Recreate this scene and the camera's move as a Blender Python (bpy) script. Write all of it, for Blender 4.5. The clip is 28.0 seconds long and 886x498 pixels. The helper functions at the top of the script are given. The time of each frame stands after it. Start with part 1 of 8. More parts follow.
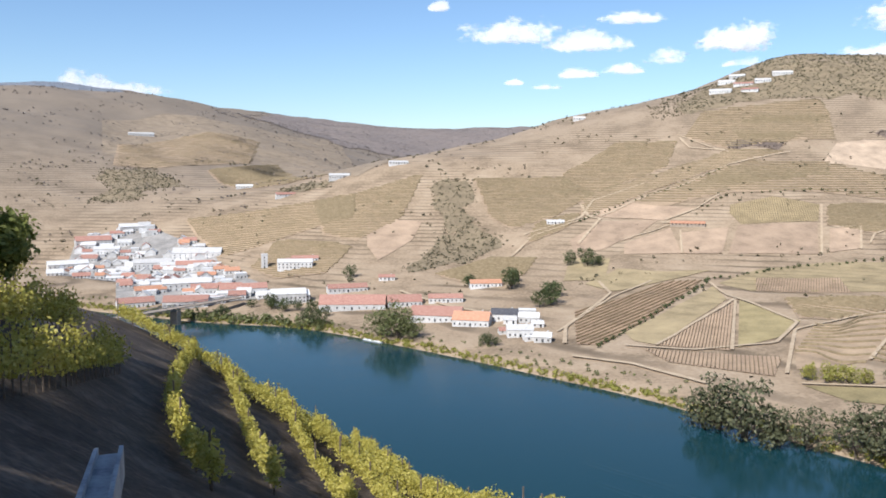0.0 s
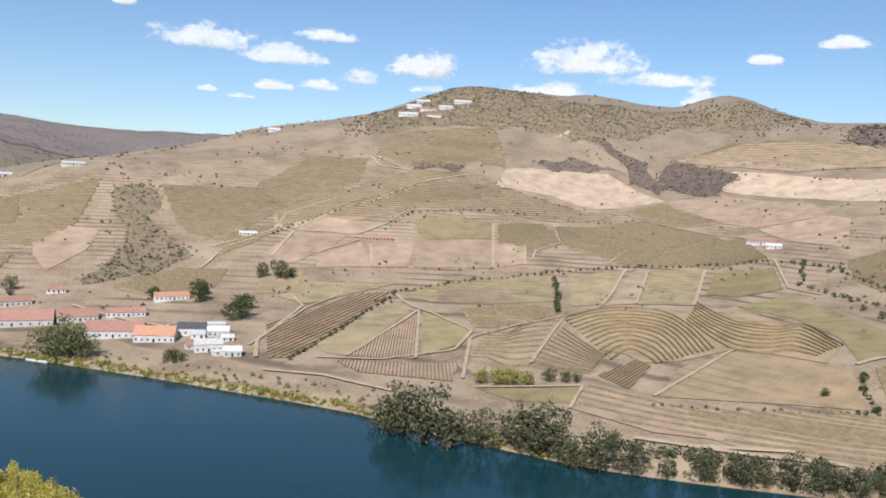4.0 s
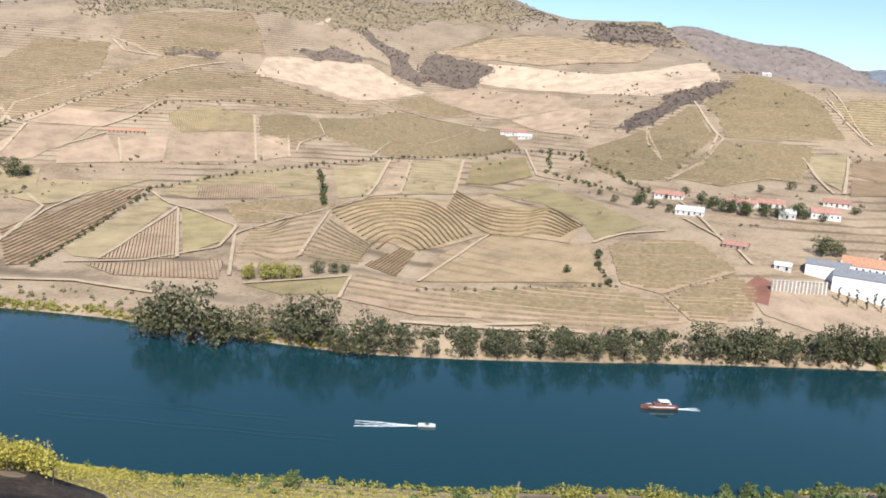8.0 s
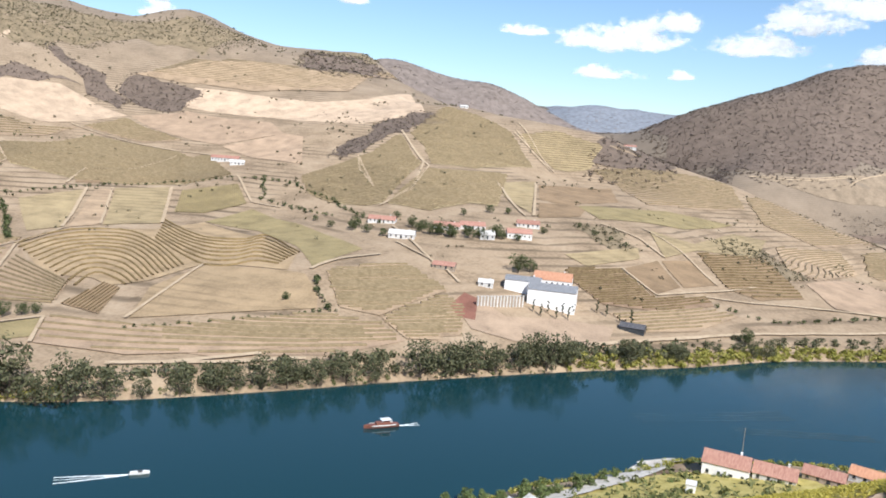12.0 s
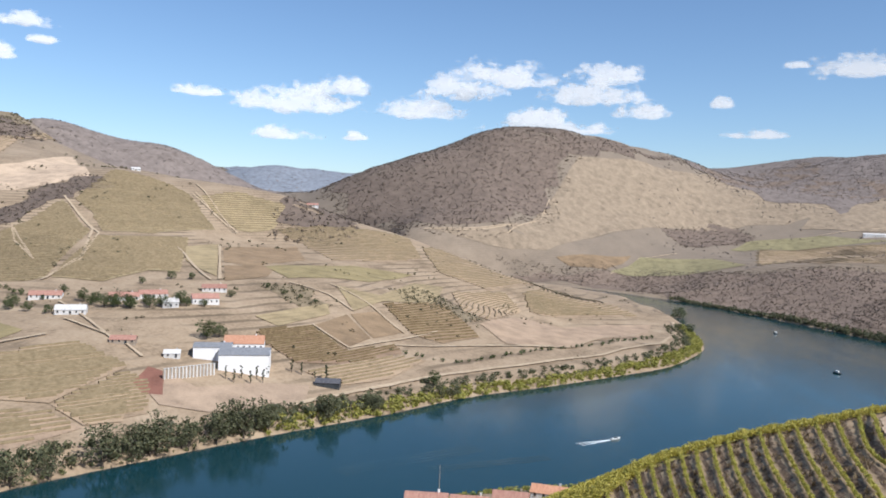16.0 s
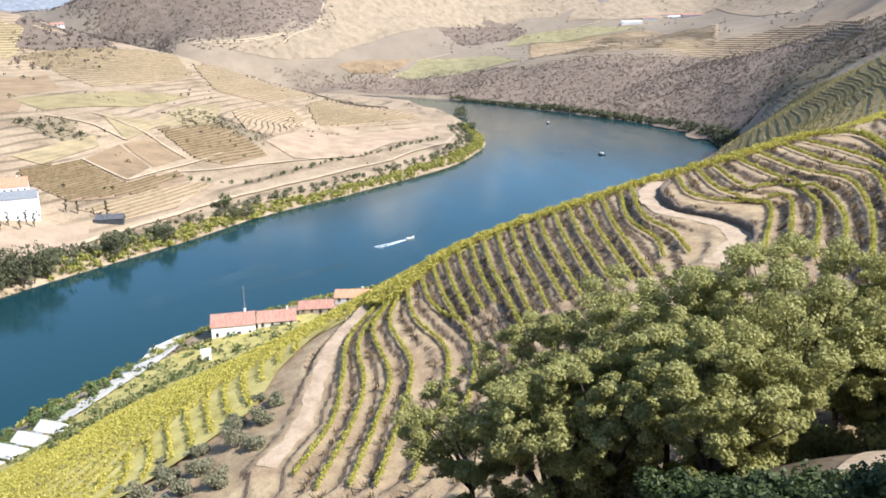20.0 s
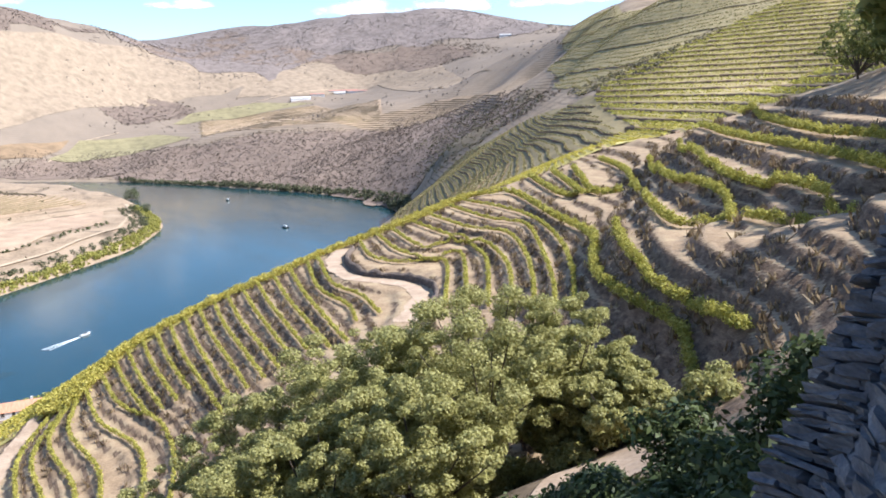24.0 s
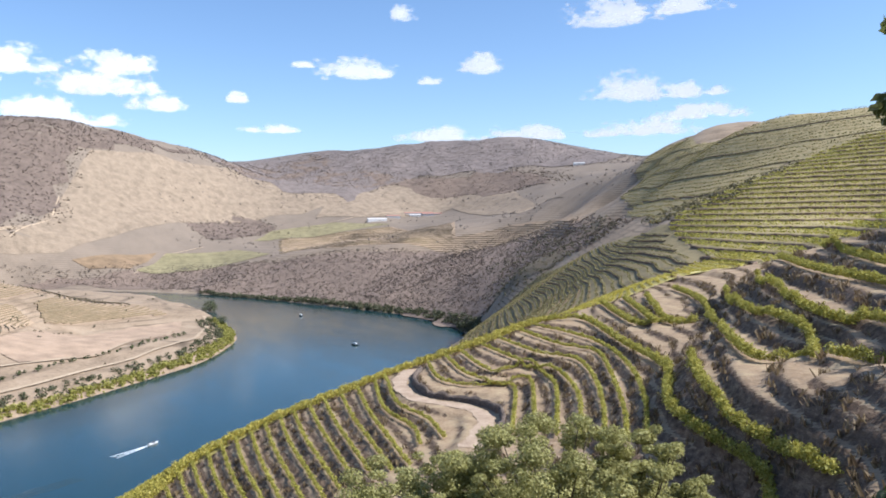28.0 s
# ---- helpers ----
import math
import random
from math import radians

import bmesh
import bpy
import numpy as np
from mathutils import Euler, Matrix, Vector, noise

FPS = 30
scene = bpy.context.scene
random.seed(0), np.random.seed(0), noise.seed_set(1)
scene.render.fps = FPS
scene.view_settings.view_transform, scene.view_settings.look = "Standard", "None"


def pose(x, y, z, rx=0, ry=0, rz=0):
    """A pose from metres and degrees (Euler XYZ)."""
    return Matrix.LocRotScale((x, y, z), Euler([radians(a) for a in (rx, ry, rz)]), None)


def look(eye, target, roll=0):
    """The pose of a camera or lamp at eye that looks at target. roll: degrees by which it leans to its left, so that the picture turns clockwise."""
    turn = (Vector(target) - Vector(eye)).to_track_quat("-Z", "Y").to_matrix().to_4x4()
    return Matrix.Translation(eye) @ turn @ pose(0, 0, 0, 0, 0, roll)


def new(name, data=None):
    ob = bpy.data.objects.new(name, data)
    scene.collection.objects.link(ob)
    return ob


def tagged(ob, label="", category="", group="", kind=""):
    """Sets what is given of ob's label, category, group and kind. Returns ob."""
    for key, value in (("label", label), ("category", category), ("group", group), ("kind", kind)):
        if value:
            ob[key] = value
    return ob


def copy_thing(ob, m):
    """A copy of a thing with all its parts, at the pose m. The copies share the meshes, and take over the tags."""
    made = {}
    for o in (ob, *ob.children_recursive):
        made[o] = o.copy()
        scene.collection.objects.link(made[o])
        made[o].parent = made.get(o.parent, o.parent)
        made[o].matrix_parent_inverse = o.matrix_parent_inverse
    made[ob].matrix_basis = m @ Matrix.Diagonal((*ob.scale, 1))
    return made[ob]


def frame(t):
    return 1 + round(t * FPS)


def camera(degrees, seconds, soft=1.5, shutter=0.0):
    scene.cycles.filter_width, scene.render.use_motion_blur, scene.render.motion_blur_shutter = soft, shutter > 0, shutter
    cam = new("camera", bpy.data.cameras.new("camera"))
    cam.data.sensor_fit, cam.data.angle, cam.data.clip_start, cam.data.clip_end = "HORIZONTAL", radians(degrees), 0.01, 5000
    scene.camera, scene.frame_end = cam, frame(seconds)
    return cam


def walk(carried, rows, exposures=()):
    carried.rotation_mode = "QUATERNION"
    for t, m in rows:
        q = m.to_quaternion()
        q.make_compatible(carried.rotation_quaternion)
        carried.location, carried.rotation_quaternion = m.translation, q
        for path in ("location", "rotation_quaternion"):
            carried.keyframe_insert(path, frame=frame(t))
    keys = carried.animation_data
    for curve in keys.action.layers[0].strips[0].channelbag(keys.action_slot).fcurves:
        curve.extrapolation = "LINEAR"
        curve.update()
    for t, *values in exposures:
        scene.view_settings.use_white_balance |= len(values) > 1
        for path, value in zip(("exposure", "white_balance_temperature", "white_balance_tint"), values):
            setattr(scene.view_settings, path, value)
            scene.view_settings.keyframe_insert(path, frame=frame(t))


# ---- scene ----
cam = camera(58.30, 28.0, soft=1.8)
PATH = [
    (0.0, pose(0, 0, 110, 84.50, 0.00, -0.00)),
    (0.5, pose(0, 0, 110, 84.83, -0.14, -2.85)),
    (1.0, pose(0, 0, 110, 85.05, -0.52, -5.94)),
    (1.5, pose(0, 0, 110, 85.30, -1.12, -9.19)),
    (2.0, pose(0, 0, 110, 85.56, -1.57, -12.33)),
    (2.5, pose(0, 0, 110, 85.75, -1.95, -14.98)),
    (3.0, pose(0, 0, 110, 85.84, -2.30, -17.19)),
    (3.5, pose(0, 0, 110, 85.94, -2.58, -19.42)),
    (5.5, pose(0, 0, 110, 84.77, -2.94, -28.20)),
    (6.0, pose(0, 0, 110, 83.70, -2.77, -29.97)),
    (6.5, pose(0, 0, 110, 82.45, -2.62, -31.95)),
    (7.0, pose(0, 0, 110, 81.25, -2.71, -34.35)),
    (7.5, pose(0, 0, 110, 80.05, -2.98, -36.56)),
    (8.0, pose(0, 0, 110, 79.09, -3.35, -38.54)),
    (8.5, pose(0, 0, 110, 78.48, -3.73, -40.76)),
    (9.0, pose(0, 0, 110, 78.21, -4.02, -43.07)),
    (9.5, pose(0, 0, 110, 78.15, -4.30, -45.45)),
    (10.0, pose(0, 0, 110, 78.32, -4.65, -48.32)),
    (10.5, pose(0, 0, 110, 78.83, -4.95, -51.60)),
    (11.0, pose(0, 0, 110, 79.83, -4.96, -54.61)),
    (11.5, pose(0, 0, 110, 81.21, -4.65, -56.80)),
    (13.5, pose(0, 0, 110, 85.61, -3.60, -65.63)),
    (14.0, pose(0, 0, 110, 86.20, -3.56, -68.71)),
    (14.5, pose(0, 0, 110, 86.74, -3.53, -71.61)),
    (15.0, pose(0, 0, 110, 87.28, -3.33, -74.48)),
    (15.5, pose(0, 0, 110, 87.66, -2.76, -77.87)),
    (16.0, pose(0, 0, 110, 87.89, -2.17, -81.33)),
    (16.5, pose(0, 0, 110, 87.89, -1.75, -84.27)),
    (17.0, pose(0, 0, 110, 87.18, -1.37, -86.57)),
    (17.5, pose(0, 0, 110, 85.29, -0.67, -88.05)),
    (18.0, pose(0, 0, 110, 82.58, 0.09, -88.86)),
    (18.5, pose(0, 0, 110, 79.91, 0.81, -89.70)),
    (19.0, pose(0, 0, 110, 77.48, 1.19, -91.44)),
    (19.5, pose(0, 0, 110, 75.62, 1.25, -94.03)),
    (20.0, pose(0, 0, 110, 74.41, 1.25, -97.03)),
    (20.5, pose(0, 0, 110, 73.77, 1.19, -100.55)),
    (21.0, pose(0, 0, 110, 73.54, 1.25, -104.44)),
    (21.5, pose(0, 0, 110, 73.75, 1.35, -108.08)),
    (23.5, pose(0, 0, 110, 77.72, 2.21, -117.60)),
    (24.0, pose(0, 0, 110, 78.95, 2.15, -119.89)),
    (24.5, pose(0, 0, 110, 80.11, 2.03, -122.02)),
    (25.0, pose(0, 0, 110, 81.37, 1.94, -123.66)),
    (25.5, pose(0, 0, 110, 82.87, 1.87, -124.49)),
    (26.0, pose(0, 0, 110, 84.41, 1.64, -124.19)),
    (26.5, pose(0, 0, 110, 85.68, 1.38, -122.85)),
    (27.0, pose(0, 0, 110, 86.65, 1.16, -120.88)),
    (27.5, pose(0, 0, 110, 87.47, 0.94, -118.06)),
    (28.0, pose(0, 0, 110, 87.88, 0.64, -114.64)),
]
walk(cam, PATH, exposures=[(0.0, 0.38, 5970, 10), (3.0, 0.13, 6000, 10), (6.0, 0.25, 6120, 10), (9.0, 0.55, 6150, 9), (11.0, 0.55, 6150, 9), (14.0, 0.22, 5980, 10), (17.0, 0.22, 5950, 10), (18.0, 0.4, 5960, 9), (20.0, 0.98, 5970, 8), (25.0, 1.1, 5870, 13), (28.0, 0.64, 5830, 12)])


SUN_AZ, SUN_EL = 214.0, 45.0


def sky_and_sun():
    w = bpy.data.worlds.new("sky")
    w.use_nodes = True
    scene.world = w
    nt = w.node_tree
    bg = nt.nodes["Background"]
    sky = nt.nodes.new("ShaderNodeTexSky")
    sky.sky_type, sky.sun_disc = "NISHITA", False
    sky.sun_elevation, sky.sun_rotation = radians(SUN_EL), radians(SUN_AZ)
    sky.altitude, sky.air_density, sky.dust_density, sky.ozone_density = 100, 1.0, 0.35, 3.5
    nt.links.new(sky.outputs[0], bg.inputs[0])
    bg.inputs[1].default_value = 0.11
    d = bpy.data.lights.new("sun", "SUN")
    d.energy, d.angle, d.color = 5.0, radians(0.6), (1.0, 0.945, 0.87)
    a, e = radians(SUN_AZ), radians(SUN_EL)
    ob = new("sun", d)
    ob.matrix_world = look((0, 0, 400), Vector((0, 0, 400)) - Vector((math.sin(a) * math.cos(e), math.cos(a) * math.cos(e), math.sin(e))))


sky_and_sun()

# ---- materials ----
def rgb(c):
    return (c[0], c[1], c[2], 1)


def surface(name, colors, size=1.0, fine=8.0, rough=0.9, bump=0.3, metal=0.0, per_object=0.0, stretch=(1, 1, 1), spec=0.25, bump_size=None, patch=0.35, lines=None, outer=None):
    """A weathered surface: two or three colours mixed by noise at two scales, in metres, with fine relief; outer paints
    in distance haze.
    """
    m = bpy.data.materials.new(name)
    m.use_nodes = True
    nt = m.node_tree
    n, link = nt.nodes, nt.links.new
    b = n["Principled BSDF"]
    geo = n.new("ShaderNodeNewGeometry")
    mp = n.new("ShaderNodeMapping")
    mp.inputs["Scale"].default_value = stretch
    link(geo.outputs["Position"], mp.inputs[0])
    big, small = n.new("ShaderNodeTexNoise"), n.new("ShaderNodeTexNoise")
    for node, s, det in ((big, 1 / size, 5), (small, fine / size, 4)):
        node.inputs["Scale"].default_value, node.inputs["Detail"].default_value, node.inputs["Roughness"].default_value = s, det, 0.6
        link(mp.outputs[0], node.inputs[0])
    mix = n.new("ShaderNodeMix")
    mix.inputs[0].default_value = patch
    link(big.outputs[0], mix.inputs[2])
    link(small.outputs[0], mix.inputs[3])
    ramp = n.new("ShaderNodeValToRGB")
    els = ramp.color_ramp.elements
    lo, hi = 0.36, 0.64
    els[0].position, els[0].color, els[1].position, els[1].color = lo, rgb(colors[0]), hi, rgb(colors[-1])
    for i in range(1, len(colors) - 1):
        e = els.new(lo + (hi - lo) * i / (len(colors) - 1))
        e.color = rgb(colors[i])
    link(mix.outputs[0], ramp.inputs[0])
    out = ramp.outputs[0]
    if lines:
        gap, depth = lines
        xyz, warp, wave, ease, dark = n.new("ShaderNodeSeparateXYZ"), n.new("ShaderNodeMath"), n.new("ShaderNodeMath"), n.new("ShaderNodeMapRange"), n.new("ShaderNodeMix")
        link(geo.outputs["Position"], xyz.inputs[0])
        warp.operation, wave.operation = "MULTIPLY_ADD", "SINE"
        link(big.outputs[0], warp.inputs[0])
        warp.inputs[1].default_value = 5.0
        scale = n.new("ShaderNodeMath")
        scale.operation = "MULTIPLY"
        scale.inputs[1].default_value = 6.283 / gap
        link(xyz.outputs[2], scale.inputs[0])
        link(scale.outputs[0], warp.inputs[2])
        link(warp.outputs[0], wave.inputs[0])
        ease.inputs[1].default_value, ease.inputs[2].default_value, ease.inputs[3].default_value, ease.inputs[4].default_value = 0.35, 1.0, 0.0, depth
        link(wave.outputs[0], ease.inputs[0])
        breaks = n.new("ShaderNodeMath")
        breaks.operation = "MULTIPLY"
        link(ease.outputs[0], breaks.inputs[0])
        gaps = n.new("ShaderNodeTexNoise")
        gaps.inputs["Scale"].default_value = 0.012
        link(geo.outputs["Position"], gaps.inputs[0])
        far = n.new("ShaderNodeMapRange")
        far.inputs[1].default_value, far.inputs[2].default_value = 0.4, 0.62
        link(gaps.outputs[0], far.inputs[0])
        link(far.outputs[0], breaks.inputs[1])
        dark.data_type = "RGBA"
        link(breaks.outputs[0], dark.inputs[0])
        link(out, dark.inputs[6])
        dark.inputs[7].default_value = rgb(tuple(k * 0.45 for k in colors[0]))
        out = dark.outputs[2]
    # haze painted into the colour: ground greys with distance from the origin
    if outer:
        haze_dist, mask, heath = n.new("ShaderNodeVectorMath"), n.new("ShaderNodeMapRange"), n.new("ShaderNodeMix")
        haze_dist.operation, heath.data_type = "LENGTH", "RGBA"
        link(geo.outputs["Position"], haze_dist.inputs[0])
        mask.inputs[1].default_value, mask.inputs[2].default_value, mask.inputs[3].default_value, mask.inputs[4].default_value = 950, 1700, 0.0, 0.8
        link(haze_dist.outputs["Value"], mask.inputs[0])
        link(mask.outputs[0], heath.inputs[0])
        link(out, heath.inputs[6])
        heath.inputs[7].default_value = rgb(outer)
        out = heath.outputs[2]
    if per_object:
        info = n.new("ShaderNodeObjectInfo")
        rnd = n.new("ShaderNodeMapRange")
        rnd.inputs[3].default_value, rnd.inputs[4].default_value = 1 - per_object, 1 + per_object
        link(info.outputs["Random"], rnd.inputs[0])
        hsv = n.new("ShaderNodeHueSaturation")
        link(rnd.outputs[0], hsv.inputs["Value"])
        link(out, hsv.inputs["Color"])
        out = hsv.outputs[0]
    link(out, b.inputs["Base Color"])
    b.inputs["Roughness"].default_value, b.inputs["Metallic"].default_value = rough, metal
    b.inputs["Specular IOR Level"].default_value = spec
    if bump:
        bp = n.new("ShaderNodeBump")
        bp.inputs["Strength"].default_value, bp.inputs["Distance"].default_value = bump, bump_size or size / fine * 0.5
        link(small.outputs[0], bp.inputs["Height"])
        link(bp.outputs[0], b.inputs["Normal"])
    return m


def leaf_surface(name, dark, mid, light, rough=0.6, through_light=0.25):
    """Leaves: each clump its own shade between three greens, a little light passing through."""
    m = bpy.data.materials.new(name)
    m.use_nodes = True
    nt = m.node_tree
    n, link = nt.nodes, nt.links.new
    b = n["Principled BSDF"]
    geo = n.new("ShaderNodeNewGeometry")
    noise_t = n.new("ShaderNodeTexNoise")
    noise_t.inputs["Scale"].default_value = 0.5
    link(geo.outputs["Position"], noise_t.inputs[0])
    add = n.new("ShaderNodeMath")
    add.operation = "MULTIPLY_ADD"
    add.inputs[1].default_value = 0.55
    link(geo.outputs["Random Per Island"], add.inputs[0])
    half = n.new("ShaderNodeMath")
    half.operation = "MULTIPLY"
    half.inputs[1].default_value = 0.45
    link(noise_t.outputs[0], half.inputs[0])
    link(half.outputs[0], add.inputs[2])
    ramp = n.new("ShaderNodeValToRGB")
    els = ramp.color_ramp.elements
    els[0].position, els[0].color, els[1].position, els[1].color = 0.1, rgb(dark), 0.8, rgb(light)
    e = els.new(0.45)
    e.color = rgb(mid)
    link(add.outputs[0], ramp.inputs[0])
    link(ramp.outputs[0], b.inputs["Base Color"])
    b.inputs["Roughness"].default_value, b.inputs["Specular IOR Level"].default_value = rough, 0.3
    tr = n.new("ShaderNodeBsdfTranslucent")
    link(ramp.outputs[0], tr.inputs[0])
    mx = n.new("ShaderNodeMixShader")
    mx.inputs[0].default_value = through_light
    link(b.outputs[0], mx.inputs[1])
    link(tr.outputs[0], mx.inputs[2])
    link(mx.outputs[0], n["Material Output"].inputs[0])
    return m


MAT = {}
# outer: haze grey mixed over the far hillsides by distance
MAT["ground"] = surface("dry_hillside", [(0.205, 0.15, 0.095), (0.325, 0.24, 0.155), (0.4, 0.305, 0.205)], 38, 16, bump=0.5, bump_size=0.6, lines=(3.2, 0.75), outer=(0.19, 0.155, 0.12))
MAT["scrub_soil"] = surface("scrub_soil", [(0.10, 0.075, 0.05), (0.16, 0.12, 0.08), (0.22, 0.16, 0.10)], 25, 10, bump=0.5, bump_size=0.6)


def water():
    m = bpy.data.materials.new("river_water")
    m.use_nodes = True
    n, link = m.node_tree.nodes, m.node_tree.links.new
    b = n["Principled BSDF"]
    b.inputs["Base Color"].default_value = (0.008, 0.036, 0.043, 1)
    b.inputs["Roughness"].default_value, b.inputs["IOR"].default_value = 0.12, 1.33
    geo, mp = n.new("ShaderNodeNewGeometry"), n.new("ShaderNodeMapping")
    mp.inputs["Scale"].default_value, mp.inputs["Rotation"].default_value = (0.5, 1.4, 1), (0, 0, 0.6)
    link(geo.outputs["Position"], mp.inputs[0])
    a, c = n.new("ShaderNodeTexNoise"), n.new("ShaderNodeTexNoise")
    a.inputs["Scale"].default_value, c.inputs["Scale"].default_value = 0.8, 0.03
    a.inputs["Detail"].default_value = 4
    link(mp.outputs[0], a.inputs[0])
    link(mp.outputs[0], c.inputs[0])
    bp = n.new("ShaderNodeBump")
    bp.inputs["Strength"].default_value, bp.inputs["Distance"].default_value = 0.22, 0.12
    link(a.outputs[0], bp.inputs["Height"])
    link(bp.outputs[0], b.inputs["Normal"])
    rg = n.new("ShaderNodeMapRange")
    rg.inputs[1].default_value, rg.inputs[2].default_value, rg.inputs[3].default_value, rg.inputs[4].default_value = 0.35, 0.65, 0.08, 0.14
    link(c.outputs[0], rg.inputs[0])
    link(rg.outputs[0], b.inputs["Roughness"])
    return m


MAT["water"] = water()
MAT["bank_leaf"] = leaf_surface("riverside_leaves", (0.045, 0.05, 0.024), (0.095, 0.1, 0.05), (0.17, 0.165, 0.085))
MAT["round_leaf"] = leaf_surface("oak_leaves", (0.03, 0.045, 0.015), (0.065, 0.085, 0.03), (0.12, 0.135, 0.05))
MAT["willow_leaf"] = leaf_surface("willow_leaves", (0.06, 0.075, 0.025), (0.13, 0.145, 0.05), (0.22, 0.22, 0.09))
MAT["gold_leaf"] = leaf_surface("golden_leaves", (0.14, 0.145, 0.025), (0.27, 0.26, 0.05), (0.4, 0.36, 0.1))
MAT["young_leaf"] = leaf_surface("young_leaves", (0.05, 0.08, 0.02), (0.12, 0.16, 0.05), (0.22, 0.25, 0.1))
MAT["cypress_leaf"] = leaf_surface("cypress_leaves", (0.02, 0.03, 0.012), (0.045, 0.06, 0.025), (0.09, 0.1, 0.045))

NORTH_HILL = [(187, 1236, 189), (331, 1288, 229), (456, 1324, 270), (536, 1293, 297), (725, 1256, 291), (839, 1244, 289), (913, 1190, 276), (971, 1117, 300), (1079, 1042, 268), (1187, 996, 259), (1278, 963, 256), (110, 1145, 164), (718, 1541, 250), (1108, 1418, 240), (333, 1565, 170), (-66, 998, 120), (-111, 843, 54), (38, 799, 45), (350, 675, 39), (296, 818, 82), (570, 870, 97), (713, 877, 126), (1019, 688, 172)]
FAR_NORTH = [(-1115, 2012, 323), (-1642, 3427, 489), (-989, 2296, 316), (-749, 2175, 323), (-572, 2228, 267), (-394, 2873, 257), (-163, 3596, 305), (150, 4297, 305), (330, 4488, 306), (200, 2291, 110), (-30, 1700, 80), (-270, 1272, 95), (-450, 1113, 80), (-550, 953, 60), (-637, 1576, 180), (-411, 1650, 170), (-923, 1182, 200), (-1650, 2858, 330), (-2121, 2121, 350), (521, 2954, 280), (1094, 3007, 250), (-260, 799, 10), (-277, 686, 8), (-376, 706, 10), (-516, 737, 15), (-145, 746, 20)]
SPUR = [(703, 562, 89), (974, 573, 158), (993, 425, 137), (999, 353, 122), (946, 355, 91), (1009, 253, 94), (1041, 200, 85), (1127, 89, 39), (1180, -7, 13), (657, 420, 72), (655, 298, 60), (534, 251, 43), (374, 301, 31), (663, 193, 49), (609, 116, 20), (759, 31, 16), (799, -42, 4), (830, -22, 0), (334, 546, 25), (209, 563, 19), (510, 465, 40), (518, 409, 42), (181, 697, 33), (1050, -60, 10), (1150, 0, 14), (1250, 60, 12)]
EAST = [(1924, 318, 281), (1939, 204, 315), (1997, 101, 341), (2050, 0, 336), (2097, -114, 323), (2276, -332, 295), (1844, 460, 216), (1528, 315, 74), (1750, 36, 139), (1595, 122, 94), (1643, -155, 37), (1696, -113, 70), (1924, -317, 101), (1433, -443, 69), (1929, -829, 124), (1301, -362, 40), (1096, -700, 93), (1352, -1030, 175), (2888, -812, 362), (2655, -1166, 384), (2334, -1358, 384), (2038, -1448, 311), (1482, -833, 119), (2343, -520, 247), (2101, -651, 181)]
FAR_EAST = [(1677, 1264, 264), (1813, 1155, 294), (1859, 976, 261), (2707, 1039, 267), (4090, 1329, 335), (4155, 1106, 335), (1337, 681, 120), (1762, 712, 100), (2283, 742, 80), (2049, 1601, 200), (2338, 1350, 150), (2266, 1057, 150), (3250, 573, 250), (3287, -288, 260), (3291, 1900, 300), (1480, 500, 2), (1460, 800, 2), (1500, 1200, 3), (1298, 372, 40)]
NEAR_SLOPE = [(460.1, -598.5, 107), (199.5, -282.8, 107), (120.9, -188.9, 107), (156.8, -158.9, 95), (59, -14, 69), (34, -24, 88), (29, -27, 90), (14, -19, 97), (120, -147, 104), (181, -189, 95), (181, -157, 93), (176, -118, 84), (112, 48, 46.6), (114.6, 29.4, 52.8), (97.2, 33, 52.8), (77, 13.6, 60.5), (126, 14.8, 56.5)]
UPPER_SLOPE = [(305, -259, 107), (300, -309, 126), (302, -360, 141), (286, -386, 152), (342, -261, 94), (401, -264, 78), (496, -260, 37), (668, -440, 86), (919, -605, 106), (872, -490, 66), (854, -520, 87), (610, -343, 54), (213, -211, 99), (220, -246, 106), (597, -454, 103), (875, -667, 127), (1176, -932, 207), (419, -356, 117), (571, -486, 139), (723, -616, 170), (805, -690, 190), (1025, -879, 230), (1358, -1181, 258), (442, -406, 134), (589, -542, 169), (661, -610, 187), (829, -768, 223), (418, -430, 152), (558, -574, 184), (729, -755, 217)]
UPPER_SLOPE_B = [(392, -441, 162), (503, -543, 181), (451, -522, 186), (676, -764, 199), (381, -514, 185), (546, -741, 194), (300, -520, 183), (440, -762, 193), (240, -416, 152), (112, -278, 134), (132, -212, 118), (700, -1212, 230), (1202, -1202, 230), (1740, -1932, 260), (2483, -1771, 313), (2387, -1899, 302), (2829, -1700, 399), (745, -590, 146), (900, -716, 170), (930, -676, 138), (1294, -940, 183), (306, -124, 42), (290, -78, 32), (249, -26, 20), (353, -188, 48), (647, -2415, 300)]
VIEWPOINT = [(0, 0, 108.3), (-22, 56, 99), (-13, 48, 97), (-6, 42, 95), (-1, 38, 94), (3, 36, 93), (-6, 19, 102.3), (-4, 30, 96.8), (-4, 9, 105.5), (-10, 17, 105.6), (-17, 25, 107), (-40, 69, 97), (-44, 122, 70), (-115, 164, 90), (5, 30, 96), (15, 26, 90), (30, 52, 72), (71, 71, 48), (50, 87, 48), (106, 106, 20), (80, 139, 18), (0, 100, 58), (0, 160, 30), (-106, 227, 40), (26, 15, 88), (52, 30, 70), (30, 5, 90), (19, -7, 95), (34, -6, 86), (13, -9, 98.5)]
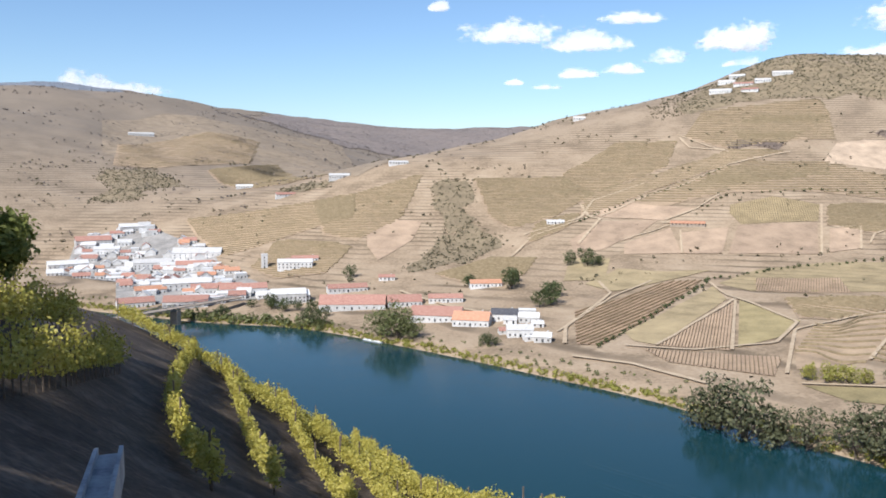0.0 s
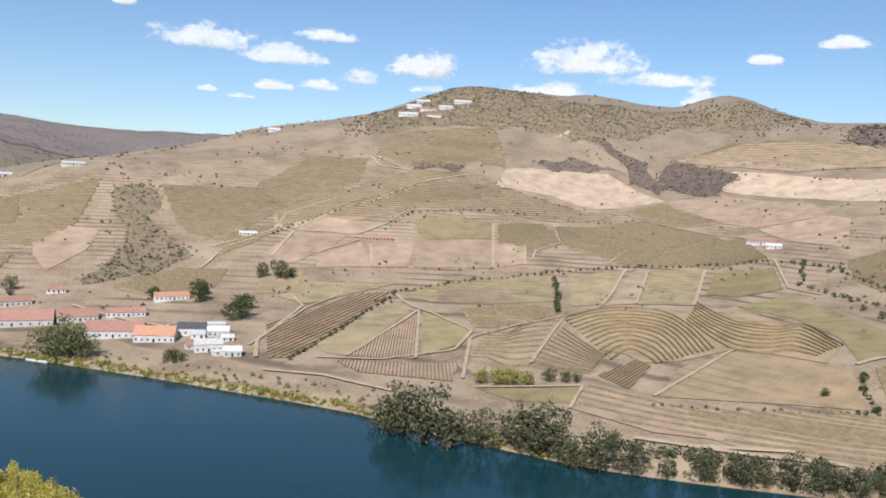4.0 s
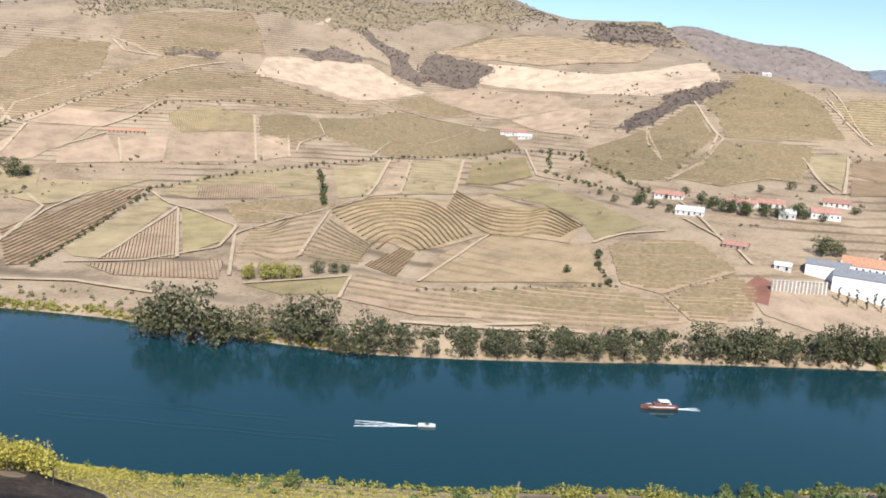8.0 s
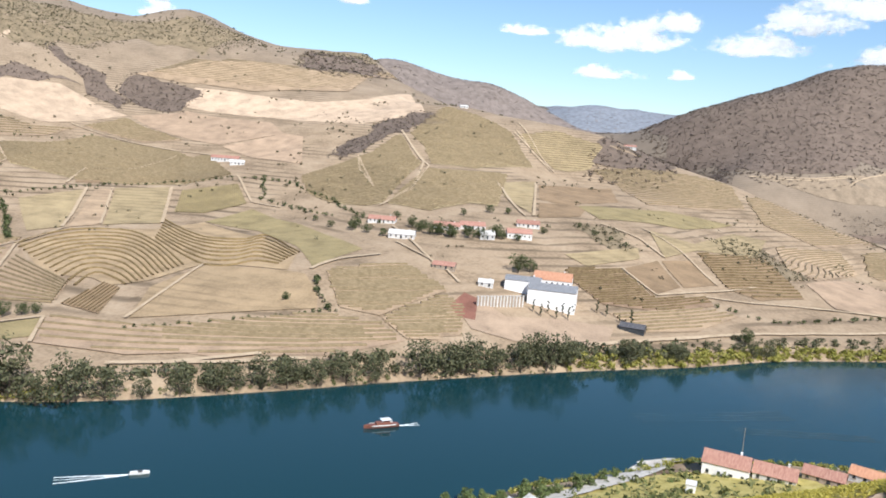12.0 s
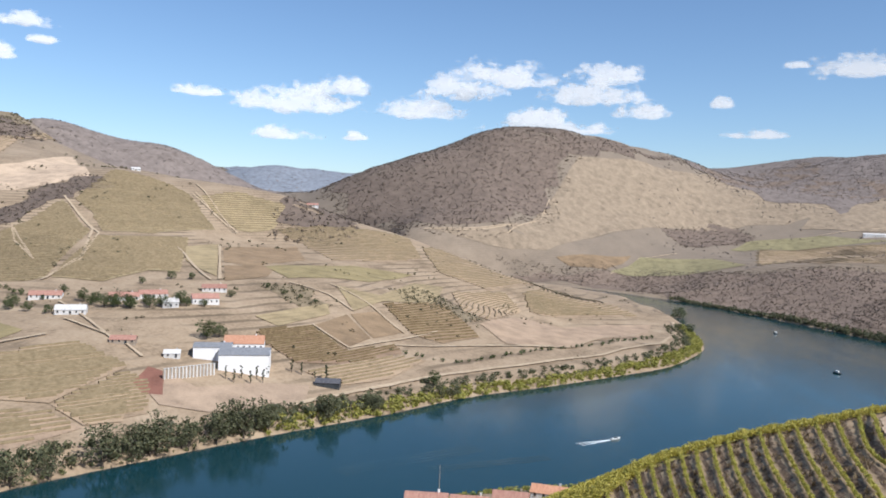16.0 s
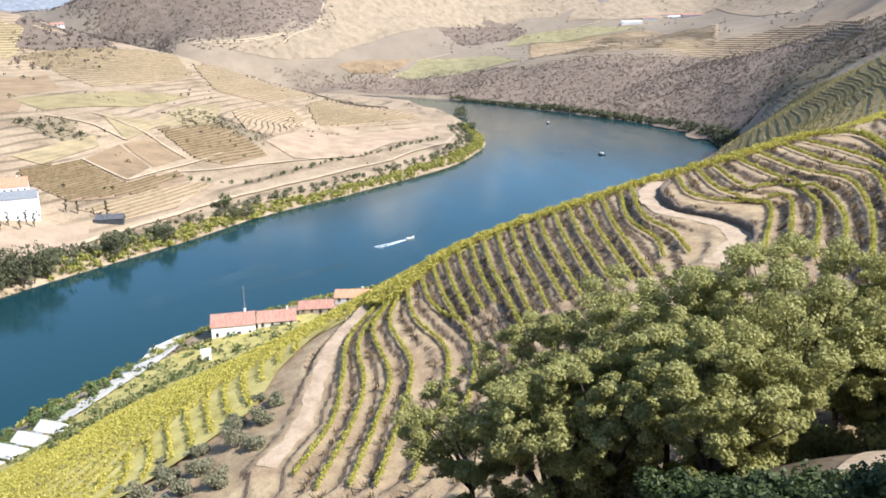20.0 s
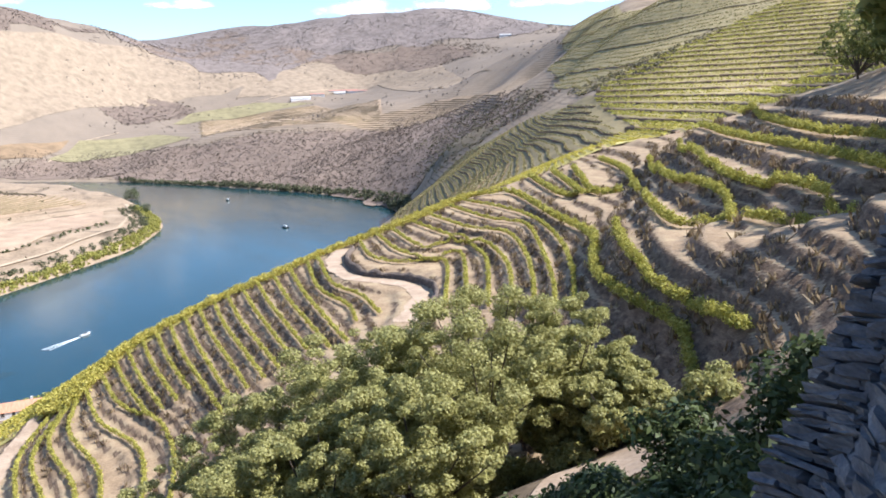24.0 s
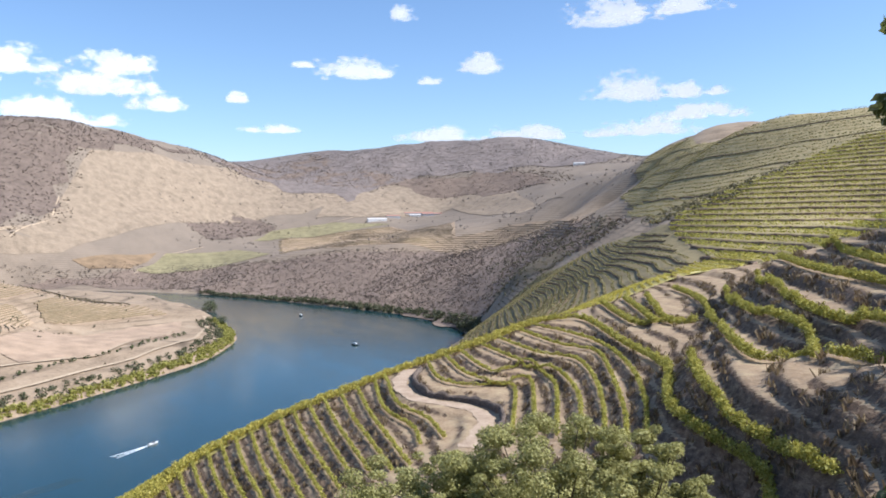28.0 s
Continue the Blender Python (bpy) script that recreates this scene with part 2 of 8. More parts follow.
VIEWPOINT_B = [(14, -14, 96), (25, -17, 90.5), (8, -11, 100.5), (5, -4, 104.5), (44, 164, 20), (28, 176, 31), (3, -9, 109.5), (18, -41, 102), (10, -17, 99), (16, -58, 114), (31, -116, 122), (0, -25, 117), (0, -60, 131), (-14, -38, 136), (-28, -28, 136), (0, -200, 172), (-25, 0, 118), (-60, 0, 136), (-200, 0, 165), (-52, 30, 112), (-260, 150, 120), (-141, -141, 190), (-500, -866, 360), (-1000, 0, 300), (-866, 500, 150), (0, -1200, 380), (-3000, 0, 400), (-2165, 1250, 320), (-2250, -2681, 450), (0, -3500, 450)]
ROWS_BROW = [(78.5, [(147.5, -54.5), (124.5, -48.2), (112.8, -48.6), (101.5, -46.4)]), (77.6, [(146.9, -52.2), (125, -46.1), (111.8, -45.8), (102.7, -43.2)]), (76.8, [(146, -48.3), (126.1, -43.9), (110.6, -41.4), (96.8, -39.2)]), (75.9, [(145.6, -44.9), (127.8, -41.5), (112.5, -39.3), (98.6, -37.3)]), (75.1, [(145.8, -41.7), (129.3, -38.8), (115.5, -37), (101.6, -35.2)]), (74.3, [(145.8, -38.8), (130.7, -36.4), (116.4, -34.7), (102.5, -33)]), (73.4, [(146.1, -35.8), (128.8, -33.3), (115.3, -32.1), (101.4, -30.9)])]
ROWS_BROW_B = [(72.6, [(146.6, -33.3), (130.2, -31), (115.4, -29.8), (101.4, -28.7)]), (71.7, [(147.2, -30.6), (130.2, -28.5), (114.6, -27.3), (100.6, -26.2)]), (70.9, [(145.9, -27.7), (130, -25.9), (113.7, -24.7), (99.7, -23.7)]), (70.1, [(144.9, -24.8), (128.4, -23.2), (112.7, -22.6), (98.7, -22.1)])]
ROWS_FOOT = [(69.2, [(144.5, -22.3), (128.5, -21.1), (111.8, -20.8)]), (68.4, [(144, -19.7), (127.9, -18.8), (111, -18.8)]), (67.5, [(143, -16.9), (127.4, -16.4), (111.7, -16.8)]), (66.7, [(142.1, -14.4), (127.5, -14.3), (113.3, -14.9)]), (65.9, [(136.6, -11.9), (121.9, -12.3), (107.6, -16.1), (94, -14.8), (77.2, -9.6)])]
ROWS_TURN = [(65.1, [(133.7, -9), (118, -9.1), (104.8, -12.4), (89.8, -10.2), (71.4, -4.7)]), (64.3, [(131.7, -7.4), (118.4, -5.1), (102.6, -7.2), (87.7, -4.8), (72.2, -1)]), (63.5, [(132.7, -6.3), (118.4, -2.4), (101.1, -4.1), (88.3, -1.8), (73.9, 1.7)]), (62.7, [(131.4, -5), (116.1, -0.1), (99.8, -0.5), (87.5, 1.7), (75.2, 5.3)]), (61.9, [(136.2, -4.2), (120.7, 1.4), (103.8, 2.5), (92.2, 3.7), (79.7, 7.9)])]
ROWS_HOOK = [(80.3, [(147.4, -63.9), (132, -59.3), (124, -61.2), (122, -66.3), (117.6, -67.1), (93.4, -52.8)]), (81.2, [(147.9, -68.1), (129, -63.7), (121.3, -66.5), (121.9, -71.5), (114.3, -68.7), (88.7, -53.5)]), (82.1, [(145.6, -70.8), (126.8, -67.2), (126.8, -75.1), (116.3, -72.8), (106.7, -68.5), (84.1, -54)]), (83.2, [(146.2, -75.7), (127.8, -73.8), (119, -75.2), (108.7, -71.9), (95.4, -65.2), (76.9, -52.6)]), (84.3, [(146.1, -79.8), (128.1, -77.8), (117.9, -79.9), (101.3, -72.1), (85.3, -62), (72.1, -52.5)]), (85.3, [(148.6, -86.1), (128.3, -83.1), (118.2, -84.3), (99.3, -73.7), (80.3, -61.5), (69.6, -53.6)])]
ROWS_BANK = [(86.2, [(148.4, -89.6), (134.1, -89.7), (117.7, -86.2), (97.2, -76), (80.7, -65), (65.7, -53.3)]), (87.2, [(147.7, -92.9), (144.5, -99.8), (113.1, -86.7), (91.7, -77.6), (70.9, -60.5), (59.3, -54.7), (48.5, -50.7), (41.6, -45.4)]), (91.5, [(81.8, -73.5), (67.7, -62.5), (55.5, -55), (47.2, -51.5), (38.2, -47.1)]), (93.2, [(88.9, -85.6), (74.7, -74.6), (65.9, -69.6), (63.4, -75.1)]), (94.8, [(120.9, -117.6), (92.5, -94.4), (76.8, -85), (65.8, -77.1), (57.5, -67.8)]), (95.6, [(55.8, -68), (48.1, -67), (42.1, -71.6)]), (98.2, [(111.9, -116.7), (79.6, -90.6), (67.1, -81.6), (53.7, -74.8), (42.5, -65.9)]), (100.5, [(122.1, -133.5), (91.6, -108.6), (74.7, -97.3), (62.2, -88.8), (50.3, -80), (37.5, -68.2)]), (102.6, [(119.7, -143.7), (71.1, -98.8), (54.5, -88.8), (38.5, -76.6)])]
ROWS_NOOK = [(88.3, [(161.6, -117), (139.9, -105.8), (124, -99.4), (116.7, -106.5)]), (89.3, [(159.6, -122.3), (137.5, -109.5), (120.5, -99.5)]), (90.2, [(155.1, -125.5), (121.8, -103.2), (112.7, -102.1)]), (91, [(160, -138.2), (140.4, -127.3), (119.7, -111.6), (101.2, -96.1)])]
PATH_HIGH, PATH_LOW = (79.3, [(148.9, -61.1), (138.7, -54.3), (124.5, -51.6), (114.7, -56.4), (105.8, -55.4), (94, -46.5)]), (61.1, [(137, -1.9), (120.7, 3.8), (106.1, 6.1), (92.9, 7.9), (84, 11.5)])
TERRACE_ROWS = ROWS_BROW + ROWS_BROW_B + ROWS_FOOT + ROWS_TURN + ROWS_HOOK + ROWS_NOOK + ROWS_BANK
SPOTS = NORTH_HILL + FAR_NORTH + SPUR + EAST + FAR_EAST + NEAR_SLOPE + UPPER_SLOPE + VIEWPOINT + UPPER_SLOPE_B + VIEWPOINT_B
FAR_BANK = [(-520, 790), (-330, 655), (-225, 600), (-171, 575), (-123, 563), (-84, 544), (-3, 476), (53, 423), (100, 376), (120, 349), (155, 301), (180, 272), (214, 245), (256, 217), (298, 191), (372, 140), (433, 92), (487, 56), (543, 1), (600, -50), (655, -92), (740, -128), (796, -137), (900, -139), (994, -137), (1063, -130), (1200, -100), (1277, -67), (1338, -20), (1390, 40), (1440, 150), (1450, 400), (1430, 800), (1470, 1300), (1400, 2000)]
NEAR_BANK = [(-520, 650), (-330, 520), (-180, 410), (-80, 330), (0, 268), (40, 232), (73, 205), (99, 188), (138, 156), (176, 131), (203, 107), (227, 100), (265, 75), (289, 63), (320, 20), (335, -12), (370, -45), (405, -75), (440, -112), (480, -160), (520, -215), (570, -270), (625, -310), (680, -335), (730, -345), (780, -347), (844, -344), (900, -325), (977, -298), (1110, -240), (1260, -165), (1400, -30), (1500, 120), (1530, 400), (1510, 800), (1550, 1300), (1480, 2000)]

# ---- the lie of the land: river banks and spot heights joined by a smooth surface ----
def curve2(pts, n):
    """A smooth line through plan points, n steps to a leg."""
    p = np.array(pts, float)
    q = np.vstack([2 * p[0] - p[1], p, 2 * p[-1] - p[-2]])
    out = []
    for i in range(1, len(q) - 2):
        a, b, c, d = q[i - 1], q[i], q[i + 1], q[i + 2]
        for k in range(n):
            t = k / n
            out.append(0.5 * (2 * b + (c - a) * t + (2 * a - 5 * b + 4 * c - d) * t * t + (3 * b - a - 3 * c + d) * t ** 3))
    out.append(q[-2])
    return np.array(out)


BANK_N, BANK_S = curve2(FAR_BANK, 4), curve2(NEAR_BANK, 4)
RIVER = np.vstack([BANK_N, BANK_S[::-1]])


def inside(x, y, poly):
    x, y = np.asarray(x, float), np.asarray(y, float)
    hit = np.zeros(x.shape, bool)
    a = np.asarray(poly, float)
    for (x0, y0), (x1, y1) in zip(a, np.roll(a, -1, 0)):
        if y0 != y1:
            hit ^= ((y0 > y) != (y1 > y)) & (x < (x1 - x0) * (y - y0) / (y1 - y0) + x0)
    return hit


def line_distance(x, y, line):
    x, y = np.asarray(x, float), np.asarray(y, float)
    best = np.full(x.shape, 1e9)
    a = np.asarray(line, float)
    for (x0, y0), (x1, y1) in zip(a[:-1], a[1:]):
        dx, dy = x1 - x0, y1 - y0
        k = np.clip(((x - x0) * dx + (y - y0) * dy) / (dx * dx + dy * dy + 1e-9), 0, 1)
        best = np.minimum(best, np.hypot(x - x0 - k * dx, y - y0 - k * dy))
    return best


def river_distance(x, y):
    """Metres from the water's edge, below zero on the water."""
    d = np.minimum(line_distance(x, y, BANK_N), line_distance(x, y, BANK_S))
    return np.where(inside(x, y, RIVER), -d, d)


def spread(p, q):
    r = np.hypot(p[:, None, 0] - q[None, :, 0], p[:, None, 1] - q[None, :, 1])
    a, b = 0.035 * np.hypot(p[:, 0], p[:, 1]) + 1, 0.035 * np.hypot(q[:, 0], q[:, 1]) + 1
    return np.sqrt(r * r + a[:, None] * b[None, :])


def settle():
    shore = [(x, y, 3.0) for x, y in FAR_BANK + NEAR_BANK]
    steps = [(x, y, z) for z, line in TERRACE_ROWS + [PATH_HIGH, PATH_LOW] for x, y in curve2(line, 2)]
    k = np.array(SPOTS + shore + steps, float)
    a = spread(k, k)
    n = len(k)
    m = np.zeros((n + 1, n + 1))
    give = np.where(np.arange(n) >= n - len(steps), 0.7, 0.3)
    m[:n, :n], m[:n, n], m[n, :n] = a - np.diag(give), 1, 1
    return k, np.linalg.solve(m, np.append(k[:, 2], 0))


KNOTS, WEIGHTS = settle()


def ripple(x, y, size, seed):
    """Smooth plan noise from a few turned waves, about -1 to 1."""
    r = np.random.RandomState(seed)
    z = 0
    for i in range(9):
        a, f, p = r.uniform(0, 6.283), r.uniform(0.6, 1.7) * 6.283 / size, r.uniform(0, 6.283)
        z = z + np.sin((x * np.cos(a) + y * np.sin(a)) * f + p + 1.3 * np.sin((x * np.sin(a) - y * np.cos(a)) * f * 0.6 + p * 2))
    return z / 4.5


def ground(x, y):
    """Height of the land at plan points."""
    x, y = np.atleast_1d(np.asarray(x, float)), np.atleast_1d(np.asarray(y, float))
    p = np.stack([x.ravel(), y.ravel()], 1)
    z = np.concatenate([spread(c, KNOTS) @ WEIGHTS[:-1] + WEIGHTS[-1] for c in np.array_split(p, max(1, len(p) // 4000))])
    z = z.reshape(x.shape)
    r = np.hypot(x, y)
    far = np.clip((r - 500) / 900, 0, 1)
    z = z + far * (7 * ripple(x, y, 420, 3) + 3 * ripple(x, y, 150, 5)) + np.clip((r - 330) / 300, 0, 1) * 0.4 * ripple(x, y, 60, 9)
    low = z < 22
    s = river_distance(x[low], y[low])
    z[low] = np.where(s > 0, np.maximum(z[low], 1.2) * np.clip(s / 9, 0, 1), np.maximum(-4, s * 0.35))
    return z

# ---- the land and the river ----
def mesh_object(name, verts, faces, material, parent=None, smooth=False):
    """verts: n x 3, faces: lists of indices or an m x 3 or m x 4 array."""
    me = bpy.data.meshes.new(name)
    v = np.asarray(verts, np.float32)
    if isinstance(faces, np.ndarray):
        k = faces.shape[1]
        me.vertices.add(len(v))
        me.vertices.foreach_set("co", v.ravel())
        me.loops.add(faces.size)
        me.loops.foreach_set("vertex_index", faces.astype(np.int32).ravel())
        me.polygons.add(len(faces))
        me.polygons.foreach_set("loop_start", np.arange(0, faces.size, k, dtype=np.int32))
        me.update(calc_edges=True)
        me.validate()
    else:
        me.from_pydata([tuple(map(float, p)) for p in v], [], [tuple(int(i) for i in f) for f in faces])
        me.update()
    if smooth:
        me.polygons.foreach_set("use_smooth", [True] * len(me.polygons))
    for mat in (material if isinstance(material, (list, tuple)) else [material]):
        me.materials.append(mat)
    ob = new(name, me)
    if parent is not None:
        ob.parent = parent
    return ob


def polar_zone():
    rows = [(77, 122), (84, 134), (90, 141), (95, 146), (99.5, 152), (106, 165), (113, 180), (118.5, 200), (124, 220), (131, 248), (136, 262), (141, 215), (147, 150), (153, 112),
            (154, 58), (147, 50), (140, 46), (132, 47), (124, 50), (116, 54), (108, 57), (100, 58), (92, 60), (84, 66), (78, 72)]
    return [(d * math.sin(radians(a)), d * math.cos(radians(a))) for a, d in rows]


exact_ground = ground
LAND_GRID = []


def ground(x, y):
    """Height of the land, read off the land's own mesh where that is laid out."""
    x, y = np.atleast_1d(np.asarray(x, float)), np.atleast_1d(np.asarray(y, float))
    d, a = np.hypot(x, y), np.arctan2(x, y)
    az, lr, zz = LAND_GRID[0]
    mesh = (d > 100) & (d < 4800) & (a > az[1]) & (a < az[-2])
    out = np.empty(x.shape)
    if mesh.any():
        u, v = (a[mesh] - az[0]) / (az[1] - az[0]), (np.log(d[mesh]) - lr[0]) / (lr[1] - lr[0])
        i, j = v.astype(int), u.astype(int)
        u, v = u - j, v - i
        out[mesh] = (zz[i, j] * (1 - u) + zz[i, j + 1] * u) * (1 - v) + (zz[i + 1, j] * (1 - u) + zz[i + 1, j + 1] * u) * v
    if not mesh.all():
        out[~mesh] = exact_ground(x[~mesh], y[~mesh])
    return out


def land():
    az = np.radians(np.concatenate([np.arange(-42, 160, 0.3), np.arange(160, 318, 2.0)]))
    r = np.concatenate([[0.01], np.geomspace(1.5, 4900, 430)])
    a, d = np.meshgrid(az, r)
    x, y = d * np.sin(a), d * np.cos(a)
    z = exact_ground(x, y)
    LAND_GRID.append((az[:len(np.arange(-42, 160, 0.3))], np.log(r[1:]), z[1:, :len(np.arange(-42, 160, 0.3))].copy()))
    hollow = polar_zone()
    z = z - np.where(inside(x, y, hollow), np.clip(line_distance(x, y, hollow + hollow[:1]) / 2, 0, 1) * 2.6, 0)
    na, nr = len(az), len(r)
    i, j = np.meshgrid(np.arange(nr - 1), np.arange(na), indexing="ij")
    jn = (j + 1) % na
    f = np.stack([i * na + j, i * na + jn, (i + 1) * na + jn, (i + 1) * na + j], -1).reshape(-1, 4)[:, ::-1]
    v = np.stack([x, y, z], -1).reshape(-1, 3)
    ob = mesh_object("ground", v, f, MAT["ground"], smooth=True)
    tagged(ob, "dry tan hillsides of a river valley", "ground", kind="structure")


land()
gx, gy = np.meshgrid(np.linspace(-900, 1750, 20), np.linspace(-450, 2000, 20), indexing="ij")
wv = np.stack([gx, gy, gx * 0], -1).reshape(-1, 3)
wf = np.array([(i * 20 + j, (i + 1) * 20 + j, (i + 1) * 20 + j + 1, i * 20 + j + 1) for i in range(19) for j in range(19)])
tagged(mesh_object("river", wv, wf, MAT["water"]), "calm dark blue-green river", "river", kind="structure")

# ---- builders ----
def part(name, ob_mesh, material, parent, label=""):
    """Links a bmesh, or mesh data, as one mesh object under a thing or a part."""
    if isinstance(ob_mesh, bmesh.types.BMesh):
        me = bpy.data.meshes.new(name)
        ob_mesh.to_mesh(me)
        ob_mesh.free()
    else:
        me = ob_mesh
    if material is not None and not me.materials:
        me.materials.append(material)
    ob = new(name, me)
    ob.parent = parent
    if label:
        ob["label"] = label
    return ob


def thing(name, m, label, category, group="", kind=""):
    ob = new(name)
    ob.empty_display_size = 0.2
    ob.matrix_basis = m
    return tagged(ob, label, category, group, kind)


def place(x, y, turn=0.0, up=0.0):
    return pose(x, y, float(ground(x, y)[0]) + up, 0, 0, turn)


def box(bm, x0, x1, y0, y1, z0, z1, bevel=0.0):
    r = bmesh.ops.create_cube(bm, size=1, matrix=Matrix.Translation(((x0 + x1) / 2, (y0 + y1) / 2, (z0 + z1) / 2)) @ Matrix.Diagonal((x1 - x0, y1 - y0, z1 - z0, 1)))
    if bevel:
        es = {e for v in r["verts"] for e in v.link_edges}
        bmesh.ops.bevel(bm, geom=list(es), offset=bevel, segments=1, affect="EDGES")


def cone(bm, p, q, r0, r1, n=8):
    p, q = Vector(p), Vector(q)
    d = q - p
    m = Matrix.Translation((p + q) / 2) @ d.to_track_quat("Z", "Y").to_matrix().to_4x4()
    bmesh.ops.create_cone(bm, cap_ends=True, segments=n, radius1=r0, radius2=r1, depth=d.length, matrix=m)


def leaf_mesh(name, centers, spread_r, count, size, seed, material, flat=0.75, shell=0.55):
    """Many small leaf sprays: a diamond leaf pair each, in balls round the centers (x, y, z, r)."""
    r = np.random.RandomState(seed)
    c = np.array(centers, float)
    w = c[:, 3] ** 2
    k = r.choice(len(c), count, p=w / w.sum())
    d = r.normal(size=(count, 3))
    d /= np.linalg.norm(d, axis=1)[:, None]
    rad = shell + (1 - shell) * r.rand(count) ** 0.7
    pos = c[k, :3] + d * (c[k, 3] * rad)[:, None] * np.array([1, 1, flat])
    nrm = d * 0.8 + r.normal(size=(count, 3)) * 0.6 + np.array([0, 0, 0.4])
    nrm /= np.linalg.norm(nrm, axis=1)[:, None]
    a = np.cross(nrm, r.normal(size=(count, 3)))
    a /= np.linalg.norm(a, axis=1)[:, None] + 1e-9
    b = np.cross(nrm, a)
    s = size * (0.6 + 0.8 * r.rand(count))[:, None]
    v = np.stack([pos - a * s, pos - b * s * 0.55 + nrm * s * 0.15, pos + a * s, pos + b * s * 0.55 + nrm * s * 0.15], 1).reshape(-1, 3)
    f = np.arange(count * 4).reshape(-1, 4)
    me = bpy.data.meshes.new(name)
    fill_mesh(me, v, f)
    me.materials.append(material)
    return me


def fill_mesh(me, v, f):
    v = np.asarray(v, np.float32)
    f = np.asarray(f, np.int32)
    me.vertices.add(len(v))
    me.vertices.foreach_set("co", v.ravel())
    me.loops.add(f.size)
    me.loops.foreach_set("vertex_index", f.ravel())
    me.polygons.add(len(f))
    me.polygons.foreach_set("loop_start", np.arange(0, f.size, f.shape[1], dtype=np.int32))
    me.update(calc_edges=True)
    me.validate()


def grow_tree(name, label, category, height, width, leaves, leaf, seed, bark, foliage, stem=0.3, group="", upright=False):
    """A tree at the origin: tapered trunk with limbs, and a crown of leaf sprays in uneven lobes with gaps."""
    r = random.Random(seed)
    top = thing(name, Matrix(), label, category, group)
    bm = bmesh.new()
    fork = height * stem
    base = max(0.06, height * 0.025)
    cone(bm, (0, 0, -0.4), (r.uniform(-.1, .1), r.uniform(-.1, .1), fork), base * 1.3, base * 0.8)
    lobes = []
    n = 6 if upright else 9
    for i in range(n):
        a, k = i * 2.4 + r.uniform(-.4, .4), r.uniform(0.3, 1.0)
        out = width * 0.5 * (0.25 + 0.5 * r.random())
        z = fork + (height - fork) * (0.12 + 0.72 * (i + 0.5) / n)
        taper = 1.0 - 0.55 * abs((z - fork) / (height - fork) - 0.4)
        p = (math.cos(a) * out * taper, math.sin(a) * out * taper, z)
        cone(bm, (0, 0, fork * r.uniform(0.7, 1.0)), p, base * 0.5, base * 0.12, 5)
        lobes.append((*p, width * r.uniform(0.2, 0.3) * taper))
        for j in range(2):
            q = (p[0] + r.uniform(-1, 1) * width * 0.16, p[1] + r.uniform(-1, 1) * width * 0.16, p[2] + r.uniform(-.5, 1) * width * 0.12)
            lobes.append((*q, width * r.uniform(0.1, 0.17)))
    part("trunk", bm, bark, top)
    part("crown", leaf_mesh("crown", lobes, 0, leaves, leaf, seed, foliage), None, top)
    return top


def cut(q, axis, lim, keep_more):
    """The part of a polygon on one side of a line."""
    res = []
    for u, v in zip(q, q[1:] + q[:1]):
        iu, iv = (u[axis] >= lim) == keep_more or u[axis] == lim, (v[axis] >= lim) == keep_more or v[axis] == lim
        if iu:
            res.append(u)
        if iu != iv:
            k = (lim - u[axis]) / (v[axis] - u[axis])
            res.append((u[0] + (v[0] - u[0]) * k, u[1] + (v[1] - u[1]) * k))
    return res


def clipped_cells(poly, cell):
    """Cuts a plan polygon into square cells, whole inside and trimmed at the edge: first into strips, then across."""
    rest = [(float(x), float(y)) for x, y in poly]
    out = []
    a = min(q[0] for q in rest)
    while len(rest) >= 3 and max(q[0] for q in rest) > a:
        a += cell
        strip, rest = cut(rest, 0, a, False), cut(rest, 0, a, True)
        if len(strip) < 3:
            continue
        c = math.floor(min(q[1] for q in strip) / cell) * cell
        while len(strip) >= 3 and max(q[1] for q in strip) > c:
            c += cell
            piece, strip = cut(strip, 1, c, False), cut(strip, 1, c, True)
            if len(piece) >= 3:
                out.append(piece)
    return out


def drape(name, poly, material, up, cell=9.0, parent=None):
    """A sheet of ground cover laid over the land inside a plan polygon."""
    cells = clipped_cells(poly, cell)
    xy = np.array([v for q in cells for v in q])
    z = np.maximum(ground(xy[:, 0], xy[:, 1]), 0.3) + up
    faces, k = [], 0
    for q in cells:
        faces.append(list(range(k, k + len(q))))
        k += len(q)
    me = bpy.data.meshes.new(name)
    me.from_pydata(np.column_stack([xy, z]).tolist(), [], faces)
    bm = bmesh.new()
    bm.from_mesh(me)
    bmesh.ops.remove_doubles(bm, verts=bm.verts, dist=0.01)
    bmesh.ops.recalc_face_normals(bm, faces=bm.faces)
    if sum(f.normal.z for f in bm.faces) < 0:
        bmesh.ops.reverse_faces(bm, faces=bm.faces)
    bm.to_mesh(me)
    bm.free()
    me.materials.append(material)
    ob = new(name, me)
    if parent is not None:
        ob.parent = parent
    return ob


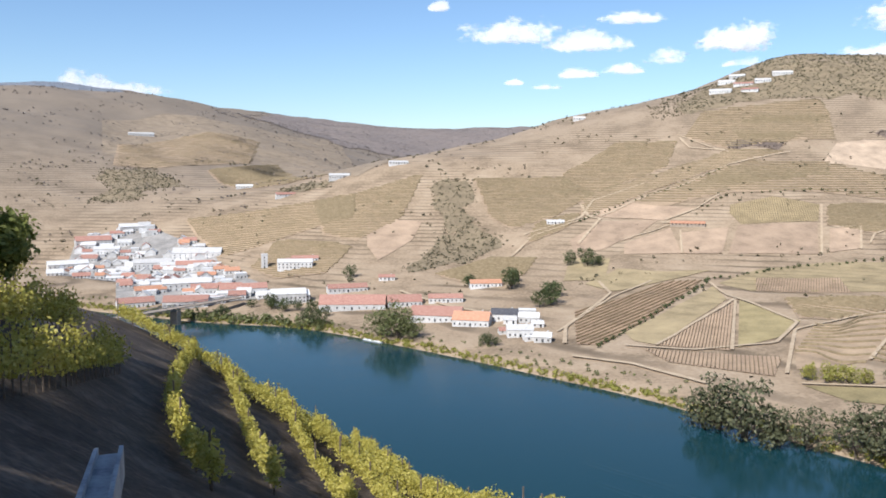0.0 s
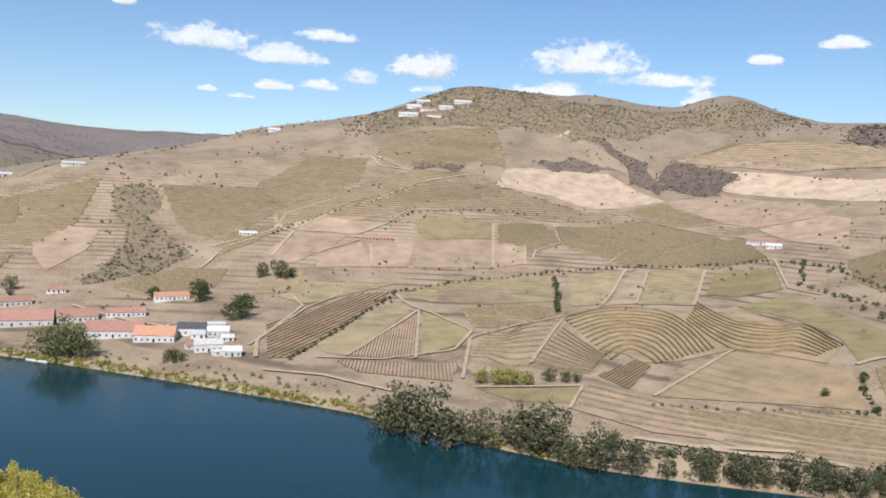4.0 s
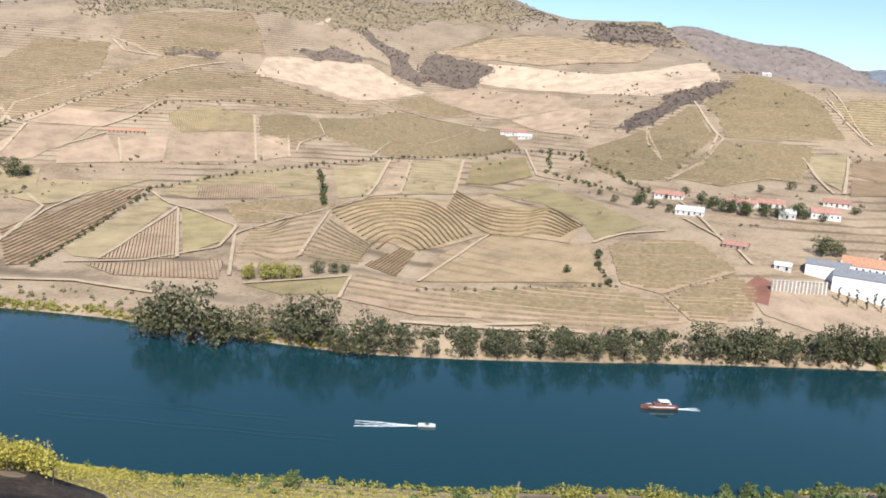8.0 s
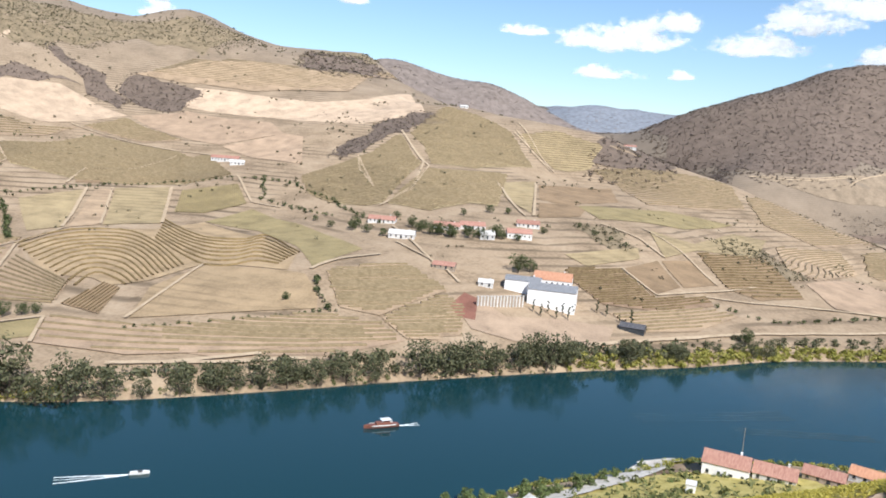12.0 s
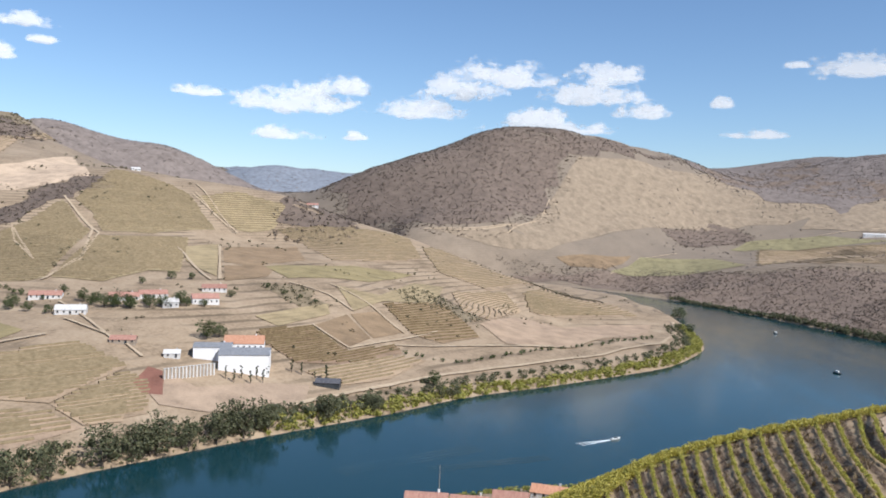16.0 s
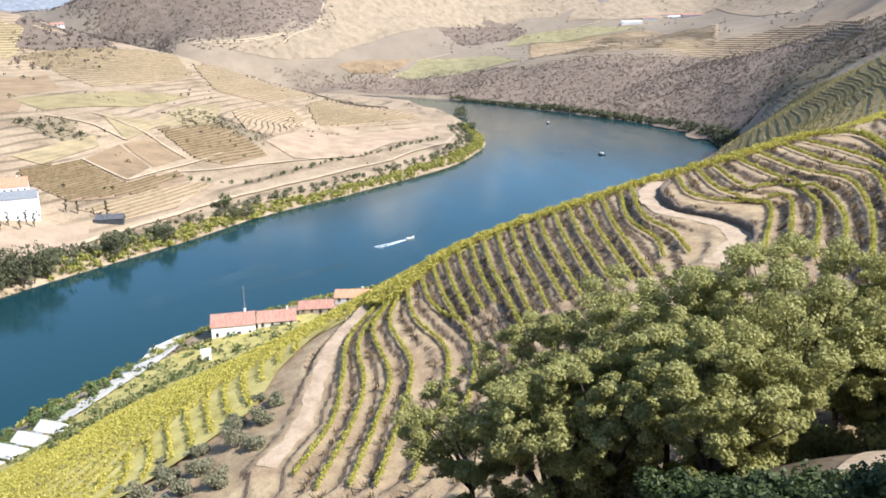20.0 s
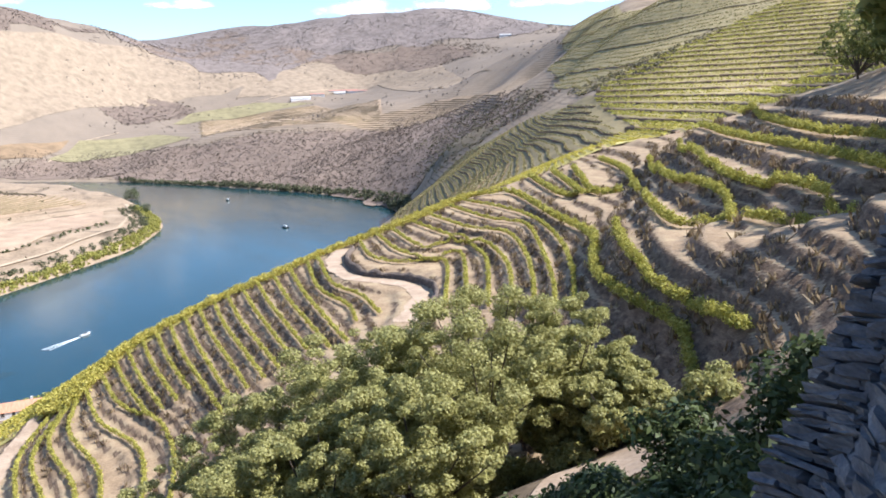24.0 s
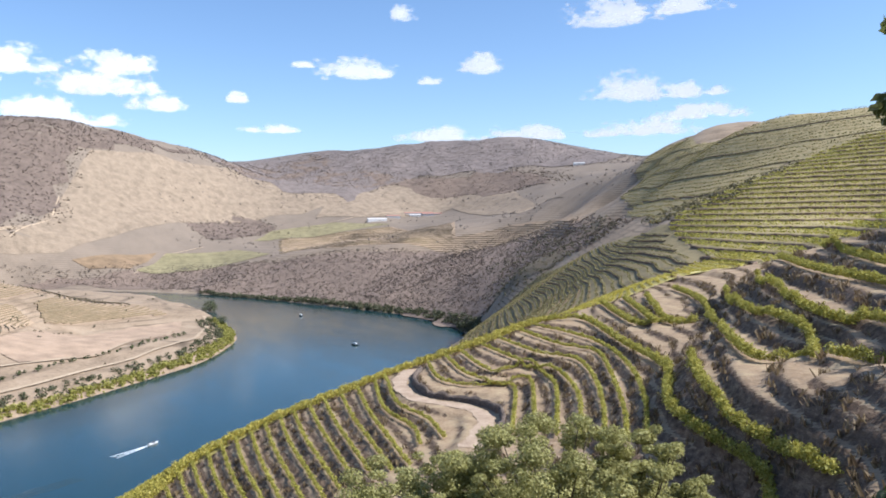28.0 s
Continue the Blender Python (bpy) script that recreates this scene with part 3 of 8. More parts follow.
def straight_rows(poly, angle, gap, step=7.0):
    """Parallel lines over a plan polygon, in pieces that lie inside it."""
    p = np.array(poly, float)
    c, s = math.cos(radians(angle)), math.sin(radians(angle))
    u, v = p[:, 0] * c + p[:, 1] * s, -p[:, 0] * s + p[:, 1] * c
    lines = []
    for w in np.arange(v.min() + gap * 0.5, v.max(), gap):
        cuts = []
        for a in range(len(p)):
            b = (a + 1) % len(p)
            if (v[a] > w) != (v[b] > w):
                cuts.append(u[a] + (u[b] - u[a]) * (w - v[a]) / (v[b] - v[a]))
        cuts.sort()
        for a, b in zip(cuts[::2], cuts[1::2]):
            if b - a > 2.5:
                t = np.linspace(a + 0.6, b - 0.6, max(2, int((b - a) / step) + 1))
                lines.append(np.column_stack([t * c - w * s, t * s + w * c]))
    return lines


def level_lines(x, y, z, levels, mask=None):
    """Contour lines of a height grid as chains of plan points."""
    chains = []
    nx, ny = z.shape
    for lv in levels:
        up = z > lv
        mixed = up[:-1, :-1].astype(int) + up[1:, :-1] + up[1:, 1:] + up[:-1, 1:]
        sel = (mixed > 0) & (mixed < 4)
        if mask is not None:
            sel &= mask[:-1, :-1]
        link, where = {}, {}
        for i, j in zip(*np.nonzero(sel)):
            pts = []
            for e in (((i, j), (i + 1, j)), ((i + 1, j), (i + 1, j + 1)), ((i, j + 1), (i + 1, j + 1)), ((i, j), (i, j + 1))):
                (a, b), (c, d) = e
                if up[a, b] != up[c, d]:
                    k = (lv - z[a, b]) / (z[c, d] - z[a, b])
                    where[e] = (x[a, b] + (x[c, d] - x[a, b]) * k, y[a, b] + (y[c, d] - y[a, b]) * k)
                    pts.append(e)
            for a, b in zip(pts[::2], pts[1::2]):
                link.setdefault(a, []).append(b)
                link.setdefault(b, []).append(a)
        seen = set()
        for start in [e for e in link if len(link[e]) == 1] + list(link):
            if start in seen:
                continue
            chain, e = [], start
            while e is not None:
                seen.add(e)
                chain.append(where[e])
                nxt = [q for q in link[e] if q not in seen]
                e = nxt[0] if nxt else None
            if len(chain) > 3:
                chains.append((lv, np.array(chain)))
    return chains


def even(line, step):
    """The same line with points at even steps."""
    p = np.asarray(line, float)
    d = np.concatenate([[0], np.cumsum(np.hypot(*(p[1:] - p[:-1]).T))])
    n = max(2, int(d[-1] / step) + 1)
    t = np.linspace(0, d[-1], n)
    return np.column_stack([np.interp(t, d, p[:, 0]), np.interp(t, d, p[:, 1])])


def ridges(name, lines, width, height, material, parent=None, up=0.0, wobble=0.25, seed=1, heights=None):
    """Low hedge-like ridges with a rounded top along plan lines, joined into one mesh."""
    r = np.random.RandomState(seed)
    vs, fs, k = [], [], 0
    alls = np.vstack(lines)
    zs = np.maximum(ground(alls[:, 0], alls[:, 1]), 0.2) if heights is None else np.concatenate(heights)
    i0 = 0
    for ln in lines:
        n = len(ln)
        z = zs[i0:i0 + n] + up
        i0 += n
        t = np.gradient(ln, axis=0)
        t /= np.linalg.norm(t, axis=1)[:, None] + 1e-9
        nx, ny = -t[:, 1], t[:, 0]
        w = width * 0.5 * (1 + wobble * r.uniform(-1, 1, n))
        h = height * (1 + wobble * r.uniform(-1, 1, n))
        prof = []
        for sw, sh in ((-1, -0.4), (-0.9, 0.7), (0, 1), (0.9, 0.7), (1, -0.4)):
            prof.append(np.column_stack([ln[:, 0] + nx * w * sw, ln[:, 1] + ny * w * sw, z + h * sh]))
        vs.append(np.stack(prof, 1).reshape(-1, 3))
        i, j = np.meshgrid(np.arange(n - 1), np.arange(4), indexing="ij")
        b = k + i * 5 + j
        fs.append(np.stack([b, b + 5, b + 6, b + 1], -1).reshape(-1, 4)[:, ::-1])
        k += n * 5
    return mesh_object(name, np.vstack(vs), np.vstack(fs), material, parent)


def ribbon(name, line, width, material, up=0.7, step=5.0, label="", wave=0.15, parent=None):
    """A track laid over the land."""
    ln = even(line, step)
    t = np.gradient(ln, axis=0)
    t /= np.linalg.norm(t, axis=1)[:, None] + 1e-9
    r = np.random.RandomState(len(ln))
    w = width * 0.55 * (1 + wave * r.uniform(-1, 1, len(ln)))
    cols = []
    for s in (-1, 0, 1):
        x, y = ln[:, 0] - t[:, 1] * w * s, ln[:, 1] + t[:, 0] * w * s
        cols.append(np.column_stack([x, y, np.maximum(ground(x, y), 0.4) + up + (0.05 if s == 0 else 0)]))
    v = np.stack(cols, 1).reshape(-1, 3)
    i, j = np.meshgrid(np.arange(len(ln) - 1), np.arange(2), indexing="ij")
    b = i * 3 + j
    f = np.stack([b, b + 3, b + 4, b + 1], -1).reshape(-1, 4)[:, ::-1]
    ob = mesh_object(name, v, f, material, parent)
    if label:
        tagged(ob, label, "track", kind="structure")
    return ob

STYLES = {
    "olive": ("olive_field", (0.315, 0.243, 0.135), "vine_dry", "dry olive-tan vineyard plot"),
    "pink": ("pink_field", (0.365, 0.262, 0.175), "vine_dry", "pinkish bare soil plot with thin vine rows"),
    "tan": ("tan_field", (0.345, 0.25, 0.16), "vine_dry", "tan terraced vineyard plot with faded rows"),
    "ochre": ("ochre_field", (0.365, 0.265, 0.155), "vine_gold", "ochre terraced vineyard plot with curved rows"),
    "terr": ("terrace_field", (0.28, 0.19, 0.12), "vine_dark", "brown terraced vineyard plot with dark banks"),
    "brown": ("brown_field", (0.26, 0.18, 0.105), "vine_dark", "brown dry vineyard plot"),
    "green": ("green_field", (0.29, 0.23, 0.114), "vine_dry", "faded green vineyard plot"),
    "bare": ("bare_field", (0.48, 0.36, 0.25), "vine_dry", "freshly cleared pale sandy plot"),
    "dirt": ("dirt_yard", (0.39, 0.285, 0.195), "vine_dry", "bare pinkish earth round the farm"),
    "redsoil": ("red_soil", (0.25, 0.115, 0.08), "vine_dry", "patch of dark red earth"),
    "meadow": ("river_meadow", (0.225, 0.194, 0.103), "vine_dry", "green meadow beyond the bend of the river"),
    "pale": ("pale_hillside", (0.26, 0.2, 0.137), "vine_dry", "pale dry pasture on the eastern hill"),
    "scrub": ("scrub_land", (0.15, 0.113, 0.087), "vine_dry", "dark brown heath scrub on the hill"),
    "scrubg": ("scrub_patch", (0.22, 0.17, 0.105), "vine_dry", "olive-green bushes on dry ground"),
    # far woods and heath: distance haze put into their pale, greyed colours
    "forest": ("far_forest", (0.19, 0.205, 0.23), "vine_dry", "wooded mountain far up the valley, painted haze blue-grey"),
    "scrub_haze": ("scrub_far", (0.2, 0.163, 0.14), "vine_dry", "grey-brown heath on the far hills, paled by painted haze"),
    "scrubr": ("scrub_slope", (0.21, 0.155, 0.115), "vine_dry", "reddish brown scrub slope above the river"),
}
MAT["vine_dry"] = surface("dry_vines", [(0.15, 0.115, 0.063), (0.21, 0.16, 0.092), (0.27, 0.207, 0.125)], 3, 6, bump=0)
MAT["vine_gold"] = surface("golden_vines", [(0.135, 0.095, 0.043), (0.2, 0.142, 0.067), (0.26, 0.19, 0.093)], 3, 6, bump=0)
MAT["vine_dark"] = surface("dark_vines", [(0.09, 0.06, 0.03), (0.14, 0.1, 0.05), (0.2, 0.15, 0.08)], 3, 6, bump=0)
MAT["track"] = surface("pale_track", [(0.36, 0.27, 0.175), (0.43, 0.33, 0.22), (0.49, 0.38, 0.26)], 6, 6, bump=0.2)
MAT["heath"] = leaf_surface("heath_leaves", (0.08, 0.061, 0.047), (0.125, 0.096, 0.075), (0.175, 0.136, 0.108))
# leaf colours paled for the haze over the far hills
MAT["heath_haze"] = leaf_surface("haze_pale_heath_leaves", (0.12, 0.1, 0.088), (0.165, 0.138, 0.12), (0.22, 0.185, 0.16))
MAT["heath_green"] = leaf_surface("bush_leaves", (0.055, 0.05, 0.025), (0.1, 0.092, 0.05), (0.17, 0.145, 0.085))
for key, (nm, c, v, lb) in list(STYLES.items()):
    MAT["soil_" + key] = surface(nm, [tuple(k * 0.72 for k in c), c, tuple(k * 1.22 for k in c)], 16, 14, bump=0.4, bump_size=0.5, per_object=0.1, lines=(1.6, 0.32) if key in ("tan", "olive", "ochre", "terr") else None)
FIELD_COUNT = [0]


def bushes(name, poly, per_m2, size, material, seed, parent):
    """Low shrubs strewn over a plot, joined into one mesh of leaf sprays."""
    r = np.random.RandomState(seed)
    p = np.array(poly, float)
    area = 0.5 * abs(np.dot(p[:, 0], np.roll(p[:, 1], 1)) - np.dot(p[:, 1], np.roll(p[:, 0], 1)))
    n = int(min(9000, area * per_m2))
    x, y = r.uniform(p[:, 0].min(), p[:, 0].max(), n * 4), r.uniform(p[:, 1].min(), p[:, 1].max(), n * 4)
    ok = inside(x, y, p)
    x, y = x[ok][:n], y[ok][:n]
    dry = ground(x, y) > 2
    x, y = x[dry], y[dry]
    if len(x) < 3:
        return
    z = ground(x, y)
    s = size * r.uniform(0.5, 1.5, len(x))
    me = leaf_mesh(name, np.column_stack([x, y, z + s * 0.6, s]), 0, len(x) * 7, size * 0.55, seed, material, 0.7, 0.4)
    ob = new(name, me)
    ob.parent = parent
    ob["kind"] = "stuff"


def swept(outer, inner, n):
    """Rows that pass gradually from one curve of the plan into another."""
    a, b = curve2(outer, 6), curve2(inner, 6)
    u = np.linspace(0, 1, 40)
    a, b = (np.column_stack([np.interp(u, np.linspace(0, 1, len(c)), c[:, k]) for k in (0, 1)]) for c in (np.asarray(a), np.asarray(b)))
    return [even(a + (b - a) * k, 5.0) for k in np.linspace(0, 1, n)]


def field(poly, style, rows, gap):
    nm, _, vine, lb = STYLES[style]
    FIELD_COUNT[0] += 1
    i = FIELD_COUNT[0]
    wild = style.startswith("scrub") or style == "forest"
    p = np.array(poly, float)
    if wild:
        p = even(np.vstack([p, p[:1]]), 14.0 if np.hypot(*p.mean(0)) < 1300 else 30.0)[:-1]
        g = 0.03 * np.hypot(*p.mean(0))
        p = p + np.column_stack([ripple(p[:, 0], p[:, 1], g * 2.2, 51), ripple(p[:, 0], p[:, 1], g * 2.2, 52)]) * g * 0.4
        poly = [tuple(q) for q in p]
    dist = float(np.hypot(*p.mean(0)))
    sheet = drape(nm, poly, MAT["soil_" + style], 0.32 + (i % 7) * 0.04 if dist < 1300 else (0.6 if dist < 2200 else 1.6) + (i % 5) * 0.12, 9 if dist < 1200 else 20)
    tagged(sheet, lb, "field", kind="structure")
    if wild:
        far = dist > 1300
        mid = p.mean(0)
        bushes("shrubs", [tuple(mid + (q - mid) * 1.12) for q in p], 0.022 if far else 0.05, 2.0 if far else 1.3, MAT[{"scrub": "heath", "scrubr": "heath", "scrub_haze": "heath_haze", "forest": "heath_haze"}.get(style, "heath_green")], i, sheet)
        return
    if rows is None:
        return
    if isinstance(rows, list):
        lines, wide = rows, gap
    elif rows == "level":
        x0, y0 = p.min(0) - 2
        x1, y1 = p.max(0) + 2
        cell = max(3.0, max(x1 - x0, y1 - y0) / 70)
        gx, gy = np.meshgrid(np.arange(x0, x1 + cell, cell), np.arange(y0, y1 + cell, cell), indexing="ij")
        gz = ground(gx, gy)
        m = inside(gx, gy, p)
        slope = np.hypot(*np.gradient(gz, cell))[m].mean() if m.any() else 0.2
        lv = np.arange(gz.min(), gz.max(), max(0.35, gap * 0.66 * slope))
        lines = [even(c, 7.0) for _, c in level_lines(gx, gy, gz, lv, m) if len(c) > 4]
        wide = gap * 0.17
    else:
        lines, wide = straight_rows(poly, rows, gap * 0.62), 0.42 if gap < 5 else 1.2
    if lines:
        ob = ridges("vine_rows", lines, min(1.6, wide), 0.9 if rows == "level" or isinstance(rows, list) else 0.6, MAT[vine], sheet, 0.6, seed=i)
        ob["kind"] = "stuff"


# ---- fields, scrub and tracks across the river ----
field([(115, 495), (160, 550), (211, 614), (205, 568), (127, 464), (116, 474)], "olive", None, 0)
field([(207, 559), (127, 463), (163, 443)], "pink", -111, 3)
field([(212, 562), (227, 498), (205, 467), (169, 447)], "green", None, 0)
field([(117, 456), (157, 437), (184, 424), (167, 392), (124, 427)], "pink", -110, 3.5)
field([(94, 560), (134, 588), (181, 634), (208, 632), (152, 546), (94, 468), (81, 473)], "terr", 47, 7)
field([(115, 638), (151, 679), (188, 660), (223, 656), (181, 636), (139, 612), (132, 612)], "olive", None, 0)
field([(217, 620), (259, 651), (325, 658), (367, 641), (326, 563), (262, 580), (230, 590)], "olive", None, 0)
field([(249, 627), (309, 614), (295, 567), (234, 588)], "pink", -115, 3)
field([(244, 563), (307, 552), (316, 521), (249, 494), (229, 505)], "tan", "level", 6)
field([(381, 634), (441, 630), (357, 537), (332, 542)], "olive", None, 0)
field([(445, 625), (459, 620), (381, 530), (358, 534)], "tan", None, 0)
field([(462, 619), (507, 597), (416, 503), (382, 526)], "olive", None, 0)
field([(450, 527), (505, 582), (554, 561), (511, 506), (465, 508)], "green", 46, 3)
field([(445, 485), (502, 490), (478, 414), (427, 315), (365, 305), (407, 355), (442, 424)], "green", None, 0)
field([(212, 472), (255, 490), (304, 512), (223, 407), (202, 400), (182, 401)], "tan", swept([(231, 486), (243, 479), (269, 499), (292, 500)], [(195, 432), (204, 428), (207, 407), (219, 404)], 9), 1.0)
field([(299, 495), (282, 460), (275, 406), (246, 375), (225, 406)], "tan", swept([(285, 477), (278, 448), (268, 399)], [(226, 411), (232, 391), (242, 373)], 10), 0.9)
field([(307, 509), (365, 519), (401, 484), (443, 484), (422, 405), (392, 340), (353, 314), (340, 369), (297, 367), (278, 376), (282, 399), (273, 417), (281, 450)], "ochre",
      swept([(303, 508), (337, 524), (366, 518), (381, 492), (367, 448), (330, 377)], [(267, 391), (284, 403), (291, 402), (289, 389), (287, 380), (284, 370)], 12)
      + swept([(426, 509), (405, 453), (399, 423), (409, 404), (429, 403), (389, 337)], [(377, 460), (347, 397), (337, 365), (343, 350), (357, 345), (359, 327)], 8), 0.95)
field([(337, 365), (352, 312), (354, 301), (336, 276), (323, 266), (252, 325), (290, 357)], "ochre", None, 0)
field([(280, 383), (279, 368), (246, 341), (244, 369)], "brown", -150, 4)
field([(227, 354), (239, 341), (247, 312), (326, 256), (317, 221), (255, 261), (222, 288), (204, 328)], "pink", "level", 9)
field([(174, 375), (225, 356), (208, 336), (183, 350)], "green", None, 0)
field([(360, 287), (388, 283), (417, 273), (402, 236), (384, 237), (343, 239), (339, 265)], "tan", "level", 6)
field([(341, 236), (396, 230), (390, 213), (358, 196), (332, 211)], "tan", "level", 6)
field([(290, 803), (338, 818), (377, 796), (356, 753), (285, 758), (283, 784)], "olive", -107, 3.5)
field([(281, 755), (354, 750), (324, 681), (251, 695)], "pink", None, 0)
field([(383, 792), (447, 809), (436, 740), (392, 714), (359, 742)], "tan", "level", 5)
field([(359, 735), (388, 736), (362, 685), (334, 683)], "pink", None, 0)
field([(458, 803), (578, 818), (612, 717), (583, 599), (521, 598), (456, 651), (430, 729)], "olive", "level", 6)
field([(483, 699), (523, 685), (507, 625), (445, 653)], "brown", None, 0)
field([(599, 685), (625, 681), (583, 599), (520, 599)], "olive", "level", 5)
field([(165, 830), (195, 842), (257, 803), (221, 787), (154, 811)], "pink", None, 0)
field([(158, 797), (214, 789), (177, 749), (131, 743)], "pink", None, 0)
field([(170, 741), (220, 767), (213, 704), (164, 716)], "pink", None, 0)
field([(225, 752), (272, 754), (246, 696), (215, 704)], "pink", None, 0)
field([(437, 919), (479, 975), (516, 983), (569, 965), (623, 947), (636, 923), (656, 859), (598, 864), (553, 876), (517, 903), (474, 915)], "bare", None, 0)
field([(739, 861), (787, 887), (807, 860), (834, 798), (866, 730), (932, 694), (1078, 719), (905, 579), (854, 595), (812, 616), (796, 668), (776, 741), (758, 804)], "bare", None, 0)
field([(591, 1052), (637, 1074), (642, 1066), (613, 1050)], "bare", None, 0)
field([(721, 953), (752, 946), (790, 893), (734, 854), (682, 885)], "scrub", None, 0)
field([(649, 1030), (670, 1022), (681, 961), (687, 905), (662, 884), (649, 942)], "scrub", None, 0)
field([(527, 998), (590, 992), (647, 946), (612, 953), (555, 977)], "scrub", None, 0)
field([(683, 568), (760, 582), (835, 596), (892, 585), (926, 565), (877, 532), (826, 553), (748, 551), (691, 547)], "scrub", None, 0)
field([(974, 864), (1087, 948), (1197, 876), (1113, 792), (992, 809)], "scrub", None, 0)
field([(736, 948), (843, 933), (959, 842), (1121, 793), (1724, 1091), (940, 737), (833, 823), (803, 885)], "tan", "level", 8)
field([(660, 858), (734, 841), (763, 718), (737, 674), (661, 702), (653, 777)], "pink", None, 0)
field([(737, 674), (737, 642), (647, 564), (646, 629), (659, 695)], "pink", None, 0)
field([(590, 848), (651, 852), (647, 748), (610, 767)], "tan", "level", 6)
field([(199, 838), (322, 909), (449, 913), (503, 884), (584, 852), (454, 822), (302, 835), (229, 818)], "tan", "level", 10)
field([(152, 872), (208, 895), (341, 959), (405, 947), (324, 912), (196, 845), (141, 814)], "tan", "level", 8)
field([(305, 1012), (348, 1080), (506, 1087), (502, 1041), (417, 974), (342, 963)], "tan", "level", 8)
field([(345, 972), (385, 986), (422, 979), (404, 961), (354, 958)], "scrub", None, 0)
field([(815, 539), (962, 580), (958, 528), (930, 461), (860, 394), (768, 420), (738, 458), (789, 502)], "olive", "level", 7)
field([(933, 453), (988, 423), (996, 360), (948, 356), (897, 382), (913, 420)], "olive", "level", 7)
field([(609, 530), (716, 529), (807, 549), (728, 466), (570, 402), (558, 410), (553, 448), (567, 484)], "olive", "level", 7)
field([(571, 397), (715, 447), (782, 388), (627, 318), (618, 341), (571, 352)], "olive", "level", 7)
field([(736, 368), (795, 360), (627, 285), (675, 337)], "olive", None, 0)
field([(783, 350), (907, 313), (790, 263), (695, 278), (695, 309)], "brown", None, 0)
field([(682, 303), (711, 265), (656, 251), (618, 274)], "brown", None, 0)
field([(947, 352), (1004, 256), (1032, 205), (930, 163), (819, 240), (919, 307)], "tan", "level", 9)
field([(701, 272), (809, 219), (852, 161), (733, 180), (659, 234)], "green", None, 0)
field([(986, 174), (1049, 156), (1000, 79), (1122, -7), (884, 80), (894, 137)], "tan", "level", 7)
field([(535, 214), (580, 199), (611, 184), (590, 175), (529, 194)], "olive", None, 0)
field([(667, 194), (681, 157), (807, 151), (833, 124), (716, 113), (665, 150), (614, 163)], "olive", None, 0)
field([(555, 176), (602, 165), (564, 136), (525, 144)], "brown", None, 0)
field([(605, 163), (634, 147), (605, 120), (566, 134)], "brown", None, 0)
field([(657, 148), (728, 109), (637, 63), (599, 88), (605, 110)], "brown", "level", 8)
field([(509, 201), (550, 176), (520, 141), (565, 117), (549, 109), (499, 127), (473, 161), (490, 187)], "terr", "level", 5)
field([(462, 153), (535, 112), (546, 91), (484, 104), (452, 127)], "tan", "level", 7)
field([(680, 68), (808, 34), (874, -46), (896, -99), (817, -87), (654, -8), (632, 41)], "pink", None, 0)
field([(819, 113), (899, 63), (850, 41), (705, 61), (717, 87)], "tan", "level", 7)
field([(923, 41), (1107, -7), (928, -91), (897, -35), (859, 31)], "tan", "level", 8)
field([(723, 151), (787, 136), (703, 71), (674, 72), (693, 109), (692, 139)], "scrubg", None, 0)
field([(630, 244), (638, 216), (607, 180), (586, 188), (594, 219)], "scrubg", None, 0)
field([(389, 219), (411, 220), (401, 192), (427, 168), (443, 142), (415, 136), (376, 173), (370, 197)], "dirt", None, 0)
field([(387, 221), (410, 225), (409, 215), (381, 201), (377, 210)], "redsoil", None, 0)
field([(364, 293), (405, 284), (419, 273), (402, 233), (375, 236), (342, 238), (333, 258)], "tan", "level", 5)
field([(339, 232), (383, 229), (370, 211), (343, 201), (331, 213)], "tan", "level", 5)
field([(252, 301), (300, 273), (335, 236), (329, 212), (286, 228), (247, 262), (236, 282)], "pink", "level", 9)
field([(1900, 600), (1990, 490), (2090, 345), (2110, 225), (2150, 110), (2140, 3), (1960, -15), (1823, 26), (1726, 52), (1644, 91), (1583, 190), (1540, 251), (1635, 361), (1674, 419)], "scrub", None, 0)
field([(1985, 88), (2080, -40), (2170, -195), (2246, -312), (2040, -127), (1969, -26)], "scrub", None, 0)
field([(958, 359), (989, 353), (1715, 505), (1666, 405), (1540, 306), (993, 277), (962, 325)], "scrub", None, 0)
field([(1961, -28), (2077, -188), (2178, -349), (2418, -521), (2054, -664), (1990, -516), (1978, -431), (1891, -255), (1681, -39), (1590, 30), (1564, 97), (1535, 250), (1572, 188), (1640, 79), (1795, 25)], "pale", None, 0)
field([(1835, -222), (1926, -293), (1977, -403), (1933, -428), (1823, -323), (1813, -271)], "scrub", None, 0)
field([(1577, 13), (1678, -140), (1550, -81), (1555, -15)], "brown", None, 0)
field([(1683, -158), (1706, -303), (1578, -346), (1508, -248), (1548, -92)], "meadow", None, 0)
field([(1902, -416), (1911, -575), (1843, -705), (1820, -548), (1827, -362)], "meadow", None, 0)
field([(1813, -422), (1817, -695), (1549, -738), (1260, -602), (1363, -411), (1481, -346)], "tan", "level", 14)
field([(1511, 92), (1521, -37), (1579, -205), (1377, -322), (1348, -370), (1272, -471), (1232, -589), (724, -350), (819, -351), (922, -332), (1035, -280), (1220, -202), (1372, -92), (1459, -5)], "scrubr", None, 0)
field([(2343, -800), (2093, -918), (1932, -1087), (1209, -797), (1915, -905), (1934, -658), (1966, -549)], "pale", None, 0)
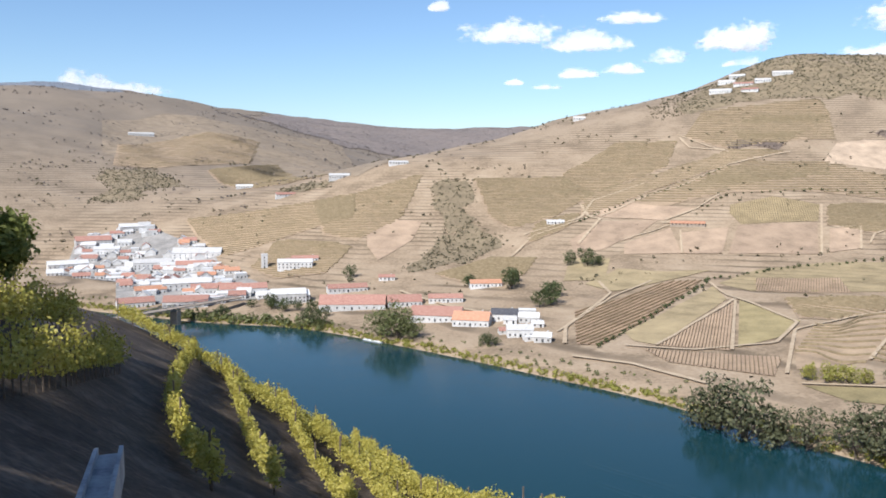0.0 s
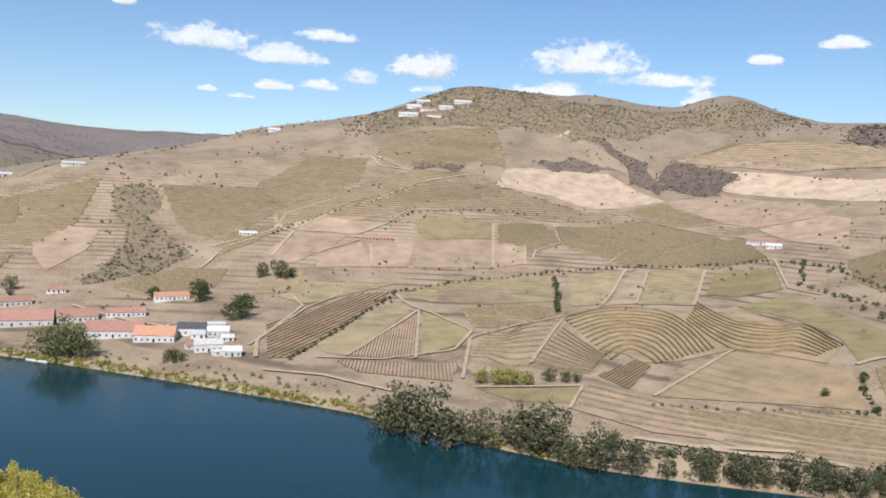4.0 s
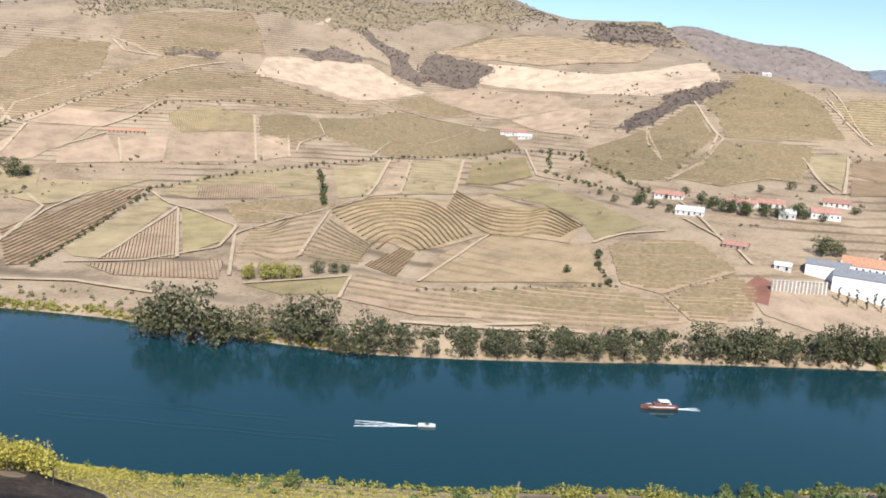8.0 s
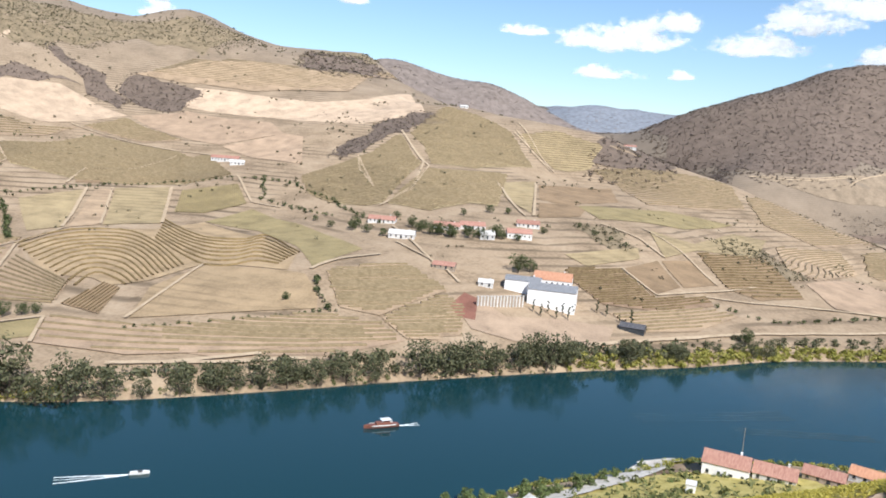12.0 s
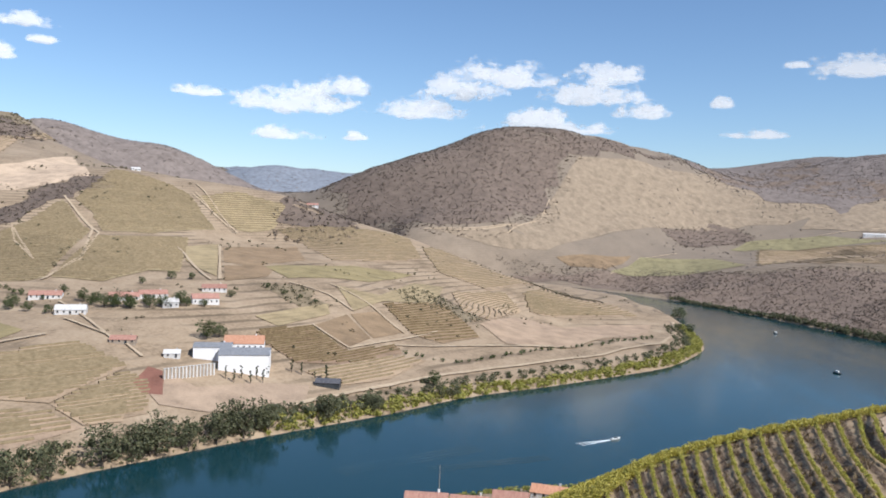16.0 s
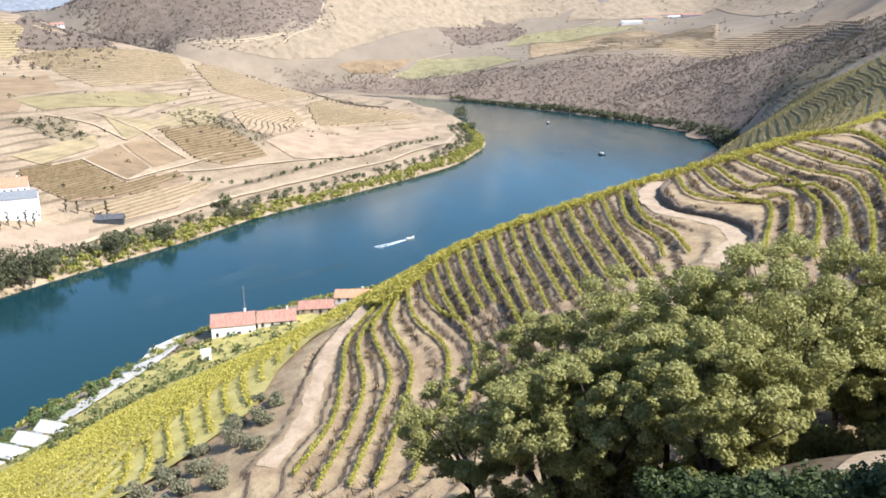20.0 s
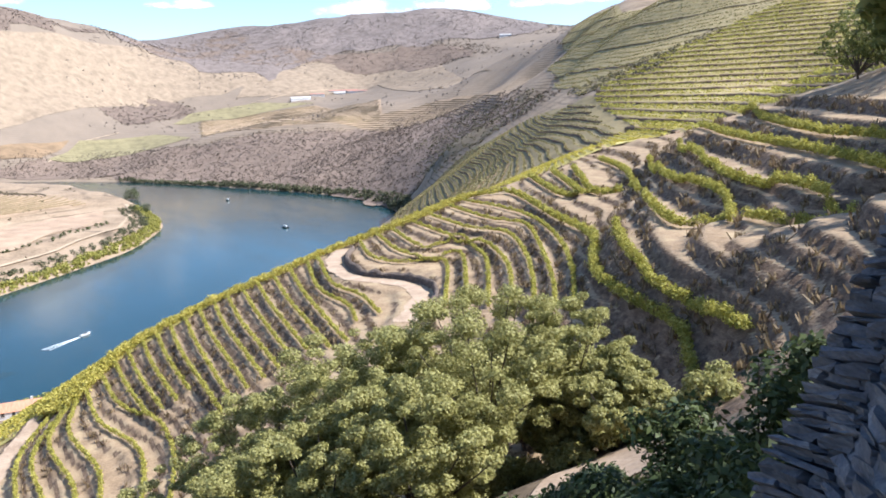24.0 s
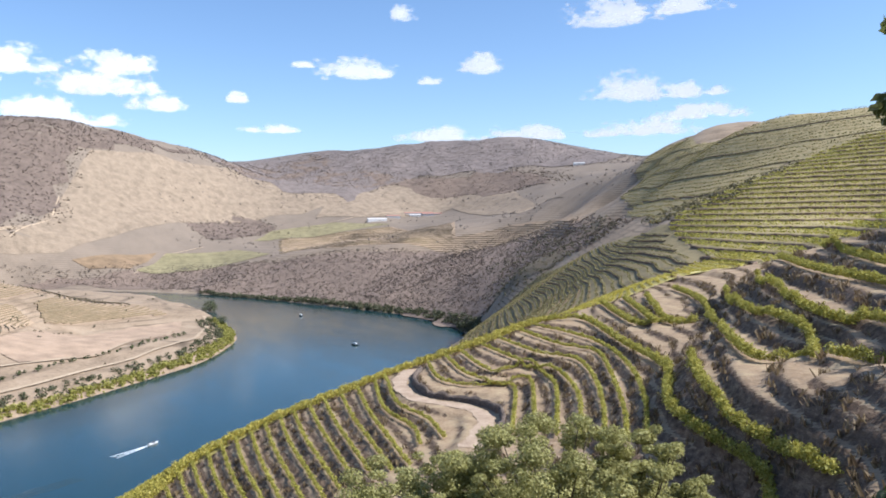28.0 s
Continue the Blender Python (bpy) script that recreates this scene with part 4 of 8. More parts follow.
field([(1405, -391), (1346, -522), (1244, -699), (1111, -732), (657, -466), (1015, -571), (1264, -553)], "tan", "level", 12)
field([(1025, -347), (1209, -680), (783, -532), (508, -376), (549, -361), (715, -402), (683, -352), (729, -343)], "scrubr", None, 0)
field([(2809, -788), (2561, -998), (2280, -1243), (2338, -1383), (2041, -1428), (2015, -1135), (2173, -954), (2396, -744)], "scrub_haze", None, 0)
field([(1712, 1228), (1819, 1109), (1859, 962), (2647, 1050), (2556, 865), (2547, 1050), (1788, 922), (1756, 1035), (1718, 1145)], "scrub_haze", None, 0)
field([(425, -342), (384, -326), (318, -328), (326, -366), (313, -347), (290, -299), (296, -258)], "scrubg", None, 0)
field([(592, -321), (537, -353), (499, -367), (652, -469), (816, -505), (840, -456)], "scrubg", None, 0)
field([(308, 1113), (438, 1257), (521, 1269), (612, 1239), (700, 1199), (750, 1168), (842, 1098), (940, 1084), (997, 990), (846, 956), (807, 1050), (654, 1029), (552, 1076), (457, 1109), (363, 1083)], "scrubg", None, 0)
field([(994, 865), (1108, 942), (1222, 941), (1733, 1192), (1116, 835), (1030, 841)], "scrubg", None, 0)
field([(357, 1018), (442, 1071), (500, 1042), (481, 983), (373, 976)], "tan", "level", 7)
field([(141, 936), (221, 1025), (293, 1004), (258, 928), (172, 875), (127, 877)], "tan", "level", 7)
field([(251, 855), (353, 922), (444, 921), (429, 888), (313, 849), (210, 836)], "tan", "level", 9)
field([(-312, 960), (-219, 946), (-102, 930), (-100, 856), (-176, 830), (-229, 820), (-283, 906)], "tan", "level", 6)
field([(-154, 936), (-108, 926), (-25, 960), (-46, 847), (-88, 798), (-124, 819)], "tan", "level", 6)
field([(-81, 851), (-22, 838), (-32, 794), (-61, 745), (-75, 782)], "pink", None, 0)
field([(-187, 758), (-176, 830), (-122, 805), (-92, 785), (-108, 713), (-151, 710)], "tan", "level", 6)
field([(-17, 914), (2, 955), (27, 905), (37, 839), (13, 806), (-10, 844)], "scrubg", None, 0)
field([(-4, 806), (37, 832), (57, 781), (38, 741), (-14, 713), (-38, 700)], "scrubg", None, 0)
field([(35, 935), (81, 931), (139, 920), (164, 870), (113, 819), (70, 805), (49, 837)], "tan", "level", 6)
field([(-8, 694), (44, 740), (85, 726), (69, 678), (29, 653)], "tan", "level", 5)
field([(-528, 1237), (-491, 1332), (-402, 1193), (-425, 1091), (-452, 1055)], "scrubg", None, 0)
field([(-216, 1058), (-172, 1048), (-133, 977), (-182, 985)], "scrubg", None, 0)
field([(-724, 1705), (-651, 1874), (-456, 1987), (-291, 2256), (-56, 1037), (-107, 983), (-352, 1526), (-523, 1502), (-577, 1354)], "pale", None, 0)
field([(2252, -345), (2740, -768), (2382, -739), (2155, -946), (2006, -1129), (1702, -1121), (1835, -1033), (2148, -836), (2204, -617), (2198, -410)], "scrubr", None, 0)
field([(-598, 1471), (-511, 1727), (-396, 1722), (-356, 1462), (-464, 1329), (-532, 1286)], "tan", "level", 14)
field([(-398, 1342), (-321, 1524), (-155, 1086), (-212, 1113), (-290, 1125)], "tan", "level", 10)
field([(115, 718), (150, 709), (132, 645), (100, 653)], "olive", None, 0)
field([(121, 759), (162, 798), (206, 783), (150, 733), (122, 731)], "pink", None, 0)
field([(94, 810), (144, 826), (120, 787), (77, 759)], "tan", "level", 5)
for style, rim in (("scrub_haze", [(52, 1700), (56, 1750), (60, 1850), (64, 1900), (68, 2000), (72, 2150), (72, 2600), (64, 2900), (56, 2900), (52, 2500)]),
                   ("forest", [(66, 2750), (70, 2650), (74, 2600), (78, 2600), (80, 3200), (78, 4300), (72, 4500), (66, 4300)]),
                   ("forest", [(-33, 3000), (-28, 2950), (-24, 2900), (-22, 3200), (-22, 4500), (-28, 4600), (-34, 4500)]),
                   ("scrub_haze", [(-14, 2300), (-8, 2200), (-3, 2300), (2, 2600), (7, 3000), (6, 4200), (-4, 4300), (-12, 4200)]),
                   ("scrub_haze", [(98, 2250), (103, 2200), (108, 2150), (111, 2350), (116, 2400), (121, 2300), (126, 2250), (128, 2700), (122, 3000), (112, 3100), (104, 3200), (99, 3000)])):
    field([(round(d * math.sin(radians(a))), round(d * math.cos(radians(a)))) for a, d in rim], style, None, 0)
ribbon("dirt_track", [(128, 749), (159, 803), (149, 812), (147, 845)], 2.7, MAT["track"], 1.0, label="pale dirt track between the fields")
ribbon("dirt_track", [(161, 810), (205, 843), (253, 861), (324, 912), (413, 949)], 1.8, MAT["track"], 1.0, label="pale dirt track between the fields")
ribbon("dirt_track", [(210, 566), (126, 462)], 2.1, MAT["track"], 1.0, label="pale dirt track between the fields")
ribbon("dirt_track", [(209, 562), (164, 443)], 1.8, MAT["track"], 1.0, label="pale dirt track between the fields")
ribbon("dirt_track", [(211, 622), (209, 579), (216, 554), (224, 495), (192, 451), (145, 448), (108, 465)], 2.1, MAT["track"], 1.0, label="pale dirt track between the fields")
ribbon("dirt_track", [(444, 634), (355, 536)], 2.4, MAT["track"], 1.0, label="pale dirt track between the fields")
ribbon("dirt_track", [(461, 622), (382, 529)], 1.8, MAT["track"], 1.0, label="pale dirt track between the fields")
ribbon("dirt_track", [(505, 596), (417, 502)], 2.4, MAT["track"], 1.0, label="pale dirt track between the fields")
ribbon("dirt_track", [(223, 407), (305, 510), (358, 534)], 1.8, MAT["track"], 1.0, label="pale dirt track between the fields")
ribbon("dirt_track", [(174, 394), (215, 478), (259, 497), (307, 514)], 1.8, MAT["track"], 1.0, label="pale dirt track between the fields")
ribbon("dirt_track", [(203, 329), (227, 356), (174, 377)], 1.8, MAT["track"], 1.0, label="pale dirt track between the fields")
ribbon("dirt_track", [(250, 326), (340, 369)], 1.8, MAT["track"], 1.0, label="pale dirt track between the fields")
ribbon("dirt_track", [(379, 796), (326, 680)], 1.8, MAT["track"], 1.0, label="pale dirt track between the fields")
ribbon("dirt_track", [(359, 735), (389, 738), (361, 682)], 1.8, MAT["track"], 1.0, label="pale dirt track between the fields")
ribbon("dirt_track", [(465, 816), (433, 740), (389, 714), (375, 694)], 1.8, MAT["track"], 1.0, label="pale dirt track between the fields")
ribbon("dirt_track", [(438, 655), (490, 702), (531, 685), (602, 704)], 1.8, MAT["track"], 1.0, label="pale dirt track between the fields")
ribbon("dirt_track", [(579, 587), (516, 505), (521, 475)], 1.8, MAT["track"], 1.0, label="pale dirt track between the fields")
ribbon("dirt_track", [(582, 863), (599, 776), (630, 668)], 1.8, MAT["track"], 1.0, label="pale dirt track between the fields")
ribbon("dirt_track", [(74, 447), (104, 426), (131, 386)], 3, MAT["track"], 1.0, label="pale dirt track between the fields")
ribbon("dirt_track", [(299, 1012), (302, 982), (341, 959)], 2.4, MAT["track"], 1.0, label="pale dirt track between the fields")
ribbon("dirt_track", [(221, 787), (257, 803), (289, 832)], 1.8, MAT["track"], 1.0, label="pale dirt track between the fields")
ribbon("dirt_track", [(227, 758), (213, 704)], 1.8, MAT["track"], 1.0, label="pale dirt track between the fields")
ribbon("dirt_track", [(216, 781), (250, 766)], 1.8, MAT["track"], 1.0, label="pale dirt track between the fields")
ribbon("dirt_track", [(172, 750), (221, 773)], 1.5, MAT["track"], 1.0, label="pale dirt track between the fields")
ribbon("dirt_track", [(819, 556), (738, 469), (625, 407), (563, 400)], 2.1, MAT["track"], 1.0, label="pale dirt track between the fields")
ribbon("dirt_track", [(713, 540), (662, 498), (612, 443)], 1.8, MAT["track"], 1.0, label="pale dirt track between the fields")
ribbon("dirt_track", [(936, 460), (907, 417), (882, 378)], 1.8, MAT["track"], 1.0, label="pale dirt track between the fields")
ribbon("dirt_track", [(723, 369), (669, 329), (619, 290)], 1.8, MAT["track"], 1.0, label="pale dirt track between the fields")
ribbon("dirt_track", [(789, 357), (621, 279)], 1.8, MAT["track"], 1.0, label="pale dirt track between the fields")
ribbon("dirt_track", [(362, 304), (394, 305), (425, 298)], 2.4, MAT["track"], 1.0, label="pale dirt track between the fields")
ribbon("dirt_track", [(461, 311), (435, 255), (421, 235)], 1.8, MAT["track"], 1.0, label="pale dirt track between the fields")
ribbon("dirt_track", [(210, 286), (246, 253), (276, 232)], 3, MAT["track"], 1.0, label="pale dirt track between the fields")
ribbon("dirt_track", [(398, 146), (419, 134), (460, 109), (521, 71), (585, 18), (645, -36), (740, -92), (866, -122), (917, -125)], 3.3, MAT["track"], 1.0, label="pale dirt track between the fields")
ribbon("dirt_track", [(227, 270), (245, 260), (265, 249)], 3, MAT["track"], 1.0, label="pale dirt track between the fields")
ribbon("dirt_track", [(506, 346), (437, 264), (436, 251)], 1.8, MAT["track"], 1.0, label="pale dirt track between the fields")
ribbon("dirt_track", [(554, 177), (527, 142)], 1.8, MAT["track"], 1.0, label="pale dirt track between the fields")
ribbon("dirt_track", [(667, 199), (643, 157), (603, 119)], 1.8, MAT["track"], 1.0, label="pale dirt track between the fields")
ribbon("dirt_track", [(527, 142), (630, 97)], 1.8, MAT["track"], 1.0, label="pale dirt track between the fields")
ribbon("dirt_track", [(814, 551), (727, 455), (637, 413), (566, 399)], 2.1, MAT["track"], 1.0, label="pale dirt track between the fields")
ribbon("dirt_track", [(704, 531), (619, 450)], 1.8, MAT["track"], 1.0, label="pale dirt track between the fields")
ribbon("dirt_track", [(790, 356), (618, 279)], 1.5, MAT["track"], 1.0, label="pale dirt track between the fields")
ribbon("dirt_track", [(717, 365), (669, 328), (611, 283)], 1.8, MAT["track"], 1.0, label="pale dirt track between the fields")
ribbon("dirt_track", [(945, 461), (905, 416), (889, 379)], 1.8, MAT["track"], 1.0, label="pale dirt track between the fields")
ribbon("dirt_track", [(1533, 272), (1552, 234), (1619, 103)], 1.8, MAT["track"], 1.0, label="pale dirt track between the fields")
ribbon("dirt_track", [(1747, 37), (1691, 49), (1593, 111)], 1.8, MAT["track"], 1.0, label="pale dirt track between the fields")
ribbon("dirt_track", [(1531, -90), (1676, -155), (1726, -237)], 1.8, MAT["track"], 1.0, label="pale dirt track between the fields")
ribbon("dirt_track", [(645, 228), (633, 189), (614, 163)], 1.8, MAT["track"], 1.0, label="pale dirt track between the fields")
ribbon("dirt_track", [(563, 119), (609, 64), (652, 4)], 1.8, MAT["track"], 1.0, label="pale dirt track between the fields")
ribbon("dirt_track", [(617, 56), (658, -12), (833, -84)], 1.8, MAT["track"], 1.0, label="pale dirt track between the fields")
ribbon("dirt_track", [(979, 477), (911, 409), (886, 378)], 1.8, MAT["track"], 1.0, label="pale dirt track between the fields")
ribbon("dirt_track", [(1533, 272), (1538, 251), (1616, 101)], 1.8, MAT["track"], 1.0, label="pale dirt track between the fields")
ribbon("dirt_track", [(1914, -569), (1933, -633), (1968, -791)], 2.4, MAT["track"], 1.0, label="pale dirt track between the fields")
ribbon("dirt_track", [(2418, -521), (2111, -573), (2053, -657)], 1.8, MAT["track"], 1.0, label="pale dirt track between the fields")
ribbon("dirt_track", [(1708, 47), (1778, 34)], 1.8, MAT["track"], 1.0, label="pale dirt track between the fields")
ribbon("dirt_track", [(74, 475), (81, 517), (129, 606), (127, 642)], 2.4, MAT["track"], 1.0, label="pale dirt track between the fields")
ribbon("dirt_track", [(64, 737), (87, 779), (160, 816)], 2.4, MAT["track"], 1.0, label="pale dirt track between the fields")
ribbon("dirt_track", [(299, 1021), (340, 952)], 1.8, MAT["track"], 1.0, label="pale dirt track between the fields")
ribbon("dirt_track", [(80, 786), (141, 811), (161, 854), (225, 886)], 2.4, MAT["track"], 1.0, label="pale dirt track between the fields")
ribbon("dirt_track", [(74, 506), (126, 592), (168, 636)], 1.8, MAT["track"], 1.0, label="pale dirt track between the fields")
ribbon("dirt_track", [(-35, 648), (1, 596), (49, 551)], 3, MAT["track"], 1.0, label="pale dirt track between the fields")

# ---- the terraced slope on the near bank ----
MAT["terrace_soil"] = surface("terrace_soil", [(0.2, 0.137, 0.08), (0.31, 0.222, 0.134), (0.4, 0.308, 0.18)], 3.5, 9, bump=0.6, bump_size=0.15)
MAT["schist_bank"] = surface("schist_bank", [(0.07, 0.046, 0.03), (0.16, 0.107, 0.068), (0.3, 0.21, 0.132)], 1.2, 5, bump=0.8, bump_size=0.12, stretch=(1, 1, 2.5))
MAT["dark_schist"] = surface("dark_schist_wall", [(0.07, 0.055, 0.045), (0.13, 0.1, 0.08), (0.2, 0.16, 0.125)], 0.6, 6, bump=0.9, bump_size=0.1, stretch=(1, 1, 3))
MAT["vine"] = leaf_surface("vine_leaves", (0.195, 0.197, 0.035), (0.39, 0.362, 0.07), (0.55, 0.49, 0.125), through_light=0.35)
MAT["vine_yellow"] = leaf_surface("yellow_vine_leaves", (0.28, 0.248, 0.04), (0.46, 0.402, 0.075), (0.58, 0.5, 0.14), through_light=0.35)
MAT["vine_olive"] = leaf_surface("olive_vine_leaves", (0.13, 0.118, 0.045), (0.225, 0.195, 0.08), (0.33, 0.28, 0.13), through_light=0.3)
MAT["dry_grass"] = surface("dry_grass_slope", [(0.22, 0.178, 0.08), (0.35, 0.28, 0.13), (0.43, 0.34, 0.18)], 4, 8, bump=0.5, bump_size=0.2)
MAT["wood"] = surface("weathered_wood", [(0.1, 0.075, 0.055), (0.2, 0.155, 0.115)], 0.5, 8, bump=0.5, stretch=(6, 6, 1))
MAT["bark"] = surface("tree_bark", [(0.06, 0.045, 0.035), (0.14, 0.11, 0.085)], 0.4, 6, bump=0.8, stretch=(4, 4, 1))


def polar(rows):
    return [(d * math.sin(radians(a)), d * math.cos(radians(a))) for a, d in rows]


ZONE = polar_zone()
LEVELS = np.array(sorted({z for z, line in TERRACE_ROWS + [PATH_HIGH, PATH_LOW]} | {46, 48, 50, 52, 54, 56, 58, 59.5, 97, 104.6, 107, 110, 113, 116, 120}))


def terraced(z):
    """Heights turned into steps: a nearly level tread on either side of a row, then a steep bank up to the next."""
    k = np.clip(np.searchsorted(LEVELS, z, side="right") - 1, 0, len(LEVELS) - 2)
    lo, gap = LEVELS[k], LEVELS[k + 1] - LEVELS[k]
    u = (z - lo) / gap
    foot, head = 0.42, np.where(gap > 1.3, 0.72, 0.62)
    return lo + gap * np.where(u < foot, u * 0.2, np.where(u > head, 1 - (1 - u) * 0.2, foot * 0.2 + (u - foot) / (head - foot) * (1 - 0.2 * (1 - head + foot))))


MEADOW = [(78.3, 14.8), (84.6, 12.7), (91, 10.1), (102.6, 8.5), (115.3, 8.5), (125.9, 5.3), (138.6, -0.5), (146, -3.2), (143.9, 4.2), (134.4, 14.8), (118.5, 26.5), (98.4, 34.9), (84.6, 43.4), (71.9, 40.2)]


def zone_weight(x, y):
    d = line_distance(x, y, ZONE + ZONE[:1])
    return np.where(inside(x, y, ZONE), np.clip(d / 4, 0, 1), 0) * ~inside(x, y, MEADOW)


def slope_height(x, y):
    return exact_ground(x, y) + 0.08 * ripple(x, y, 9, 21)


PATHS = [(PATH_HIGH[0], 3.4, PATH_HIGH[1]), (PATH_LOW[0], 2.7, PATH_LOW[1])]


def slope_top(x, y):
    z = slope_height(x, y)
    w = zone_weight(x, y)
    z = z * (1 - w) + terraced(z) * w
    for level, wide, line in PATHS:
        k = np.clip(1 - (line_distance(x, y, line) - wide * 0.5) / 1.6, 0, 1)
        z = z * (1 - k) + level * k
    return z


def terrace_land():
    cell = 0.5
    p = np.array(ZONE)
    x0, y0 = p.min(0) - 6
    x1, y1 = p.max(0) + 6
    gx, gy = np.meshgrid(np.arange(x0, x1, cell), np.arange(y0, y1, cell), indexing="ij")
    near = inside(gx, gy, p) | (line_distance(gx, gy, ZONE + ZONE[:1]) < 5)
    z = np.zeros(gx.shape)
    z[near] = slope_top(gx[near], gy[near]) + 0.06 * ripple(gx[near], gy[near], 3.0, 4)
    ny = gx.shape[1]
    i, j = np.nonzero(near[:-1, :-1] & near[1:, 1:] & near[1:, :-1] & near[:-1, 1:])
    f = np.stack([i * ny + j, (i + 1) * ny + j, (i + 1) * ny + j + 1, i * ny + j + 1], -1)
    edge = np.clip((line_distance(gx, gy, ZONE + ZONE[:1]) - 2.5) / 2.5, 0, 1) * ~inside(gx, gy, p)
    v = np.stack([gx, gy, z + 0.25 - 1.2 * edge], -1).reshape(-1, 3)
    used = np.unique(f)
    back = np.full(len(v), -1)
    back[used] = np.arange(len(used))
    f = back[f]
    v = v[used]
    ob = mesh_object("terraced_slope", v, f, [MAT["terrace_soil"], MAT["schist_bank"]], smooth=False)
    nz = np.empty(len(ob.data.polygons) * 3, np.float32)
    ob.data.polygons.foreach_get("normal", nz)
    ob.data.polygons.foreach_set("material_index", (np.abs(nz.reshape(-1, 3)[:, 2]) < 0.86).astype(np.int32))
    tagged(ob, "terraced hillside of dry earth and schist banks", "terraces", kind="structure")
    return gx[::2, ::2], gy[::2, ::2]


def vine_leaves(name, lines, tops, per_m, leaf, high, wide, seed, material):
    """A row of trained vines: leaf sprays along plan lines, from knee height to the top wire, ragged above."""
    r = np.random.RandomState(seed)
    pos = []
    for ln, z in zip(lines, tops):
        seg = np.hypot(*(ln[1:] - ln[:-1]).T)
        n = int(seg.sum() * per_m)
        if n < 2:
            continue
        d = np.concatenate([[0], np.cumsum(seg)])
        t = r.uniform(0, d[-1], n)
        x, y, zz = np.interp(t, d, ln[:, 0]), np.interp(t, d, ln[:, 1]), np.interp(t, d, z)
        full = 0.75 + 0.35 * np.sin(t * 1.9 + seed) * np.sin(t * 0.53 + 2 * seed) + 0.1 * r.normal(size=n)
        h = r.beta(1.6, 1.2, n)
        w = wide * (0.5 + 0.5 * np.sin(np.pi * np.clip(h, 0.1, 0.9)))
        pos.append(np.column_stack([x + r.normal(size=n) * w * 0.5, y + r.normal(size=n) * w * 0.5, zz + 0.35 + (high - 0.35) * h * full]))
    if not pos:
        return None
    c = np.vstack(pos)
    n = len(c)
    nrm = r.normal(size=(n, 3)) + np.array([0, 0, 0.5])
    nrm /= np.linalg.norm(nrm, axis=1)[:, None]
    a = np.cross(nrm, r.normal(size=(n, 3)))
    a /= np.linalg.norm(a, axis=1)[:, None] + 1e-9
    b = np.cross(nrm, a)
    s = leaf * r.uniform(0.6, 1.3, n)[:, None]
    v = np.stack([c - a * s, c - b * s * 0.7, c + a * s, c + b * s * 0.7], 1).reshape(-1, 3)
    me = bpy.data.meshes.new(name)
    fill_mesh(me, v, np.arange(n * 4).reshape(-1, 4))
    me.materials.append(material)
    return me


GX, GY = terrace_land()
MAT["path"] = surface("sandy_path", [(0.3, 0.215, 0.145), (0.39, 0.29, 0.2), (0.46, 0.35, 0.25)], 2.5, 8, bump=0.25, bump_size=0.08)
for level, wide, line in PATHS:
    ln = even(curve2(line, 5), 1.2)
    t = np.gradient(ln, axis=0)
    t /= np.linalg.norm(t, axis=1)[:, None]
    half = wide * (0.42 + 0.07 * np.sin(np.arange(len(ln)) * 0.9) + 0.05 * np.sin(np.arange(len(ln)) * 2.3))
    cols = [np.column_stack([ln[:, 0] - t[:, 1] * half * q, ln[:, 1] + t[:, 0] * half * q, np.full(len(ln), level + 0.31 + (0.04 if q == 0 else 0))]) for q in (-1, -0.5, 0, 0.5, 1)]
    v = np.stack(cols, 1).reshape(-1, 3)
    i, j = np.meshgrid(np.arange(len(ln) - 1), np.arange(4), indexing="ij")
    b = i * 5 + j
    tagged(mesh_object("path", v, np.stack([b, b + 5, b + 6, b + 1], -1).reshape(-1, 4)[:, ::-1], MAT["path"]), "pale sandy path between the terraces", "path", kind="structure")

INZ = inside(GX, GY, ZONE) & (line_distance(GX, GY, ZONE + ZONE[:1]) > 2)
for count, (level, line) in enumerate(TERRACE_ROWS):
    ln = even(curve2(line, 5), 0.8)
    z = slope_top(ln[:, 0], ln[:, 1]) + 0.2
    bank = level > 87
    me = vine_leaves("vine_row", [ln], [z], 230 if bank else 95, 0.125 if bank else 0.125, 1.75 if bank else 1.1, 0.6 if bank else 0.34, count + 1, MAT["vine"])
    tagged(new("vine_row", me), "thick yellow-green vine row on a dry bank" if bank else "yellow-green trained vine row along a terrace", "vine row", "terrace vine rows", "stuff")

# dry grass tufts on the banks
rt = np.random.RandomState(77)
tx, ty = GX[INZ], GY[INZ]
pick = rt.choice(len(tx), 9000)
tx, ty = tx[pick] + rt.uniform(-0.8, 0.8, 9000), ty[pick] + rt.uniform(-0.8, 0.8, 9000)
hx = slope_top(tx + 0.4, ty) - slope_top(tx - 0.4, ty)
hy = slope_top(tx, ty + 0.4) - slope_top(tx, ty - 0.4)
steep = (np.hypot(hx, hy) > 0.42) & (line_distance(tx, ty, PATHS[0][2]) > 3) & (line_distance(tx, ty, PATHS[1][2]) > 3)
tx, ty = tx[steep], ty[steep]
tz = slope_top(tx, ty) + 0.2
tuft_v = []
